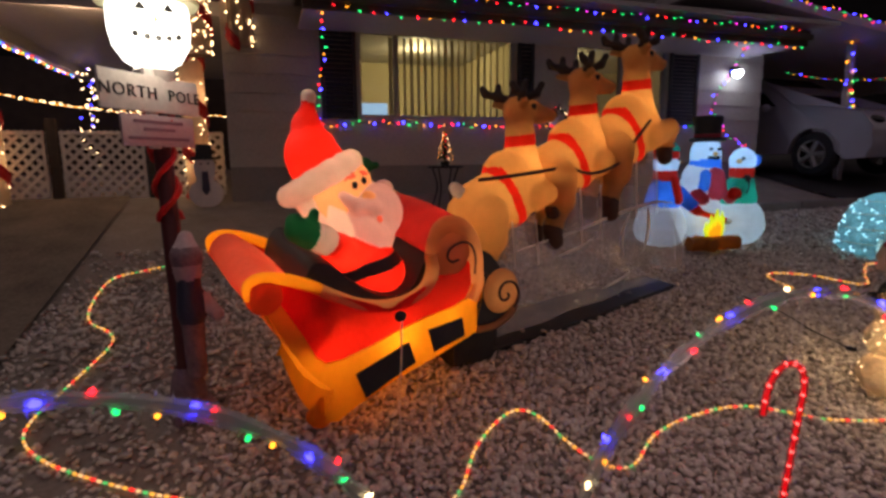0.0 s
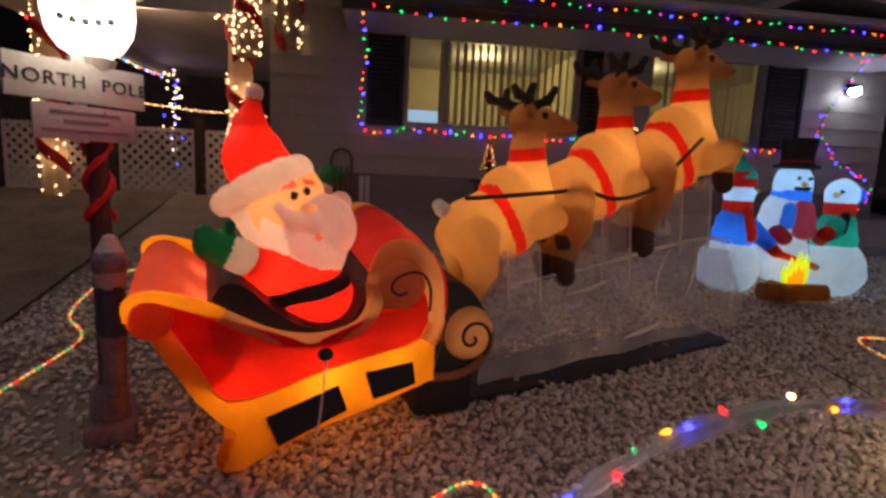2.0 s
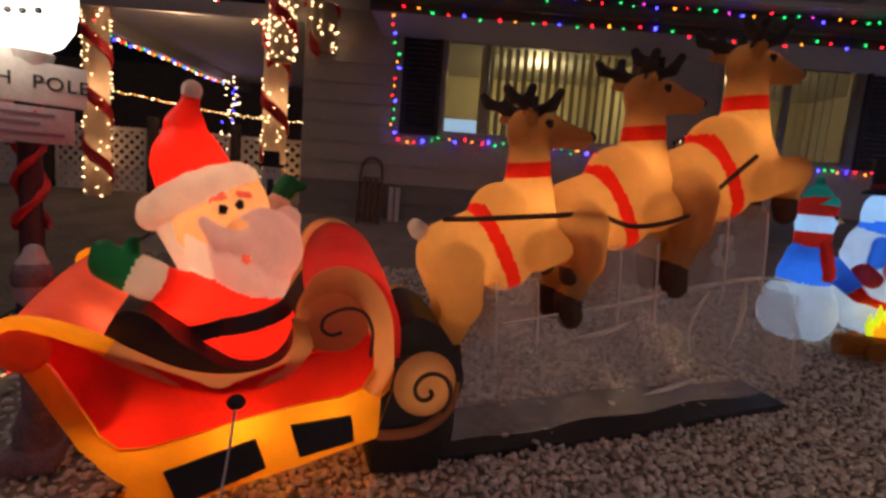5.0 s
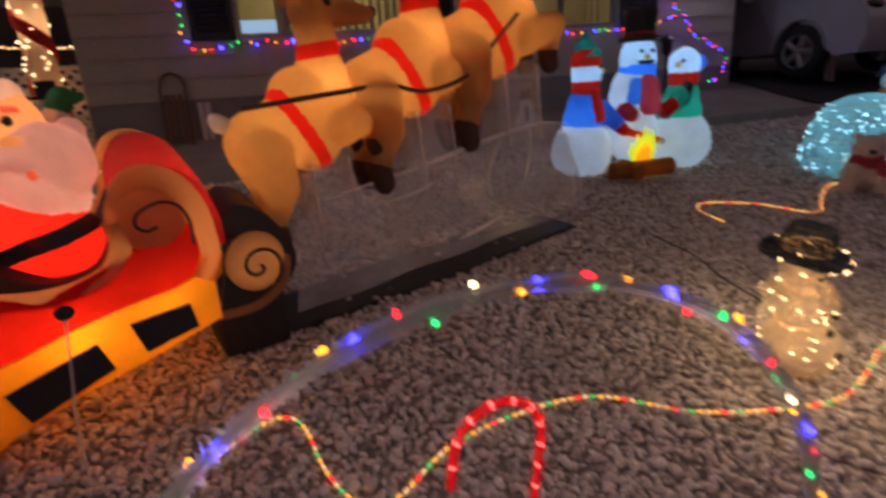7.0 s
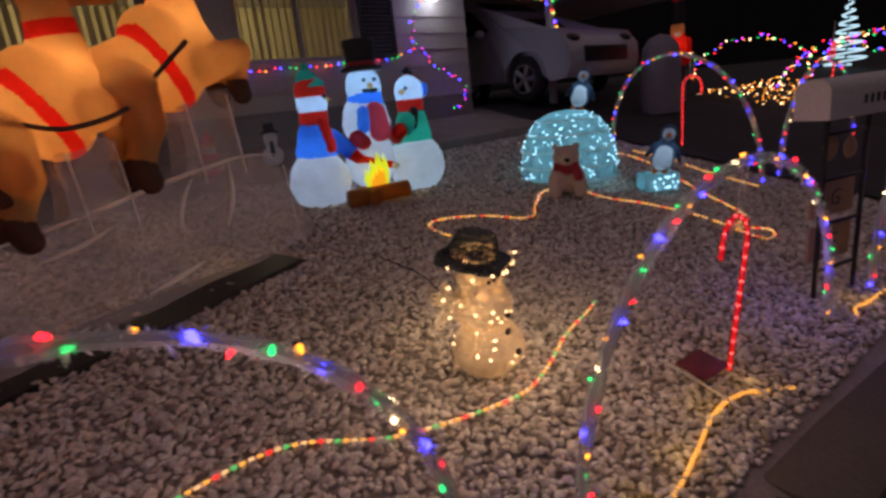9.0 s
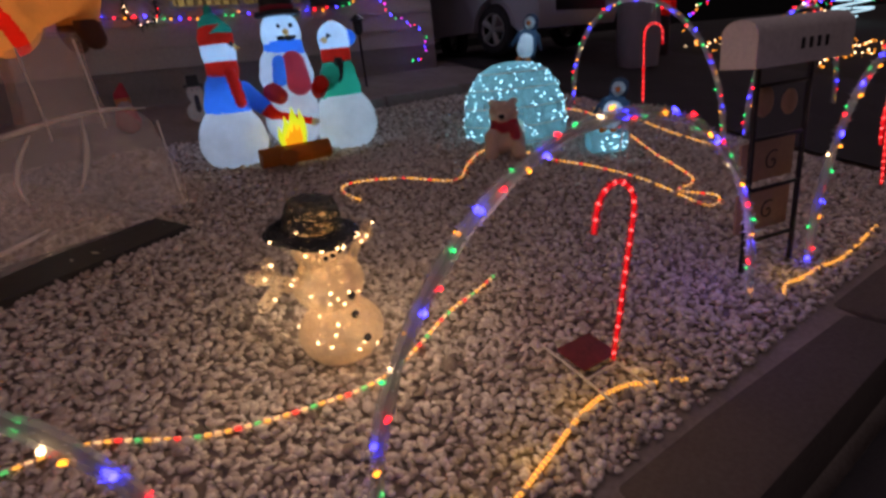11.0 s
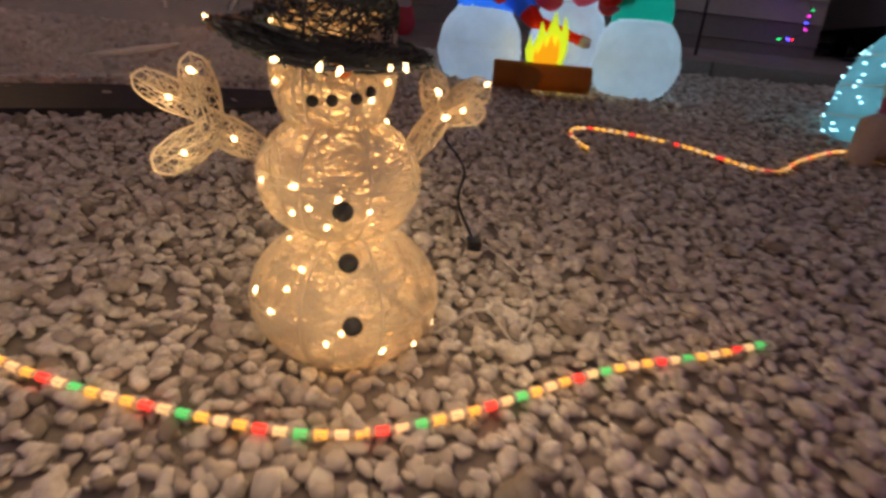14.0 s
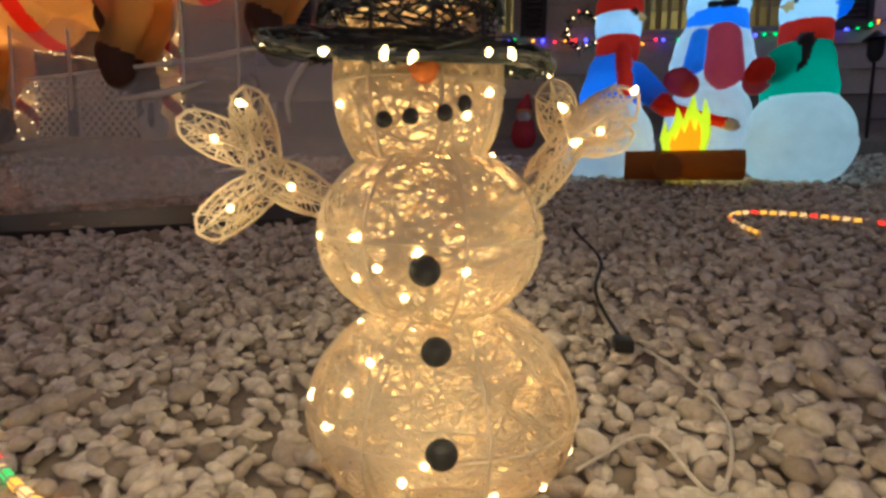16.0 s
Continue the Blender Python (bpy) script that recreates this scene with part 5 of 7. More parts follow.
    for p, w, c in (((-0.43, 0, 0.80), 0.8, (0.30, 0.62, 1)), ((0.05, 0.06, 0.91), 0.95, (0.30, 0.62, 1)), ((0.43, 0, 0.83), 0.85, (0.30, 0.62, 1)), ((-0.46, 0, 0.20), 0.7, (0.62, 0.80, 1)), ((0.43, 0, 0.20), 0.8, (0.62, 0.82, 1)), ((0.04, 0.08, 0.30), 0.7, (0.62, 0.8, 1)), ((-0.45, 0, 0.42), 0.9, (0.5, 0.75, 1)),
                    ((0.04, 0.08, 0.62), 1.0, (0.5, 0.75, 1)), ((0.43, 0, 0.45), 1.0, (0.5, 0.78, 1))):
        lamp("snowman_bulb", root.matrix_world @ Vector(p), w, c, 0.03)
    lamp("fire_bulb", root.matrix_world @ Vector((-0.09, -0.26, 0.22)), 0.7, (1.0, 0.72, 0.1), 0.04)
    return root


snow_trio()


# ---- lamp post with signs ----
def word(text, size, place, rot, material, parent, name, label):
    cu = bpy.data.curves.new(name, "FONT")
    cu.body, cu.size, cu.extrude, cu.align_x, cu.align_y = text, size, 0.002, "CENTER", "CENTER"
    cu.space_character = 1.15
    tmp = bpy.data.objects.new("tmp", cu)
    me = bpy.data.meshes.new_from_object(tmp)
    bpy.data.objects.remove(tmp)
    me.materials.clear()
    me.materials.append(material)
    ob = new(name, me)
    ob.parent = parent
    ob.matrix_local = Matrix.Translation(place) @ rot
    ob["label"] = label
    return ob


def lamp_post():
    root = empty("lamp_post", pose(-0.425, 2.72, ground_z(-0.425, 2.72) - 0.02, -1.5, -0.5, 20), "plastic lamp post with a glowing face lantern and pole signs", "lamp post")
    bm = bmesh.new()
    box(bm, (0, -0.02, 0.04), (0.20, 0.24, 0.08), 0.015)
    lathe(bm, [(0.085, 0.08), (0.08, 0.14), (0.068, 0.20), (0.05, 0.24)], 16)
    part("base", bm, M_POSTBASE, root, "worn purple grey plastic base")
    bm = bmesh.new()
    lathe(bm, [(0.042, 0.08), (0.042, 0.95), (0.038, 1.0), (0.042, 1.52), (0.055, 1.56), (0.03, 1.60)], 16)
    part("pole", bm, M_POST, root, "dark red plastic pole")
    bm = bmesh.new()
    rng = random.Random(5)
    for k in range(2):
        pts = [((0.050) * math.cos(0.5 * i + 3.14 * k), (0.050) * math.sin(0.5 * i + 3.14 * k), 0.95 + 0.026 * i) for i in range(22)]
        tube(bm, pts, 0.014, 6)
    for v in bm.verts:
        v.co += Vector([rng.uniform(-0.006, 0.006) for _ in range(3)])
    part("ribbon", bm, M_TINSEL, root, "red spiral ribbon")
    # small moulded figure against the pole
    fig = [((0.03, -0.10, 0.24), (0.03, -0.10, 0.46), 0.045, 0.05, 0), ((0.03, -0.10, 0.52), (0.03, -0.10, 0.66), 0.065, 0.052, 1), ((0.03, -0.10, 0.72), (0.03, -0.10, 0.75), 0.06, 0.058, 2),
           ((0.03, -0.10, 0.80), (0.035, -0.10, 0.87), 0.062, 0.035, 3), ((0.03, -0.10, 0.78), (0.03, -0.10, 0.785), 0.067, 0.067, 0), ((0.09, -0.12, 0.58), (0.13, -0.15, 0.50), 0.03, 0.03, 2)]
    puffy_part("moulded_figure", fig, 0.012, [M_POSTBASE, M_NAVY, M_PALEPINK, M_PALEPINK], root, "faded moulded plastic figure", 0.02)
    # lantern
    bm = bmesh.new()
    lathe(bm, [(0.02, 1.55), (0.05, 1.555), (0.075, 1.60), (0.085, 1.63), (0.06, 1.65)], 24)
    part("collar", bm, M_WHITE, root, "white lantern collar")
    bm = bmesh.new()
    lathe(bm, [(0.075, 1.65), (0.108, 1.67), (0.145, 1.73), (0.157, 1.80), (0.156, 1.87), (0.150, 1.905), (0.001, 1.91)], 32)
    part("globe", bm, M_LANTERN, root, "bright white glowing globe")
    bm = bmesh.new()
    lathe(bm, [(0.15, 1.895), (0.195, 1.90), (0.20, 1.915), (0.17, 1.94), (0.09, 1.985), (0.03, 2.00), (0.02, 2.03), (0.001, 2.04)], 32)
    part("cap", bm, M_CAP, root, "pale lantern cap")
    for dx, dz in ((-0.055, 1.855), (0.045, 1.855)):
        y = -math.sqrt(0.158 ** 2 - dx ** 2) - 0.004
        bm = bmesh.new()
        slab(bm, [(dx - 0.022, dz - 0.013), (dx + 0.022, dz - 0.013), (dx, dz + 0.022)], y, y + 0.004)
        part("eye", bm, M_NYBLACK, root, "dark triangle eye", smooth=False)
    bm = bmesh.new()
    ball(bm, (-0.005, -0.158, 1.808), (0.010, 0.006, 0.012), 10, 8)
    part("nose", bm, M_PLY, root, "small brown nose")
    for k in range(5):
        dx = -0.078 + 0.039 * k
        z = 1.752 - 0.014 * (1 - ((k - 2) / 2) ** 2)
        rr = 0.155
        bm = bmesh.new()
        ball(bm, (dx, -math.sqrt(rr ** 2 - dx ** 2) - 0.001, z), (0.013, 0.008, 0.013), 10, 8)
        part("mouth_dot", bm, M_NYBLACK, root, "dark mouth dot")
    # signs
    front = Matrix.Rotation(radians(90), 4, "X")
    bm = bmesh.new()
    box(bm, (0.0, -0.062, 1.49), (0.49, 0.014, 0.155), 0.004)
    sign = part("sign_board", bm, M_WHITE, root, "white board lettered NORTH POLE")
    word("NORTH  POLE", 0.070, (0.0, -0.071, 1.49), front, M_NYBLACK, sign, "lettering", "black stencil letters")
    bm = bmesh.new()
    box(bm, (0.02, -0.060, 1.335), (0.37, 0.012, 0.135), 0.004)
    small = part("sign_board", bm, M_PALEPINK, root, "pale pink board with worn lines of writing")
    for z, w in ((1.372, 0.25), (1.34, 0.16), (1.302, 0.31)):
        bm = bmesh.new()
        box(bm, (0.015, -0.067, z), (w, 0.003, 0.013))
        part("writing_bar", bm, M_MAUVE, small, "faded writing")
    bm = bmesh.new()
    box(bm, (0.0, -0.048, 1.43), (0.05, 0.02, 0.34), 0.004)
    part("sign_strut", bm, M_WHITE, root)
    for ob in root.children:
        if ob.name.split(".")[0] in ("collar", "globe", "cap", "eye", "nose", "mouth_dot"):
            ob.matrix_basis = pose(0, 0, -0.10) @ Matrix.Diagonal((1.05, 1.05, 1.05, 1))
        elif ob.name.split(".")[0] in ("sign_board", "sign_strut"):
            ob.matrix_basis = pose(0, 0, 0.012, 0, 0, 34) @ pose(-0.085, 0, 0) @ Matrix.Diagonal((1.06, 1, 1, 1))
    lamp("lantern_light", root.matrix_world @ Vector((0, -0.22, 1.76)), 5.0, (1.0, 0.86, 0.66), 0.12)
    return root


M_POST = surface("dark red plastic", (0.06, 0.012, 0.016), (0.13, 0.03, 0.035), 8.0, 60.0, 0.4, 0.15)
M_POSTBASE = surface("worn mauve plastic", (0.10, 0.06, 0.085), (0.30, 0.20, 0.23), 9.0, 60.0, 0.6, 0.3)
M_NAVY = surface("navy plastic", (0.02, 0.022, 0.05), (0.045, 0.045, 0.09), 8.0, 60.0, 0.5, 0.2)
M_PALEPINK = surface("faded pink paint", (0.42, 0.30, 0.33), (0.58, 0.44, 0.46), 6.0, 60.0, 0.6, 0.2)
M_MAUVE = surface("faded mauve ink", (0.20, 0.10, 0.15), (0.28, 0.16, 0.2), 20.0, 90.0, 0.7, 0.1)
M_LANTERN = glow("lit lantern globe", (1.0, 0.97, 0.88), 3.2)
M_CAP = fabric("pale cap plastic", (0.70, 0.66, 0.46), 0.5)
lamp_post()


# ---- wire snow figure by the kerb ----
def on_skin(c, r, barrel):
    """From a unit direction to a place on a ball, or on a cup-shaped head with a wide top."""
    def place(u):
        if not barrel:
            return Vector((c[0] + u.x * r[0], c[1] + u.y * r[1], c[2] + u.z * r[2]))
        flat = math.hypot(u.x, u.y) or 1e-6
        w = 1 - 0.10 * u.z * u.z if u.z > 0 else math.sqrt(1 - 0.50 * u.z * u.z)
        return Vector((c[0] + u.x / flat * w * r[0], c[1] + u.y / flat * w * r[1], c[2] + u.z * r[2]))
    return place


def threads(bm, place, n, rng, th=0.0011, seg=8, reach=(0.5, 1.3)):
    for _ in range(n):
        a = Vector((rng.gauss(0, 1), rng.gauss(0, 1), rng.gauss(0, 0.8))).normalized()
        if not -0.95 < a.z < 0.95:
            continue
        d = Vector((rng.gauss(0, 1), rng.gauss(0, 1), rng.gauss(0, 0.6)))
        d = (d - a * d.dot(a)).normalized()
        w = rng.uniform(*reach)
        pts = []
        for i in range(seg + 1):
            t = w * (i / seg - 0.5)
            p = a * math.cos(t) + d * math.sin(t)
            p.z = max(-0.96, min(0.96, p.z))
            pts.append(place(p))
        mid = sum(pts, Vector()) / len(pts)
        k = rng.uniform(0.0, 0.07)
        tube(bm, [p.lerp(Vector((mid.x * 0.3, mid.y * 0.3, p.z)), k) for p in pts], th, 3, caps=False)


def fibre_skin(name, colour, gap):
    """Wound thread seen as cloth: crossing streaks of thread with small gaps between them."""
    m, t, p, out = nodes(name)
    best = None
    for k, (sc, turn) in enumerate((((20, 20, 190), 0.25), ((23, 23, 215), -0.45), ((170, 170, 22), 0.2), ((21, 21, 180), 0.9))):
        tc = t.nodes.new("ShaderNodeTexCoord")
        mp = t.nodes.new("ShaderNodeMapping")
        mp.inputs["Location"].default_value = (3.1 * k, 1.7 * k, 0.9 * k)
        mp.inputs["Rotation"].default_value = (turn * 0.6, turn, 0)
        mp.inputs["Scale"].default_value = sc
        t.links.new(tc.outputs["Object"], mp.inputs[0])
        f = noise_tex(t, mp.outputs[0], 1.0, 1.0, 0.5)
        if best is None:
            best = f
        else:
            mx = t.nodes.new("ShaderNodeMath")
            mx.operation = "MAXIMUM"
            t.links.new(best, mx.inputs[0])
            t.links.new(f, mx.inputs[1])
            best = mx.outputs[0]
    c = ramp(t, best, [(0.48, tuple(x * 0.45 for x in colour)), (0.70, colour)])
    hole = ramp(t, best, [(gap - 0.03, (1, 1, 1)), (gap + 0.03, (0.12, 0.12, 0.12))])
    n = bump(t, best, 0.8, 0.006)
    tr = t.nodes.new("ShaderNodeBsdfTranslucent")
    tp = t.nodes.new("ShaderNodeBsdfTransparent")
    mx, m2 = t.nodes.new("ShaderNodeMixShader"), t.nodes.new("ShaderNodeMixShader")
    mx.inputs[0].default_value = 0.62
    p.inputs["Roughness"].default_value = 0.4
    t.links.new(c, p.inputs["Base Color"])
    t.links.new(c, tr.inputs["Color"])
    t.links.new(n, p.inputs["Normal"])
    t.links.new(hole, m2.inputs[0])
    t.links.new(p.outputs[0], mx.inputs[1])
    t.links.new(tr.outputs[0], mx.inputs[2])
    t.links.new(mx.outputs[0], m2.inputs[1])
    t.links.new(tp.outputs[0], m2.inputs[2])
    t.links.new(m2.outputs[0], out.inputs["Surface"])
    return m


def wire_snowman():
    rng = random.Random(21)
    root = empty("wire_snowman", pose(3.225, 1.905, ground_z(3.22, 1.9), 0, 0, 10), "glowing wire snowman wound with clear thread and warm bulbs, black hat", "light-up snowman")
    balls = {"lower_ball": ((0.010, 0, 0.128), (0.162, 0.155, 0.128), M_LINER, 20), "middle_ball": ((-0.008, 0, 0.332), (0.132, 0.130, 0.108), M_LINER_OPEN, 17), "head": ((-0.024, 0, 0.497), (0.097, 0.094, 0.086), M_LINER, 10)}
    spots = []
    for nm, (c, r, skin, lit) in balls.items():
        barrel = nm == "head"
        place = on_skin(c, r, barrel)
        body = None
        for k in range(4):
            a = k * 0.785 + 0.3
            bm = bmesh.new()
            tube(bm, [place(Vector((math.cos(a) * math.cos(q), math.sin(a) * math.cos(q), math.sin(q)))) for q in [6.2832 * i / 36 for i in range(36)]], 0.0024, 5, closed=True)
            if body is None:
                body = part(nm, bm, M_THREAD, root, "white wire ball wound with thread")
            else:
                part("hoop", bm, M_THREAD, body)
        bm = bmesh.new()
        tube(bm, [place(Vector((math.cos(q), math.sin(q), 0))) for q in [6.2832 * i / 36 for i in range(36)]], 0.0024, 5, closed=True)
        part("hoop", bm, M_THREAD, body)
        bm = bmesh.new()
        threads(bm, place, 2200 if not barrel else 1500, rng, 0.00105, seg=6)
        tagged(part("thread", bm, M_THREAD, body, "wound clear thread"), kind="stuff")
        bm = bmesh.new()
        ball(bm, (0, 0, 0), 1.0, 32, 18)
        for v in bm.verts:
            u = v.co.copy()
            v.co = place(u)
            mid = Vector((c[0], c[1], v.co.z))
            v.co = v.co.lerp(mid, 0.045)
        part("liner", bm, skin, body, "dense inner winding")
        for k in range(lit):
            a = Vector((rng.gauss(0, 1), rng.gauss(0, 1), rng.gauss(0, 0.7))).normalized()
            spots.append(place(a))
    # hat: drooping brim and soft crown of dark thread over black wire
    droop = lambda a, rr: 0.565 - 0.014 * ((rr - 0.1) / 0.065) * (1 + 0.5 * math.sin(3 * a + 0.6))
    brim_at = lambda a, rr: Vector((rr * math.cos(a), rr * 0.95 * math.sin(a), droop(a, rr)))
    crown = lambda z: 0.100 * (1 - 0.22 * max(0.0, (z - 0.57) / 0.095) ** 2.5)
    bm = bmesh.new()
    tube(bm, [brim_at(6.2832 * k / 40, 0.165) for k in range(40)], 0.0032, 5, closed=True)
    hat = part("hat", bm, M_HATWIRE, root, "black wire top hat")
    for z in (0.57, 0.62, 0.662):
        bm = bmesh.new()
        hoop(bm, (0, 0, z), (crown(z), crown(z) * 0.95, 1), (0, 0, 1), 0.003)
        part("ring", bm, M_HATWIRE, hat)
    for k in range(10):
        a = 0.628 * k
        bm = bmesh.new()
        tube(bm, [brim_at(a, 0.165), brim_at(a, 0.1)] + [(crown(z) * math.cos(a), crown(z) * 0.95 * math.sin(a), z) for z in (0.60, 0.63, 0.655)] + [(0.03 * math.cos(a), 0.03 * math.sin(a), 0.672)], 0.0024, 5)
        part("spoke", bm, M_HATWIRE, hat)
    bm = bmesh.new()
    for _ in range(620):
        a, b = rng.uniform(0, 6.283), rng.uniform(0.3, 1.3)
        r0, r1 = rng.uniform(0.09, 0.172), rng.uniform(0.09, 0.172)
        dz = Vector((0, 0, rng.uniform(-0.008, 0.008)))
        tube(bm, [brim_at(a, r0) + dz, brim_at(a + b / 2, (r0 + r1) / 2) + dz * 1.6, brim_at(a + b, r1) - dz], 0.0014, 3, caps=False)
    for _ in range(380):
        a, b = rng.uniform(0, 6.283), rng.uniform(0.3, 1.2)
        z0, z1 = rng.uniform(0.57, 0.668), rng.uniform(0.57, 0.668)
        pts = []
        for t in (0, 0.33, 0.66, 1):
            z = z0 + (z1 - z0) * t
            w = crown(z) * rng.uniform(0.97, 1.06)
            pts.append((w * math.cos(a + b * t), w * 0.95 * math.sin(a + b * t), z))
        tube(bm, pts, 0.0014, 3, caps=False)
    for _ in range(90):
        a, b = rng.uniform(0, 6.283), rng.uniform(1.5, 4.5)
        q, w = rng.uniform(0.03, 0.085), rng.uniform(0.03, 0.085)
        tube(bm, [(q * math.cos(a), q * math.sin(a), 0.668), (w * math.cos(a + b), w * math.sin(a + b), 0.670)], 0.0014, 3, caps=False)
    tagged(part("thread", bm, M_HATWIRE, hat, "wound black thread"), kind="stuff")
    bm = bmesh.new()
    lathe(bm, [(0.155, 0.556), (0.097, 0.566), (0.094, 0.62), (0.078, 0.66), (0.001, 0.664)], 24)
    part("liner", bm, M_HATLINER, hat, "black mesh liner")
    hat.matrix_basis = pose(-0.036, -0.004, 0.548, 11, 3, 0) @ pose(0, 0, -0.565)
    for k in range(9):
        a = rng.uniform(0, 6.283)
        spots.append(hat.matrix_basis @ brim_at(a, 0.166))
    # arms with three lobes each
    for sgn, lobes in ((-1, [((-0.13, 0, 0.365), (-0.205, 0, 0.40), 0.026), ((-0.205, 0, 0.40), (-0.225, 0, 0.485), 0.026), ((-0.215, 0, 0.42), (-0.295, 0, 0.455), 0.024), ((-0.20, 0, 0.39), (-0.275, 0, 0.335), 0.026)]),
                       (1, [((0.105, 0, 0.375), (0.152, 0, 0.445), 0.022), ((0.147, 0, 0.44), (0.130, 0, 0.50), 0.024), ((0.157, 0, 0.45), (0.215, 0, 0.49), 0.026), ((0.15, 0, 0.445), (0.212, 0, 0.452), 0.022)])):
        arm = None
        for a, b, r in lobes:
            bm, bt = bmesh.new(), bmesh.new()
            A, B = Vector(a), Vector(b)
            d = (B - A).normalized()
            side = Vector((0, 1, 0))
            o = d.cross(side)
            for e in (o, -o):
                tube(bm, smooth_path([A + e * r * 0.7, A.lerp(B, 0.5) + e * r, B + e * r * 0.75, B + d * r * 0.6], 4), 0.0022, 5)
            for y in (side, -side):
                tube(bm, smooth_path([A + y * r * 0.6, A.lerp(B, 0.5) + y * r * 0.8, B + d * r * 0.5], 4), 0.0018, 5)
            for _ in range(60):
                t0, t1 = rng.uniform(0, 1.05), rng.uniform(0, 1.05)
                p0, p1 = rng.uniform(0, 6.283), rng.uniform(0, 6.283)
                q0 = A.lerp(B, t0) + (o * math.cos(p0) + side * 0.8 * math.sin(p0)) * r * 0.95
                q1 = A.lerp(B, t1) + (o * math.cos(p1) + side * 0.8 * math.sin(p1)) * r * 0.95
                tube(bt if arm is None else bm, [q0, q1], 0.0011, 3, caps=False)
            spots.append((B if rng.random() < 0.45 else A.lerp(B, 0.5)) + Vector((0, -r * 0.9, rng.uniform(-0.01, 0.01))))
            if arm is None:
                arm = part("arm", bm, M_THREAD, root, "white wire arm with open mitten")
                tagged(part("thread", bt, M_THREAD, arm, "wound clear thread"), kind="stuff")
            else:
                tagged(part("mitten_finger", bm, M_THREAD, arm, "white wire mitten lobe wound with thread"), kind="stuff")
                bt.free()
    for p in spots:
        bulb("f", 0.0043, p, root, rng)
    # face and buttons
    for x, z in ((-0.054, 0.453), (-0.027, 0.456), (0.007, 0.461), (0.026, 0.472)):
        bm = bmesh.new()
        ball(bm, (x, -math.sqrt(max(0.0001, 0.092 ** 2 - (x + 0.024) ** 2)) * 0.98, z), 0.0088, 14, 10)
        part("mouth_bead", bm, M_BEAD, root, "black bead")
    bm = bmesh.new()
    tube(bm, [(-0.014, -0.085, 0.502), (-0.016, -0.105, 0.500), (-0.022, -0.125, 0.495)], [0.016, 0.012, 0.005], 10)
    part("nose", bm, M_CARROT, root, "orange nose")
    for x, z, y in ((-0.008, 0.307, -0.132), (0.004, 0.224, -0.118), (0.012, 0.138, -0.158)):
        bm = bmesh.new()
        ball(bm, (x, y, z), (0.0155, 0.011, 0.0155), 16, 12)
        part("button", bm, M_BEAD, root, "black round button")
    for p, w in (((0, 0, 0.12), 2.2), ((0, 0, 0.33), 2.9), ((-0.02, 0, 0.49), 1.7)):
        lamp("snowman_light", root.matrix_world @ Vector(p), w, (1.0, 0.73, 0.42), 0.085)
    # the bulbs on the outside of the shell
    for p, w in (((0.34, -0.14, 0.34), 1.9), ((-0.34, -0.14, 0.34), 1.7), ((0.0, -0.30, 0.20), 0.7), ((0.03, 0.28, 0.3), 1.1)):
        lamp("snowman_light", root.matrix_world @ Vector(p), w, (1.0, 0.68, 0.36), 0.02)
    return root


M_THREAD = fabric("clear plastic thread", (0.94, 0.84, 0.66), 0.38, 0.0)
M_LINER = fibre_skin("dense thread winding", (0.86, 0.67, 0.41), 0.56)
M_LINER_OPEN = fibre_skin("open thread winding", (0.86, 0.67, 0.41), 0.625)
M_HATWIRE = surface("dark hat thread", (0.035, 0.045, 0.042), (0.10, 0.115, 0.105), 20.0, 90.0, 0.25, 0.1)
M_HATLINER = film_material("hat mesh", (0.03, 0.034, 0.032), 0.86, 0.4)
M_BEAD = surface("black plush bead", (0.010, 0.011, 0.012), (0.02, 0.022, 0.024), 30.0, 200.0, 0.55, 0.3)
M_CARROT = surface("orange cloth", (0.65, 0.16, 0.02), (0.85, 0.26, 0.04), 20.0, 120.0, 0.6, 0.2)
wire_snowman()
bm = bmesh.new()
tube(bm, smooth_path([(3.40, 1.95, 0.125), (3.50, 2.02, 0.15), (3.56, 1.93, 0.125), (3.62, 2.10, 0.155), (3.56, 2.25, 0.19), (3.50, 2.32, 0.20)], 8), 0.0028, 6)
tagged(part("power_cord", bm, M_WIRE_W), "thin white power cord on the gravel", "cord")
bm = bmesh.new()
tube(bm, smooth_path([(3.50, 2.32, 0.20), (3.47, 2.55, 0.25), (3.50, 2.8, 0.30), (3.44, 3.1, 0.36)], 8), 0.004, 6)
box(bm, (3.50, 2.30, 0.20), (0.035, 0.05, 0.025), 0.006)
tagged(part("extension_cord", bm, M_BLACK), "black extension cord with plug on the gravel", "cord")

# ---- rope lights on the gravel ----
def on_ground(pts, lift=0.010):
    return [(x, y, ground_z(x, y) + lift) for x, y in pts]


rope_light(on_ground([(-0.70, 4.60), (-0.95, 4.50), (-1.13, 4.38), (-1.16, 4.0), (-1.11, 3.74), (-0.97, 3.58), (-0.92, 3.42), (-1.02, 3.07), (-1.11, 2.76), (-1.05, 2.58), (-0.85, 2.40), (-0.49, 2.18), (0.0, 1.96), (0.40, 1.82), (0.65, 1.86), (0.84, 2.11),
                      (1.08, 2.29), (1.21, 2.25), (1.27, 2.02), (1.35, 1.86), (1.48, 1.82), (1.72, 1.97), (2.07, 2.04), (2.36, 2.02), (2.62, 1.86), (2.80, 1.79), (3.05, 1.735), (3.25, 1.715), (3.45, 1.77), (3.72, 1.89), (3.95, 1.95), (4.10, 2.0)]),
           "yrwgyw", "multicoloured rope light winding along the gravel")
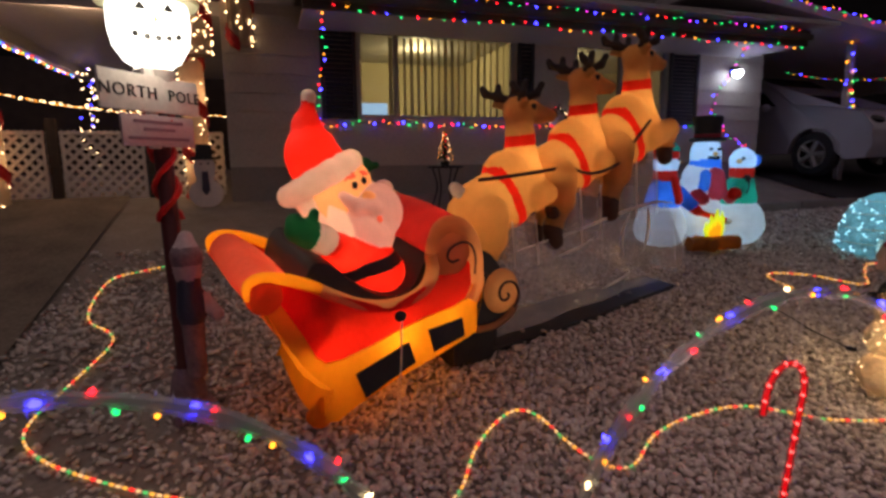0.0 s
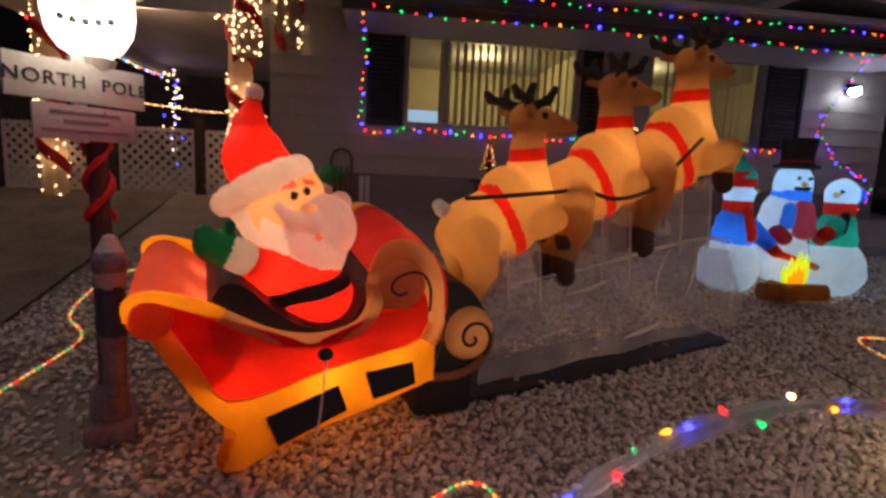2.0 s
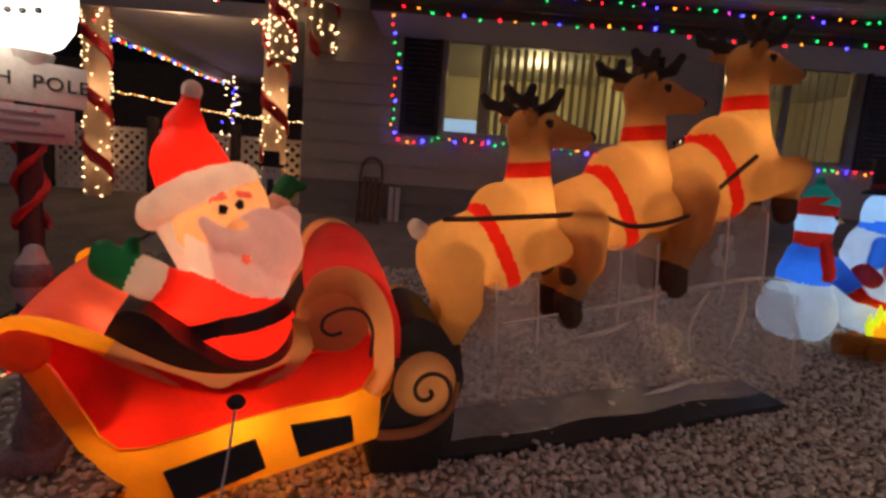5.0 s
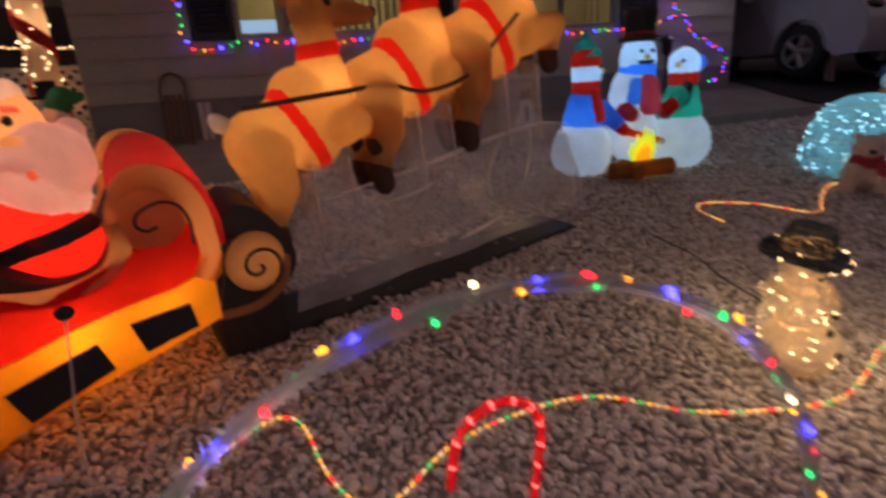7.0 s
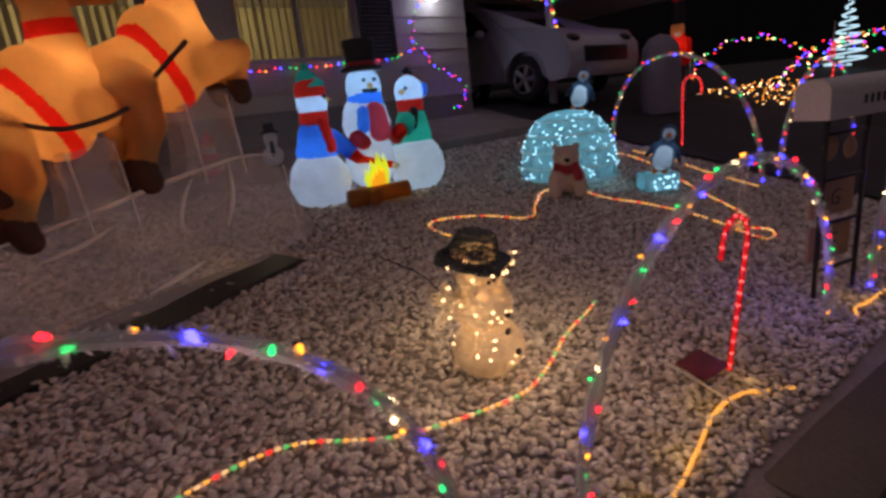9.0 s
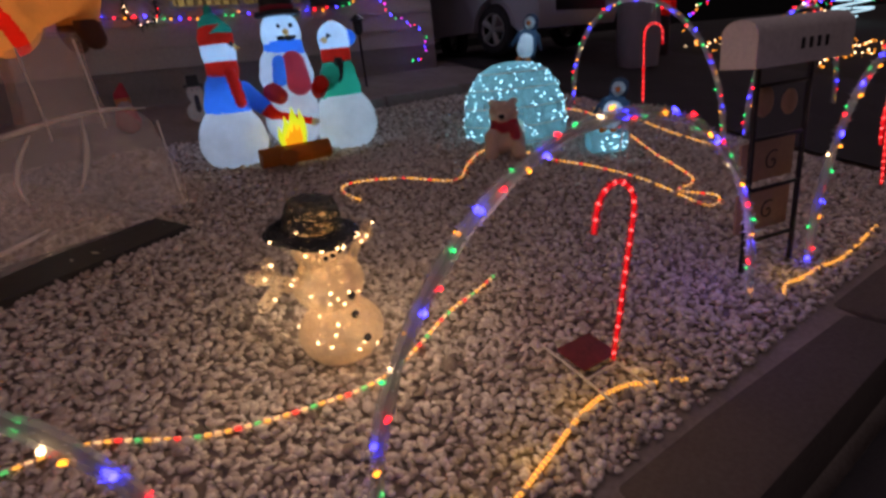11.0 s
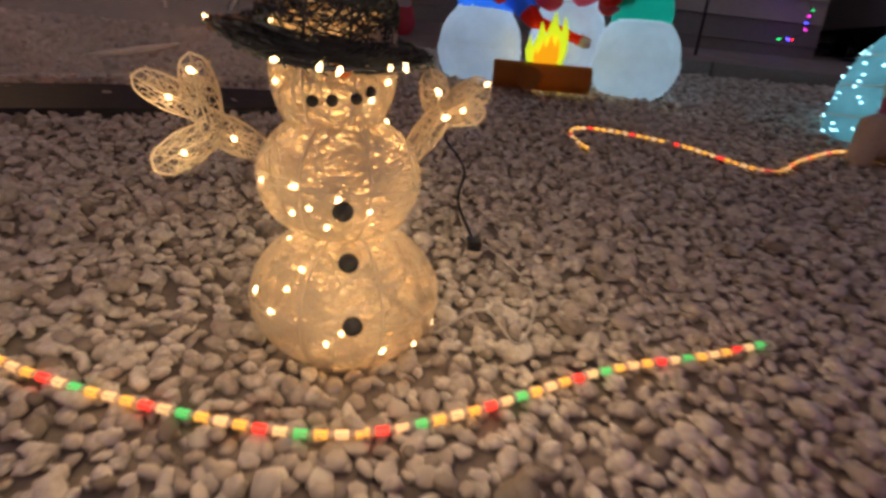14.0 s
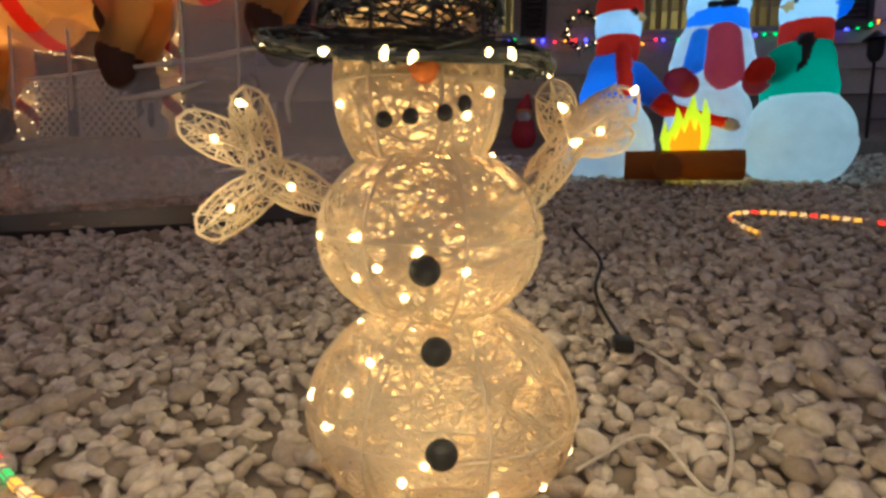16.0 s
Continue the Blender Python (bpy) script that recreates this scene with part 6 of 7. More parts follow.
rope_light(on_ground([(4.02, 3.12), (3.98, 3.28), (4.03, 3.40), (4.20, 3.40), (4.45, 3.28), (4.71, 3.05), (4.95, 3.22), (5.28, 3.40), (5.50, 3.22), (5.56, 2.95), (5.70, 2.68), (5.78, 2.28), (5.72, 1.86), (5.82, 1.80), (5.93, 1.88), (5.80, 2.06), (6.08, 2.12), (6.35, 2.62), (6.66, 3.12), (6.85, 3.62), (6.75, 4.05)]),
           "yywywr", "amber rope light winding up the gravel to the igloo")
rope_light(on_ground([(7.05, 3.75), (7.1, 3.4), (6.95, 2.85), (6.90, 2.35)]), "yyw", "amber rope light along the yard side")
rope_light(on_ground([(3.02, 1.02), (3.18, 1.06), (3.33, 1.08), (3.52, 1.125), (3.72, 1.175), (3.86, 1.19), (4.0, 1.165), (4.09, 1.11), (4.21, 1.05)], 0.0), "yyy", "amber rope light along the kerb", 0.008, 0.020)
rope_light(on_ground([(5.07, 1.09), (5.18, 1.13), (5.31, 1.11), (5.5, 1.10), (5.72, 1.07), (6.3, 1.1)], 0.0), "yyy", "amber rope light along the kerb", 0.008, 0.020)


for x, y in ((3.15, 1.09), (3.45, 1.14), (3.75, 1.21), (4.05, 1.17), (5.25, 1.15)):
    lamp("rope_glow", (x, y, ground_z(x, y) + 0.07), 0.16, (1.0, 0.60, 0.14), 0.06)


# ---- lit arches of clear garland along the kerb ----
def arch(c, a, h, base, along_x, at, seed, label):
    rng = random.Random(seed)
    root = empty("garland_arch", Matrix.Identity(4), label, "garland arch", "lit arches round the yard")
    n = 44
    path = []
    for k in range(n + 1):
        t = math.pi * k / n
        s = c - a * math.cos(t)
        p = (s, at) if along_x else (at, s)
        path.append(Vector((*p, base(s) + h * math.sin(t) ** 0.9)))
    bm = bmesh.new()
    tube(bm, path, [0.014 + 0.012 * rng.random() for _ in path], 8)
    part("garland", bm, M_GARLAND, root, "clear tinsel garland")
    bm = bmesh.new()
    tube(bm, path, 0.005, 6)
    part("hoop", bm, M_WIRE_W, root, "thin arch rod")
    bm = bmesh.new()
    for p in along(path, 0.0016):
        d = Vector((rng.gauss(0, 1), rng.gauss(0, 1), rng.gauss(0, 1))).normalized()
        e = d.orthogonal().normalized() * 0.0012
        q = p + d * rng.uniform(0.018, 0.042)
        m = p.lerp(q, 0.5) + e * 4
        v = [bm.verts.new(x) for x in (p - e, p + e, m + e, q)]
        bm.faces.new(v)
    tagged(part("tinsel", bm, M_TINSELW, root, "clear tinsel strands"), kind="stuff")
    seq = "brgybrgwybrgy"
    for i, p in enumerate(along(path, 0.072)):
        o = Vector((rng.gauss(0, 1), rng.gauss(0, 1), rng.gauss(0, 1))).normalized() * 0.026
        key = seq[i % len(seq)]
        bulb(key, 0.0105 if key == "b" else 0.0076, p + o * (0.5 if key == "b" else 1.0), root, rng)
    return root


M_TINSELW = film_material("tinsel strand", (0.8, 0.85, 0.85), 0.35, 0.2)
gl = lambda y: (lambda s: ground_z(s, y))
gy = lambda x: (lambda s: ground_z(x, s))
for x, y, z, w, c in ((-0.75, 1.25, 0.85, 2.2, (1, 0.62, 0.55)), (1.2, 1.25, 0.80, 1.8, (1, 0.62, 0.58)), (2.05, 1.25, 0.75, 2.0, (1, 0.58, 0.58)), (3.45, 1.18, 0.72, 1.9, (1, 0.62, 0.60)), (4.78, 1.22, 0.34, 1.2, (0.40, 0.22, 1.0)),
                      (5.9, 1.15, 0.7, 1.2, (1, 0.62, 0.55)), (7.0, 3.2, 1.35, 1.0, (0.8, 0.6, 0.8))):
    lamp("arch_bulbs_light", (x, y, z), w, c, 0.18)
ARCH = "arch of clear garland and coloured bulbs along the kerb"
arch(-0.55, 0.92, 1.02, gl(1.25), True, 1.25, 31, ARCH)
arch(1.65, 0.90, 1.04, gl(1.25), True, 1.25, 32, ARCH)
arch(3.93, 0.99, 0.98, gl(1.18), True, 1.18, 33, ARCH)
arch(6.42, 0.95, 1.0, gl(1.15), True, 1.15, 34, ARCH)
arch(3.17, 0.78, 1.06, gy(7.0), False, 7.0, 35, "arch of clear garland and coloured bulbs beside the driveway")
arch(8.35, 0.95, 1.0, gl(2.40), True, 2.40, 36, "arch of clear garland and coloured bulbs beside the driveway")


def hung_cane(x, y, z, hang, facing, label, tilt=0.0):
    """Red lit tube bent to a cane, hung from an arch by two clear lines."""
    root = empty("candy_cane", pose(x, y, z, 0, tilt, facing), label, "candy cane", "red lit canes")
    path = [Vector((0.105, 0, 0.05 * k)) for k in range(12)] + [Vector((0.105 * math.cos(a), 0, 0.56 + 0.105 * math.sin(a))) for a in [math.pi * k / 12 for k in range(13)]] + [Vector((-0.105, 0, 0.53)), Vector((-0.105, 0, 0.49))]
    bm = bmesh.new()
    tube(bm, path, 0.0125, 10)
    part("tube", bm, M_CANETUBE, root, "clear red tube")
    bm = bmesh.new()
    tube(bm, path, 0.0062, 6)
    part("core", bm, M_CANECORE, root, "glowing red core")
    bm = bmesh.new()
    for p in along(path, 0.052):
        ball(bm, p, (0.0068, 0.0068, 0.0085), 8, 6)
    tagged(part("bulb_run", bm, M_CANEBULB, root, "red bulbs"), kind="stuff")
    if hang:
        for dx in (-0.02, 0.02):
            bm = bmesh.new()
            tube(bm, [(dx, 0, 0.66), (dx, 0, 0.66 + hang)], 0.0026, 5)
            part("hanging_line", bm, M_WIRE_W, root, "clear line")
    return root


M_CANEBULB = glow("cane bulb", (1.0, 0.13, 0.11), 6.0)
M_CANECORE = glow("cane core", (0.95, 0.008, 0.014), 0.75)
M_CANETUBE = film_material("red plastic tube", (0.8, 0.03, 0.04), 0.50, 0.2)
hung_cane(1.55, 1.25, 0.075, 0.22, 8, "red lit plastic candy cane hung from a garland arch", 8)
hung_cane(3.895, 1.24, 0.045, 0.22, 0, "red lit plastic candy cane hung from a garland arch", 12)
hung_cane(7.0, 3.05, 0.58, 0.22, 80, "red lit plastic candy cane hung from a garland arch")
hung_cane(6.42, 1.15, 0.10, 0.24, 10, "red lit plastic candy cane hung from a garland arch", -30)
hung_cane(8.5, 2.4, 0.75, 0.20, 10, "red lit plastic candy cane hung from a garland arch")
lamp("cane_glow", (4.0, 1.30, 0.35), 0.10, (1.0, 0.05, 0.05), 0.2)
# fallen red sign by the cane
M_REDBOARD = surface("red board", (0.10, 0.012, 0.012), (0.22, 0.03, 0.03), 8.0, 60.0, 0.5, 0.2)
sg = empty("fallen_sign", pose(3.965, 1.335, ground_z(3.965, 1.335) + 0.034, 11.8, 0, -3), "dark red board sign fallen on its white wire stakes", "yard sign")
bm = bmesh.new()
box(bm, (0.005, 0.01, 0.010), (0.185, 0.145, 0.008), 0.002)
part("board", bm, M_REDBOARD, sg)
for x, y0, y1 in ((-0.105, 0.15, -0.23), (0.062, 0.02, -0.25)):
    bm = bmesh.new()
    tube(bm, [(x, y0, 0.0), (x, (y0 + y1) / 2, 0.002), (x - 0.005, y1, -0.004)], 0.0055, 6)
    part("stake", bm, M_WIRE_W, sg, "white wire stake")
bm = bmesh.new()
tube(bm, [(-0.105, -0.095, 0.004), (0.062, -0.095, 0.004)], 0.0055, 6)
part("crossbar", bm, M_WIRE_W, sg, "white wire stake")


# ---- igloo, bear and birds ----
def igloo():
    rng = random.Random(41)
    root = empty("lit_igloo", pose(5.80, 3.58, ground_z(5.8, 3.58), 0, 0, -52), "domed igloo of white mesh with cool white bulbs", "light-up igloo")
    bm = bmesh.new()
    R, H = 0.43, 0.60
    lathe(bm, [(R * 1.0, -0.02), (R * 1.01, 0.12), (R * 0.97, 0.26), (R * 0.86, 0.40), (R * 0.66, 0.52), (R * 0.38, 0.585), (R * 0.12, H), (0.001, H)], 40)
    # doorway
    dead = [f for f in bm.faces if f.calc_center_median().y < -0.2 and abs(f.calc_center_median().x) < 0.12 and f.calc_center_median().z < 0.28]
    bmesh.ops.delete(bm, geom=dead, context="FACES")
    part("dome", bm, M_ICE, root, "white mesh dome")
    for z, k in ((0.0, 1.0), (0.12, 1.01), (0.26, 0.97), (0.40, 0.86), (0.52, 0.66)):
        bm = bmesh.new()
        hoop(bm, (0, 0, z), (R * k * 1.005, R * k * 1.005, 1), (0, 0, 1), 0.005, 36)
        part("hoop", bm, M_WIRE_W, root, "white wire ring")
    for k in range(170):
        a, t = rng.uniform(0, 6.283), rng.random()
        z = 0.03 + 0.55 * t
        r = R * np.interp(z, [0, 0.12, 0.26, 0.40, 0.52, 0.585], [1.0, 1.01, 0.97, 0.86, 0.66, 0.38])
        bulb("c", 0.0052, (r * 1.01 * math.cos(a), r * 1.01 * math.sin(a), z), root, rng)
    lamp("igloo_light", root.matrix_world @ Vector((0, 0, 0.25)), 4.5, (0.45, 0.85, 1.0), 0.1)
    return root


M_ICE = fabric("igloo mesh", (0.36, 0.62, 0.68), 0.5, 0.9)
igloo()
bear = [((0, 0, 0.12), (0, 0, 0.16), 0.10, 0.09, 0), ((0, -0.05, 0.30), (0, -0.06, 0.31), 0.075, 0.07, 0), ((0, -0.12, 0.285), (0, -0.14, 0.28), 0.035, 0.03, 0), ((-0.055, -0.03, 0.37), (-0.056, -0.03, 0.375), 0.022, 0.02, 0), ((0.055, -0.03, 0.37), (0.056, -0.03, 0.375), 0.022, 0.02, 0),
        ((-0.06, -0.08, 0.16), (-0.07, -0.10, 0.03), 0.04, 0.035, 0), ((0.06, -0.08, 0.16), (0.07, -0.10, 0.03), 0.04, 0.035, 0), ((0, -0.045, 0.228), (0.0, -0.045, 0.234), 0.070, 0.068, 1), ((0.05, -0.10, 0.2), (0.06, -0.12, 0.15), 0.025, 0.02, 1), ((0, -0.165, 0.29), (0, -0.168, 0.29), 0.012, 0.012, 2)]
ob = tagged(puffy_part("bear_figure", bear, 0.012, [surface("tan plush", (0.55, 0.42, 0.33), (0.74, 0.58, 0.47), 8.0, 120.0, 0.9, 0.6), M_PINK, M_NYBLACK]), "small tan bear figure with a red scarf before the igloo", "bear figure")
ob.matrix_world = pose(5.38, 3.25, ground_z(5.38, 3.25) - 0.01, 0, 0, -48) @ Matrix.Diagonal((1.5, 1.35, 1.12, 1))


def bird(x, y, z, k, facing, label):
    pr = [((0, 0, 0.14), (0, 0, 0.26), 0.11, 0.10, 0), ((0, -0.035, 0.14), (0, -0.035, 0.24), 0.095, 0.08, 1), ((0, 0, 0.40), (0, 0, 0.42), 0.085, 0.08, 0), ((0, -0.04, 0.40), (0, -0.042, 0.41), 0.06, 0.058, 1), ((0, -0.10, 0.40), (0, -0.14, 0.39), 0.02, 0.008, 2),
          ((-0.10, 0, 0.28), (-0.16, -0.02, 0.16), 0.03, 0.02, 0), ((0.10, 0, 0.28), (0.16, -0.02, 0.16), 0.03, 0.02, 0), ((-0.05, -0.05, 0.02), (-0.05, -0.10, 0.015), 0.035, 0.025, 2), ((0.05, -0.05, 0.02), (0.05, -0.10, 0.015), 0.035, 0.025, 2)]
    ob = puffy_part("penguin_figure", pr, 0.013, [M_PBLUE, M_SNOW, M_CARROT])
    ob.matrix_world = pose(x, y, z, 0, 14, facing) @ Matrix.Scale(k, 4)
    lamp("penguin_bulb", ob.matrix_world @ Vector((0, 0, 0.24)), 0.35, (0.5, 0.8, 1.0), 0.03)
    return tagged(ob, label, "penguin figure", "penguins by the igloo")


M_PBLUE = fabric("dark blue mesh", (0.05, 0.10, 0.17), 0.4)
bird(5.92, 3.55, ground_z(5.8, 3.58) + 0.585, 0.75, -60, "small blue and white penguin figure standing on the igloo")
bird(6.12, 2.86, ground_z(6.12, 2.86) + 0.14, 0.85, -60, "blue and white penguin figure on an icy block")
rng = random.Random(3)
ib = empty("ice_block", pose(6.10, 2.86, ground_z(6.1, 2.86), 0, 0, -40), "frosted ice block with cool white bulbs", "ice block")
bm = bmesh.new()
box(bm, (0, 0, 0.08), (0.30, 0.26, 0.15), 0.03)
part("block", bm, M_ICE, ib)
for k in range(16):
    bulb("c", 0.0055, (rng.uniform(-0.13, 0.13), -0.135, rng.uniform(0.03, 0.14)), ib, rng)
lamp("ice_light", ib.matrix_world @ Vector((0, 0, 0.08)), 0.5, (0.45, 0.85, 1.0), 0.04)


# ---- mailbox on a black stand ----
def mailbox():
    root = empty("mailbox", pose(5.28, 1.27, ground_z(5.28, 1.27), 0, 0, -14), "white metal mailbox on a black stand with tan panels", "mailbox")
    for x in (-0.17, 0.17):
        bm = bmesh.new()
        box(bm, (x, 0, 0.50), (0.02, 0.02, 1.0), 0.004)
        part("post", bm, M_BLACK, root)
    for z in (0.16, 0.42, 0.66, 0.90):
        bm = bmesh.new()
        box(bm, (0, 0, z), (0.32, 0.016, 0.018), 0.003)
        part("crossbar", bm, M_BLACK, root)
    bm = bmesh.new()
    sec = [(-0.09, 0.0), (0.09, 0.0), (0.09, 0.14)] + [(0.09 * math.cos(a), 0.14 + 0.06 * math.sin(a)) for a in [math.pi * k / 8 for k in range(1, 8)]] + [(-0.09, 0.14)]
    a = [bm.verts.new((-0.30, y, 0.985 + z)) for y, z in sec]
    b = [bm.verts.new((0.30, y, 0.985 + z)) for y, z in sec]
    n = len(sec)
    for i in range(n):
        bm.faces.new((a[i], a[(i + 1) % n], b[(i + 1) % n], b[i]))
    bm.faces.new(a[::-1])
    bm.faces.new(b)
    part("box", bm, M_WHITE, root, "white metal box")
    for k in range(4):
        bm = bmesh.new()
        box(bm, (-0.03 + 0.05 * k, -0.0925, 1.065), (0.018, 0.003, 0.045))
        part("number_bar", bm, M_BLACK, root, "dark number mark")
    for z, h in ((0.29, 0.20), (0.54, 0.19)):
        bm = bmesh.new()
        box(bm, (0.0, 0.05, z), (0.36, 0.014, h), 0.004)
        pan = part("panel", bm, M_PLY, root, "tan plywood panel")
        bm = bmesh.new()
        tube(bm, spiral(0.03, z - 0.01, 0.055, 0.041, 1.3, 1.0, 1, 24), 0.004, 5)
        part("curl", bm, M_DARKWOOD, pan, "dark painted curl")
    for x, z, r in ((-0.05, 0.82, 0.06), (0.12, 0.80, 0.05)):
        bm = bmesh.new()
        ball(bm, (x, 0.05, z), (r, 0.02, r * 1.2), 16, 10)
        part("cut_out", bm, M_PLY, root, "tan plywood cut-out")
    return root


mailbox()


# ---- parked car ----
def car():
    root = empty("parked_car", pose(8.72, 7.55, ground_z(8.7, 6.6) - 0.01, 0, 0, -86), "white compact sport utility car parked on the driveway", "car")
    # side profile in length (front at +x) and height
    prof = [(-2.15, 0.42), (-2.18, 0.75), (-2.05, 1.05), (-1.85, 1.45), (-1.55, 1.62), (-0.6, 1.68), (0.15, 1.62), (0.55, 1.42), (1.0, 1.10), (1.55, 1.03), (2.0, 0.92), (2.16, 0.72), (2.18, 0.45), (2.1, 0.28), (1.85, 0.26)]
    for cx in (1.36, -1.34):
        prof += [(cx + 0.39 * math.cos(a), 0.34 + 0.39 * math.sin(a)) for a in [math.pi * k / 10 for k in range(11)]]
    prof += [(-2.1, 0.28)]
    bm = bmesh.new()
    lay = []
    for y, k in ((-0.88, 0.0), (-0.90, 0.02), (0.90, 0.02), (0.88, 0.0)):
        lay.append([bm.verts.new((x * (0.985 + k), y * (1.0 if z < 1.05 else 1.0 - 0.22 * (z - 1.05) / 0.6), z)) for x, z in prof])
    n = len(prof)
    for A, B in zip(lay, lay[1:]):
        for i in range(n):
            bm.faces.new((A[i], A[(i + 1) % n], B[(i + 1) % n], B[i]))
    bm.faces.new(lay[0][::-1])
    bm.faces.new(lay[-1])
    bmesh.ops.triangulate(bm, faces=[f for f in bm.faces if len(f.verts) > 4])
    bmesh.ops.recalc_face_normals(bm, faces=bm.faces)
    part("body", bm, M_CARPAINT, root, "white painted body")
    for s in (-1, 1):
        for win in ([(0.42, 1.10), (0.72, 1.10), (0.28, 1.45), (0.05, 1.54), (-0.1, 1.54), (-0.1, 1.10)], [(-0.2, 1.10), (-0.2, 1.55), (-0.9, 1.57), (-1.1, 1.10)], [(-1.2, 1.12), (-1.0, 1.56), (-1.45, 1.5), (-1.7, 1.14)]):
            bm = bmesh.new()
            vs = [bm.verts.new((x, s * (0.912 - 0.22 * 0.9 * max(0, z - 1.05) / 0.6), z)) for x, z in win]
            bm.faces.new(vs if s < 0 else vs[::-1])
            bmesh.ops.solidify(bm, geom=bm.faces[:], thickness=0.006)
            part("side_window", bm, M_CARGLASS, root, "dark window glass", smooth=False)
        for cx in (1.36, -1.34):
            bm = bmesh.new()
            lathe(bm, [(0.20, -0.10), (0.30, -0.10), (0.335, -0.06), (0.335, 0.06), (0.30, 0.10), (0.20, 0.10)], 28)
            bmesh.ops.rotate(bm, verts=bm.verts, matrix=Matrix.Rotation(radians(90), 3, "X"))
            bmesh.ops.translate(bm, verts=bm.verts, vec=(cx, s * 0.80, 0.335))
            w = part("wheel", bm, M_TYRE, root, "black tyre")
            bm = bmesh.new()
            for k in range(5):
                a = 1.2566 * k
                tube(bm, [(cx, s * 0.89, 0.335), (cx + 0.2 * math.cos(a), s * 0.885, 0.335 + 0.2 * math.sin(a))], [0.03, 0.045], 6)
            hoop(bm, (cx, s * 0.885, 0.335), (0.205, 1, 0.205), (0, 1, 0), 0.018, 28)
            part("rim", bm, M_ALU, w, "grey spoked rim")
        bm = bmesh.new()
        ball(bm, (2.03, s * 0.68, 0.80), (0.14, 0.18, 0.07), 14, 8)
        part("headlight", bm, M_CARGLASS, root, "clear headlight")
        bm = bmesh.new()
        ball(bm, (0.62, s * 1.0, 1.08), (0.06, 0.09, 0.06), 12, 8)
        part("mirror", bm, M_CARPAINT, root)
    bm = bmesh.new()
    vs = [bm.verts.new(p) for p in ((1.0, -0.72, 1.125), (1.0, 0.72, 1.125), (0.20, 0.62, 1.63), (0.20, -0.62, 1.63))]
    bm.faces.new(vs)
    bmesh.ops.solidify(bm, geom=bm.faces[:], thickness=0.01)
    part("windscreen", bm, M_CARGLASS, root, "dark windscreen")
    bm = bmesh.new()
    box(bm, (2.19, 0, 0.58), (0.04, 1.1, 0.22), 0.02)
    part("grille", bm, M_BLACK, root, "black grille")
    return root


M_CARPAINT = surface("white car paint", (0.44, 0.43, 0.47), (0.52, 0.51, 0.55), 1.0, 200.0, 0.25, 0.02, 0.0, 0.6)
M_CARGLASS = surface("dark car glass", (0.010, 0.010, 0.012), (0.016, 0.016, 0.018), 2.0, 60.0, 0.06, 0.0)
M_TYRE = surface("tyre rubber", (0.012, 0.012, 0.012), (0.025, 0.025, 0.025), 8.0, 80.0, 0.8, 0.3)
car()

# ---- by the house wall ----
def small_table():
    root = empty("plant_stand", pose(1.90, 5.75, ground_z(1.9, 5.75)), "small black metal table by the house wall", "table")
    g = 1.345 - ground_z(1.9, 5.75)
    bm = bmesh.new()
    lathe(bm, [(0.001, g), (0.20, g), (0.205, g - 0.012), (0.20, g - 0.022), (0.001, g - 0.022)], 24)
    part("tabletop", bm, M_BLACK, root)
    for k in range(4):
        a = 0.785 + 1.571 * k
        bm = bmesh.new()
        tube(bm, smooth_path([(0.16 * math.cos(a), 0.16 * math.sin(a), g - 0.02), (0.10 * math.cos(a), 0.10 * math.sin(a), g * 0.5), (0.17 * math.cos(a), 0.17 * math.sin(a), 0)], 5), 0.009, 6)
        part("leg", bm, M_BLACK, root)


small_table()


def mini_tree():
    rng = random.Random(51)
    root = empty("tabletop_tree", pose(1.90, 5.75, 1.346), "tiny lit tabletop tree with warm and coloured bulbs", "tabletop tree")
    bm = bmesh.new()
    lathe(bm, [(0.05, 0.0), (0.055, 0.05), (0.015, 0.05), (0.012, 0.34)], 12)
    part("pot", bm, M_BLACK, root)
    bm = bmesh.new()
    for k in range(240):
        z = rng.uniform(0.07, 0.37)
        r = 0.10 * (1.06 - z / 0.39)
        a = rng.uniform(0, 6.283)
        tube(bm, [(0, 0, z + 0.02), (r * math.cos(a), r * math.sin(a), z)], [0.004, 0.001], 3, caps=False)
    tagged(part("needles", bm, surface("green needles", (0.015, 0.04, 0.015), (0.03, 0.075, 0.03), 20, 90, 0.8, 0.3), root), kind="stuff")
    for k in range(34):
        z = 0.07 + 0.30 * k / 34
        r = 0.105 * (1.06 - z / 0.39)
        bulb("yywr"[k % 4], 0.0045, (r * math.cos(2.4 * k), r * math.sin(2.4 * k), z), root, rng)


mini_tree()


def sled():
    root = empty("wooden_sled", pose(0.38, 6.14, 0.93, -14, 0, 0), "old wooden runner sled leaning on the siding", "sled")
    for x in (-0.11, 0.11):
        bm = bmesh.new()
        tube(bm, smooth_path([(x, 0, 0.0), (x, 0, 0.3), (x, 0, 0.55), (x * 0.7, 0, 0.66), (0, 0, 0.70)], 5), 0.014, 6)
        part("runner", bm, M_SLEDWOOD, root)
    for k in range(3):
        bm = bmesh.new()
        box(bm, (-0.06 + 0.06 * k, -0.02, 0.26), (0.045, 0.014, 0.46), 0.004)
        part("slat", bm, M_SLEDWOOD, root)
    for z in (0.08, 0.42):
        bm = bmesh.new()
        box(bm, (0, -0.006, z), (0.25, 0.016, 0.03), 0.004)
        part("cross_slat", bm, M_SLEDWOOD, root)


M_SLEDWOOD = surface("red brown sled wood", (0.11, 0.045, 0.025), (0.20, 0.09, 0.05), 6.0, 70.0, 0.6, 0.3)
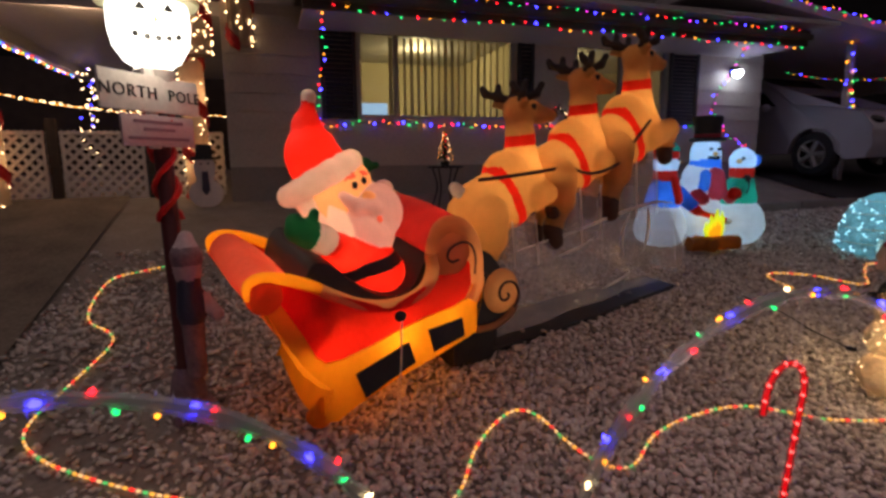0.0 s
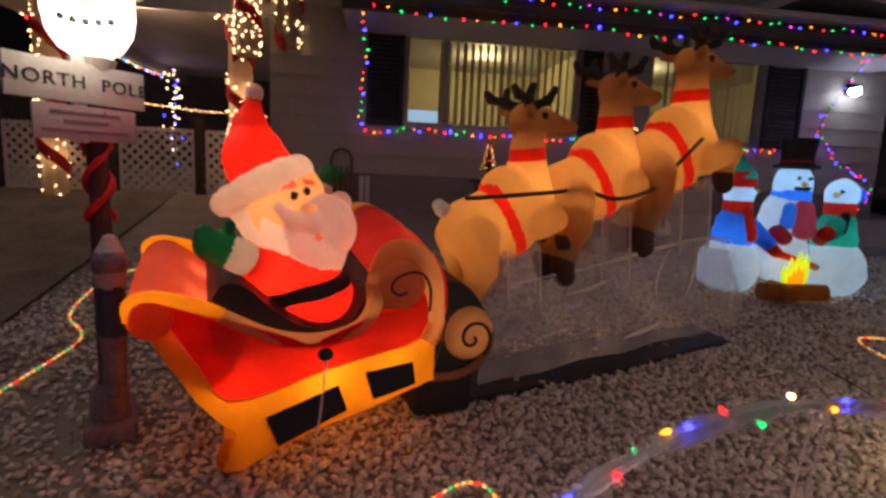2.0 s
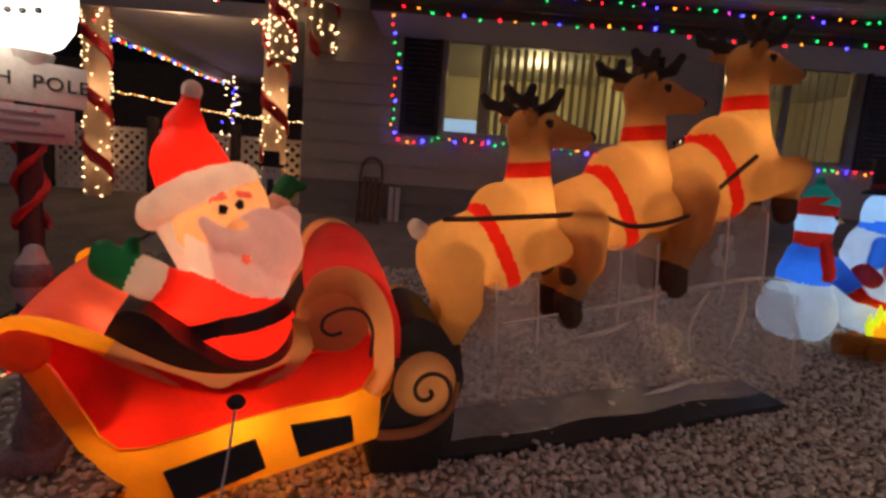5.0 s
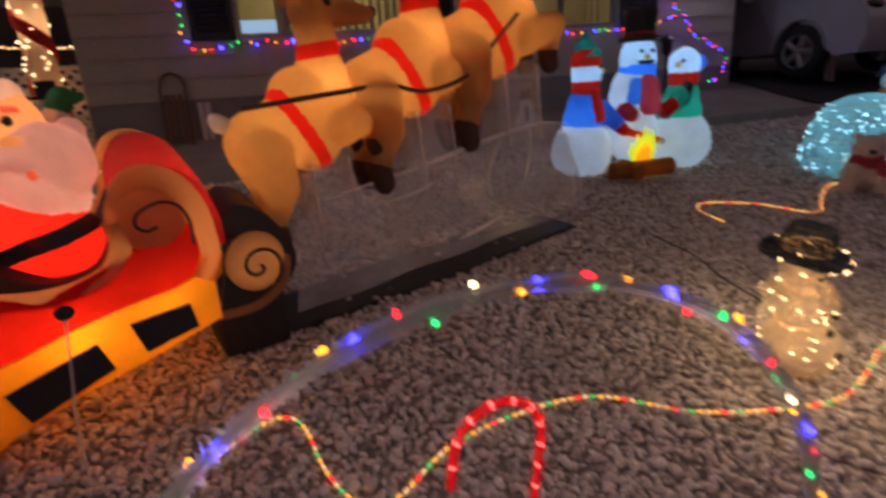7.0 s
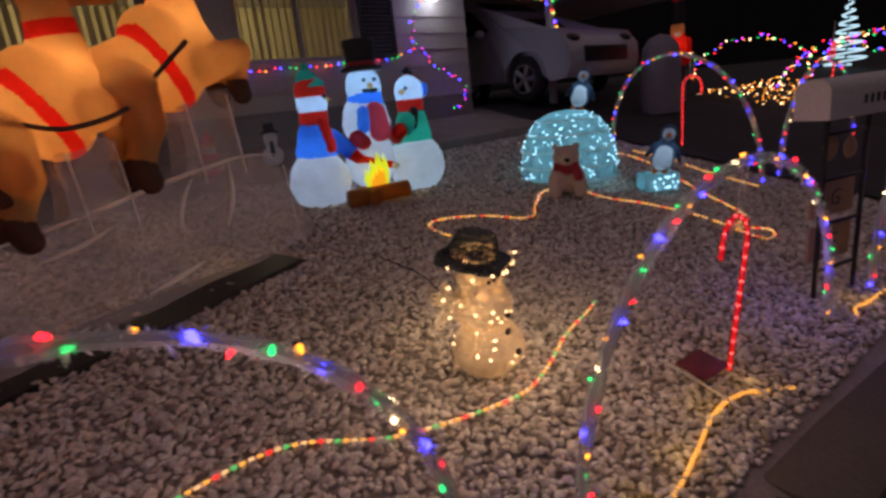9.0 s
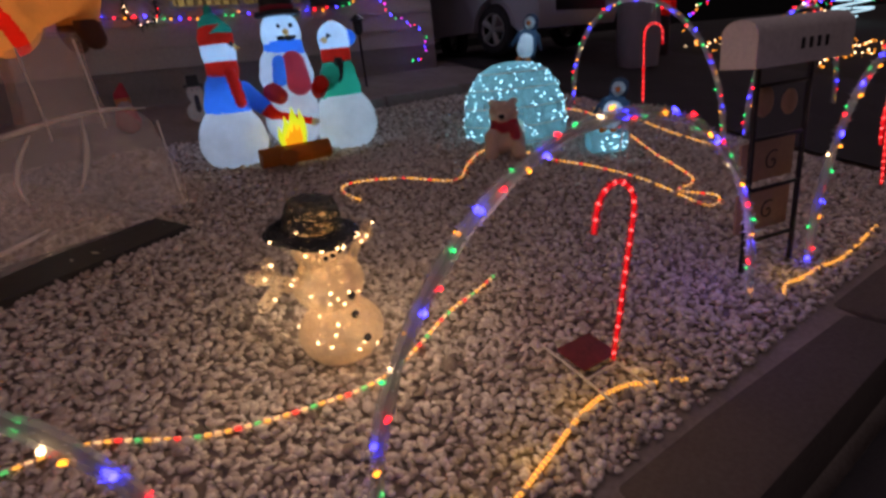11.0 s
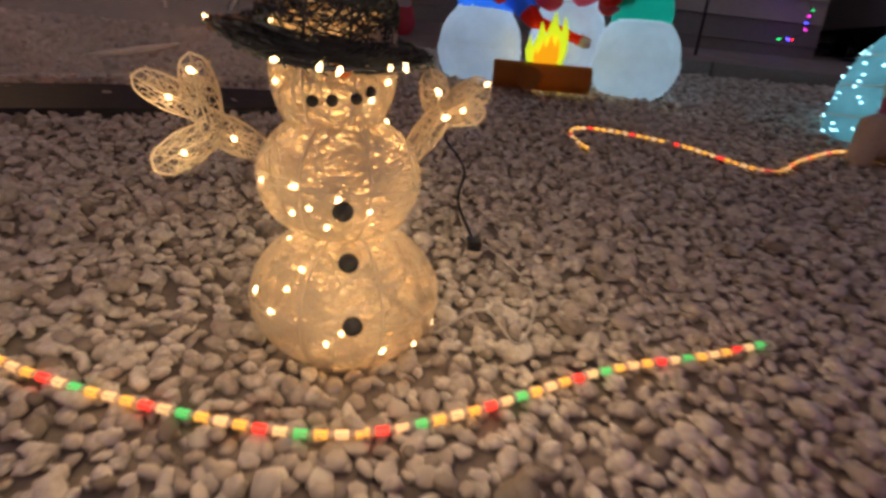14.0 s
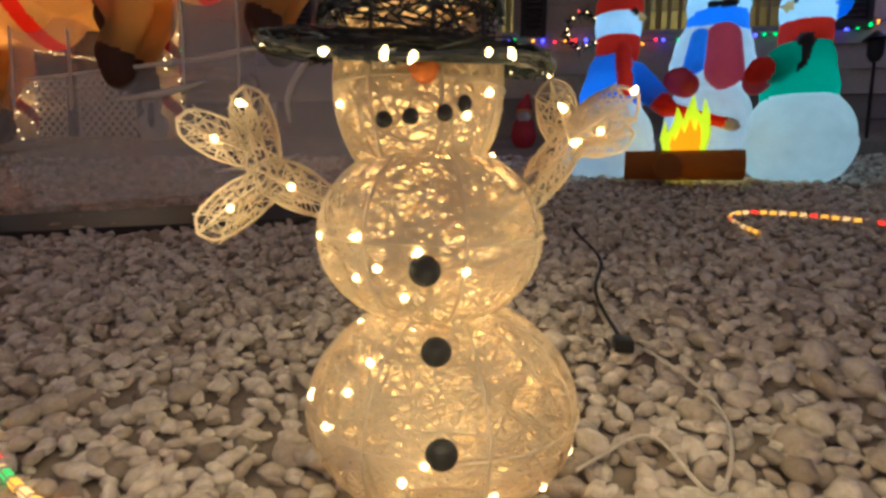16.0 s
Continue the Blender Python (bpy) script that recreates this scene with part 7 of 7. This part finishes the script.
sled()
for x in (0.60, 0.665):
    bm = bmesh.new()
    box(bm, (x, 6.26, 1.12), (0.05, 0.03, 0.40), 0.006)
    tagged(part("white_board", bm, M_WHITE), "short white board leaning on the siding", "board", "boards by the wall")


def board_snowman(x, y, k, label):
    g = ground_z(x, y)
    root = empty("board_snowman", pose(x, y, g, 0, 0, 0) @ Matrix.Scale(k, 4), label, "snowman figure")
    bm = bmesh.new()
    out = [(0.17 * math.cos(a), 0.15 + 0.15 * math.sin(a)) for a in [-1.2 + 2.3 * i / 8 for i in range(9)]] + [(0.10, 0.36), (0.11, 0.44), (0.07, 0.52)]
    slab(bm, out + [(-a, b) for a, b in out[::-1]], -0.015, 0.015)
    part("body", bm, M_WHITE, root, "white painted board")
    bm = bmesh.new()
    slab(bm, [(-0.13, 0.50), (0.13, 0.50), (0.13, 0.53), (0.08, 0.53), (0.075, 0.66), (-0.075, 0.66), (-0.08, 0.53), (-0.13, 0.53)], -0.022, 0.022)
    part("hat", bm, M_NYBLACK, root, "black top hat", smooth=False)
    bm = bmesh.new()
    slab(bm, [(-0.03, 0.38), (0.03, 0.38), (0.04, 0.18), (0, 0.13), (-0.04, 0.18)], -0.021, -0.0155)
    part("tie", bm, M_NAVY, root, "dark tie", smooth=False)
    for dx in (-0.035, 0.035):
        bm = bmesh.new()
        ball(bm, (dx, -0.016, 0.46), 0.011, 8, 6)
        part("eye", bm, M_NYBLACK, root)


board_snowman(-0.62, 6.15, 1.0, "white board snowman with black hat and dark tie by the porch")
board_snowman(3.72, 5.48, 0.62, "small white board snowman with black hat by the house")
ob = tagged(puffy_part("seated_figure", [((0, 0, 0.08), (0, 0, 0.14), 0.10, 0.085, 0), ((0, 0, 0.24), (0, 0, 0.25), 0.06, 0.06, 1), ((0, 0, 0.30), (0.02, 0, 0.38), 0.058, 0.02, 0), ((0, -0.03, 0.205), (0, -0.035, 0.2), 0.05, 0.045, 2)], 0.013, [M_PINK, M_SKIN, M_SNOW]), "small red and white seated holiday figure by the wall", "figure")
ob.matrix_world = pose(3.15, 5.55, ground_z(3.15, 5.55))
pl = empty("path_lantern", pose(5.67, 5.86, ground_z(5.67, 5.86)), "black path lantern beside the house", "lantern")
bm = bmesh.new()
tube(bm, [(0, 0, 0), (0, 0, 0.62)], 0.012, 8)
part("stake", bm, M_BLACK, pl)
bm = bmesh.new()
lathe(bm, [(0.03, 0.56), (0.05, 0.60), (0.055, 0.70), (0.09, 0.71), (0.02, 0.77), (0.001, 0.78)], 12)
part("head", bm, M_BLACK, pl)
wr = empty("wreath", pose(3.60, 6.27, 1.90, 90, 0, 0), "dark wreath with small warm bulbs on the wall", "wreath")
bm = bmesh.new()
rng = random.Random(9)
for k in range(200):
    a = rng.uniform(0, 6.283)
    c = Vector((0.15 * math.cos(a), 0.15 * math.sin(a), 0))
    tube(bm, [c, c + Vector((rng.gauss(0, 0.03), rng.gauss(0, 0.03), rng.gauss(0, 0.02)))], [0.007, 0.002], 3, caps=False)
tagged(part("needles", bm, M_WIRE_G, wr), kind="stuff")
for k in range(13):
    a = 6.283 * k / 13 + rng.uniform(-0.15, 0.15)
    bulb("wr"[k % 4 == 0], 0.0055, (rng.uniform(0.12, 0.17) * math.cos(a), rng.uniform(0.12, 0.17) * math.sin(a), 0.03), wr, rng)

# ---- beyond the driveway ----
def tall_figure():
    pr = [((0, 0, 0.1), (0, 0, 0.7), 0.20, 0.20, 0), ((0, 0, 0.75), (0, 0, 1.1), 0.22, 0.20, 1), ((0, 0, 1.3), (0, 0, 1.34), 0.16, 0.16, 2), ((0, 0, 1.46), (0, 0, 1.75), 0.15, 0.15, 0), ((0, 0, 1.86), (0, 0, 1.93), 0.14, 0.09, 1), ((0, -0.08, 1.2), (0, -0.08, 1.12), 0.10, 0.08, 3), ((-0.24, 0, 1.1), (-0.26, 0, 0.75), 0.07, 0.06, 1), ((0.24, 0, 1.1), (0.26, 0, 0.75), 0.07, 0.06, 1)]
    ob = tagged(puffy_part("soldier_inflatable", pr, 0.025, [M_NYBLACK, M_RED, M_SKIN, M_SNOW]), "tall red and black inflatable toy soldier across the driveway", "inflatable")
    ob.matrix_world = pose(10.5, 5.2, ground_z(10.5, 5.2), 0, 0, -60) @ Matrix.Diagonal((0.66, 0.66, 0.84, 1))
    lamp("soldier_bulb", ob.matrix_world @ Vector((0, 0, 1.05)), 0.8, (1, 0.7, 0.4), 0.05)


tall_figure()
bm = bmesh.new()
lathe(bm, [(0.26, 0.0), (0.28, 0.3), (0.275, 0.7), (0.24, 0.92), (0.15, 1.05), (0.001, 1.10)], 28)
ob = tagged(part("dome_cover", bm, fabric("grey dome cloth", (0.48, 0.45, 0.50), 0.4)), "pale grey rounded cover standing across the driveway", "cover")
ob.matrix_world = pose(9.35, 4.8, ground_z(9.35, 4.8))


def spiral_tree(x, y, h):
    root = empty("spiral_tree", pose(x, y, ground_z(x, y)), "tall cool white spiral light tree far off", "light tree")
    pts = [((0.45 * (1 - k / 90)) * math.cos(0.62 * k), (0.45 * (1 - k / 90)) * math.sin(0.62 * k), 0.1 + (h - 0.1) * k / 90) for k in range(91)]
    bm = bmesh.new()
    tube(bm, pts, 0.022, 6)
    part("spiral", bm, glow("cool white tape", (0.6, 0.9, 1.0), 1.0), root, "cool white light tape")
    bm = bmesh.new()
    tube(bm, [(0, 0, 0), (0, 0, h)], 0.02, 8)
    part("pole", bm, M_BLACK, root)


spiral_tree(18.4, 5.3, 1.75)
for k, (x, y, a, h) in enumerate(((12.6, 3.6, 0.9, 0.9), (14.5, 4.0, 1.1, 1.0), (16.5, 4.2, 1.1, 1.0), (13.4, 5.4, 1.0, 0.9))):
    light_string([(x + 0.35 * a * math.cos(t), y - a * math.cos(t), ground_z(x, y) + h * math.sin(t)) for t in [math.pi * i / 10 for i in range(11)]], 0.07, "brgwyp", 0.013, "far arch of coloured bulbs across the driveway", group="far arches", seed=60 + k, jitter=0.05)
for k in range(7):
    y = 3.3 + 0.32 * k
    light_string([(x, y, ground_z(x, y) + 0.05) for x in (11.2, 12.4, 13.6, 14.8)], 0.10, "ywy", 0.010, "row of amber bulbs laid on the far yard", group="far ground rows", seed=70 + k, jitter=0.06)
light_string([(9.6, 1.5, 0.05), (10.8, 1.7, 0.10), (12.2, 2.5, 0.35), (14, 2.8, 0.45)], 0.05, "ry", 0.016, "red and amber string along the far yard", group="far ground rows", seed=80)
light_string([(8.6, 6.2, 3.15), (8.6, 6.15, 2.6), (8.65, 6.15, 2.1), (8.6, 6.15, 1.85)], 0.06, "ygbr", 0.015, "coloured bulbs wound round a carport post", group="house strings", seed=81, jitter=0.06)
bm = bmesh.new()
box(bm, (8.62, 6.2, 2.05), (0.09, 0.09, 2.1), 0.01)
tagged(part("carport_post", bm, M_WHITE), "slim white carport post", "post", kind="structure")

# ---- gravel: stones one by one, last ----
def rock(rng, big):
    bm = bmesh.new()
    if big:
        bmesh.ops.create_icosphere(bm, subdivisions=1, radius=1)
    else:
        v = [bm.verts.new(p) for p in ((1, 0, 0), (-1, 0, 0), (0, 1, 0), (0, -1, 0), (0, 0, 1), (0, 0, -1))]
        for a, b, c in ((0, 2, 4), (2, 1, 4), (1, 3, 4), (3, 0, 4), (2, 0, 5), (1, 2, 5), (3, 1, 5), (0, 3, 5)):
            bm.faces.new((v[a], v[b], v[c]))
        bmesh.ops.subdivide_edges(bm, edges=bm.edges[:], cuts=1)
        for w in bm.verts:
            w.co = w.co.normalized()
        bmesh.ops.triangulate(bm, faces=bm.faces[:])
    o = Vector((rng.uniform(0, 50), rng.uniform(0, 50), 3))
    for w in bm.verts:
        w.co *= 1 + 0.14 * noise.noise(w.co * 1.1 + o)
    for _ in range(7):
        n = Vector((rng.gauss(0, 1), rng.gauss(0, 1), rng.gauss(0, 1))).normalized()
        d = rng.uniform(0.60, 0.84)
        for w in bm.verts:
            over = w.co.dot(n) - d
            if over > 0:
                w.co -= n * over
    bm.verts.index_update()
    co = np.array([w.co[:] for w in bm.verts])
    tri = np.array([[q.index for q in f.verts] for f in bm.faces])
    bm.free()
    return co, tri


def gravel():
    rng = random.Random(77)
    npr = np.random.default_rng(77)
    bed = tagged(new("gravel_bed"), "bed of pale rounded landscaping gravel", "gravel", kind="structure")
    bed.empty_display_size = 0.1
    kinds = [rock(rng, False) for _ in range(8)]
    near = []
    for _ in range(6):
        co, tri = rock(rng, True)
        me = bpy.data.meshes.new("stone")
        me.from_pydata(co.tolist(), [], tri.tolist())
        me.materials.append(M_STONE)
        me.polygons.foreach_set("use_smooth", [True] * len(me.polygons))
        near.append(me)
    xs, ys = np.meshgrid(np.arange(-1.42, 7.35, 0.0245), np.arange(0.985, 5.0, 0.0245), indexing="ij")
    x = xs.ravel() + npr.uniform(-0.017, 0.017, xs.size)
    y = ys.ravel() + npr.uniform(-0.017, 0.017, ys.size)
    patch = np.array([noise.noise(Vector((a * 0.9, b * 0.9, 4.0))) for a, b in zip(x, y)])
    keep = npr.random(x.size) < np.clip(np.where(x < 0.1, 0.42 + 0.5 * patch + 0.35 * np.clip((x + 0.5) / 0.6, 0, 1), 1.0) - np.clip((y - 3.7) * 0.28, 0, 0.5) + 0.15 * patch, 0.12, 1)
    x, y = x[keep], y[keep]
    size = npr.uniform(0.0135, 0.0255, x.size) * np.where(npr.random(x.size) < 0.08, 1.45, 1.0)
    V, T, off, singles = [], [], 0, 0
    for i in range(x.size):
        e = np.array((npr.normal(0, 0.45), npr.normal(0, 0.45), npr.uniform(0, 6.283)))
        m = np.array(Euler(e).to_matrix())
        s = size[i]
        sq = np.array((1.0, npr.uniform(0.62, 0.95), npr.uniform(0.42, 0.66)))
        z = ground_z(x[i], y[i]) - 0.018 + s * npr.uniform(0.1, 0.75)
        if 2.98 < x[i] < 3.55 and 1.42 < y[i] < 1.80 and singles < 300:
            ob = new("stone", near[i % 6])
            ob.parent = bed
            ob.location, ob.rotation_euler, ob.scale = (x[i], y[i], z), e, sq * s * 1.08
            singles += 1
            continue
        co, tri = kinds[i % 8]
        V.append((co * sq * s) @ m.T + (x[i], y[i], z))
        T.append(tri + off)
        off += len(co)
    V, T = np.concatenate(V), np.concatenate(T)
    me = bpy.data.meshes.new("stones")
    me.vertices.add(len(V))
    me.vertices.foreach_set("co", V.astype(np.float32).ravel())
    me.loops.add(T.size)
    me.loops.foreach_set("vertex_index", T.astype(np.int32).ravel())
    me.polygons.add(len(T))
    me.polygons.foreach_set("loop_start", np.arange(0, T.size, 3, dtype=np.int32))
    me.polygons.foreach_set("use_smooth", [True] * len(T))
    me.update(calc_edges=True)
    me.materials.append(M_STONE)
    ob = new("stones", me)
    ob.parent = bed
    tagged(ob, kind="stuff")


gravel()
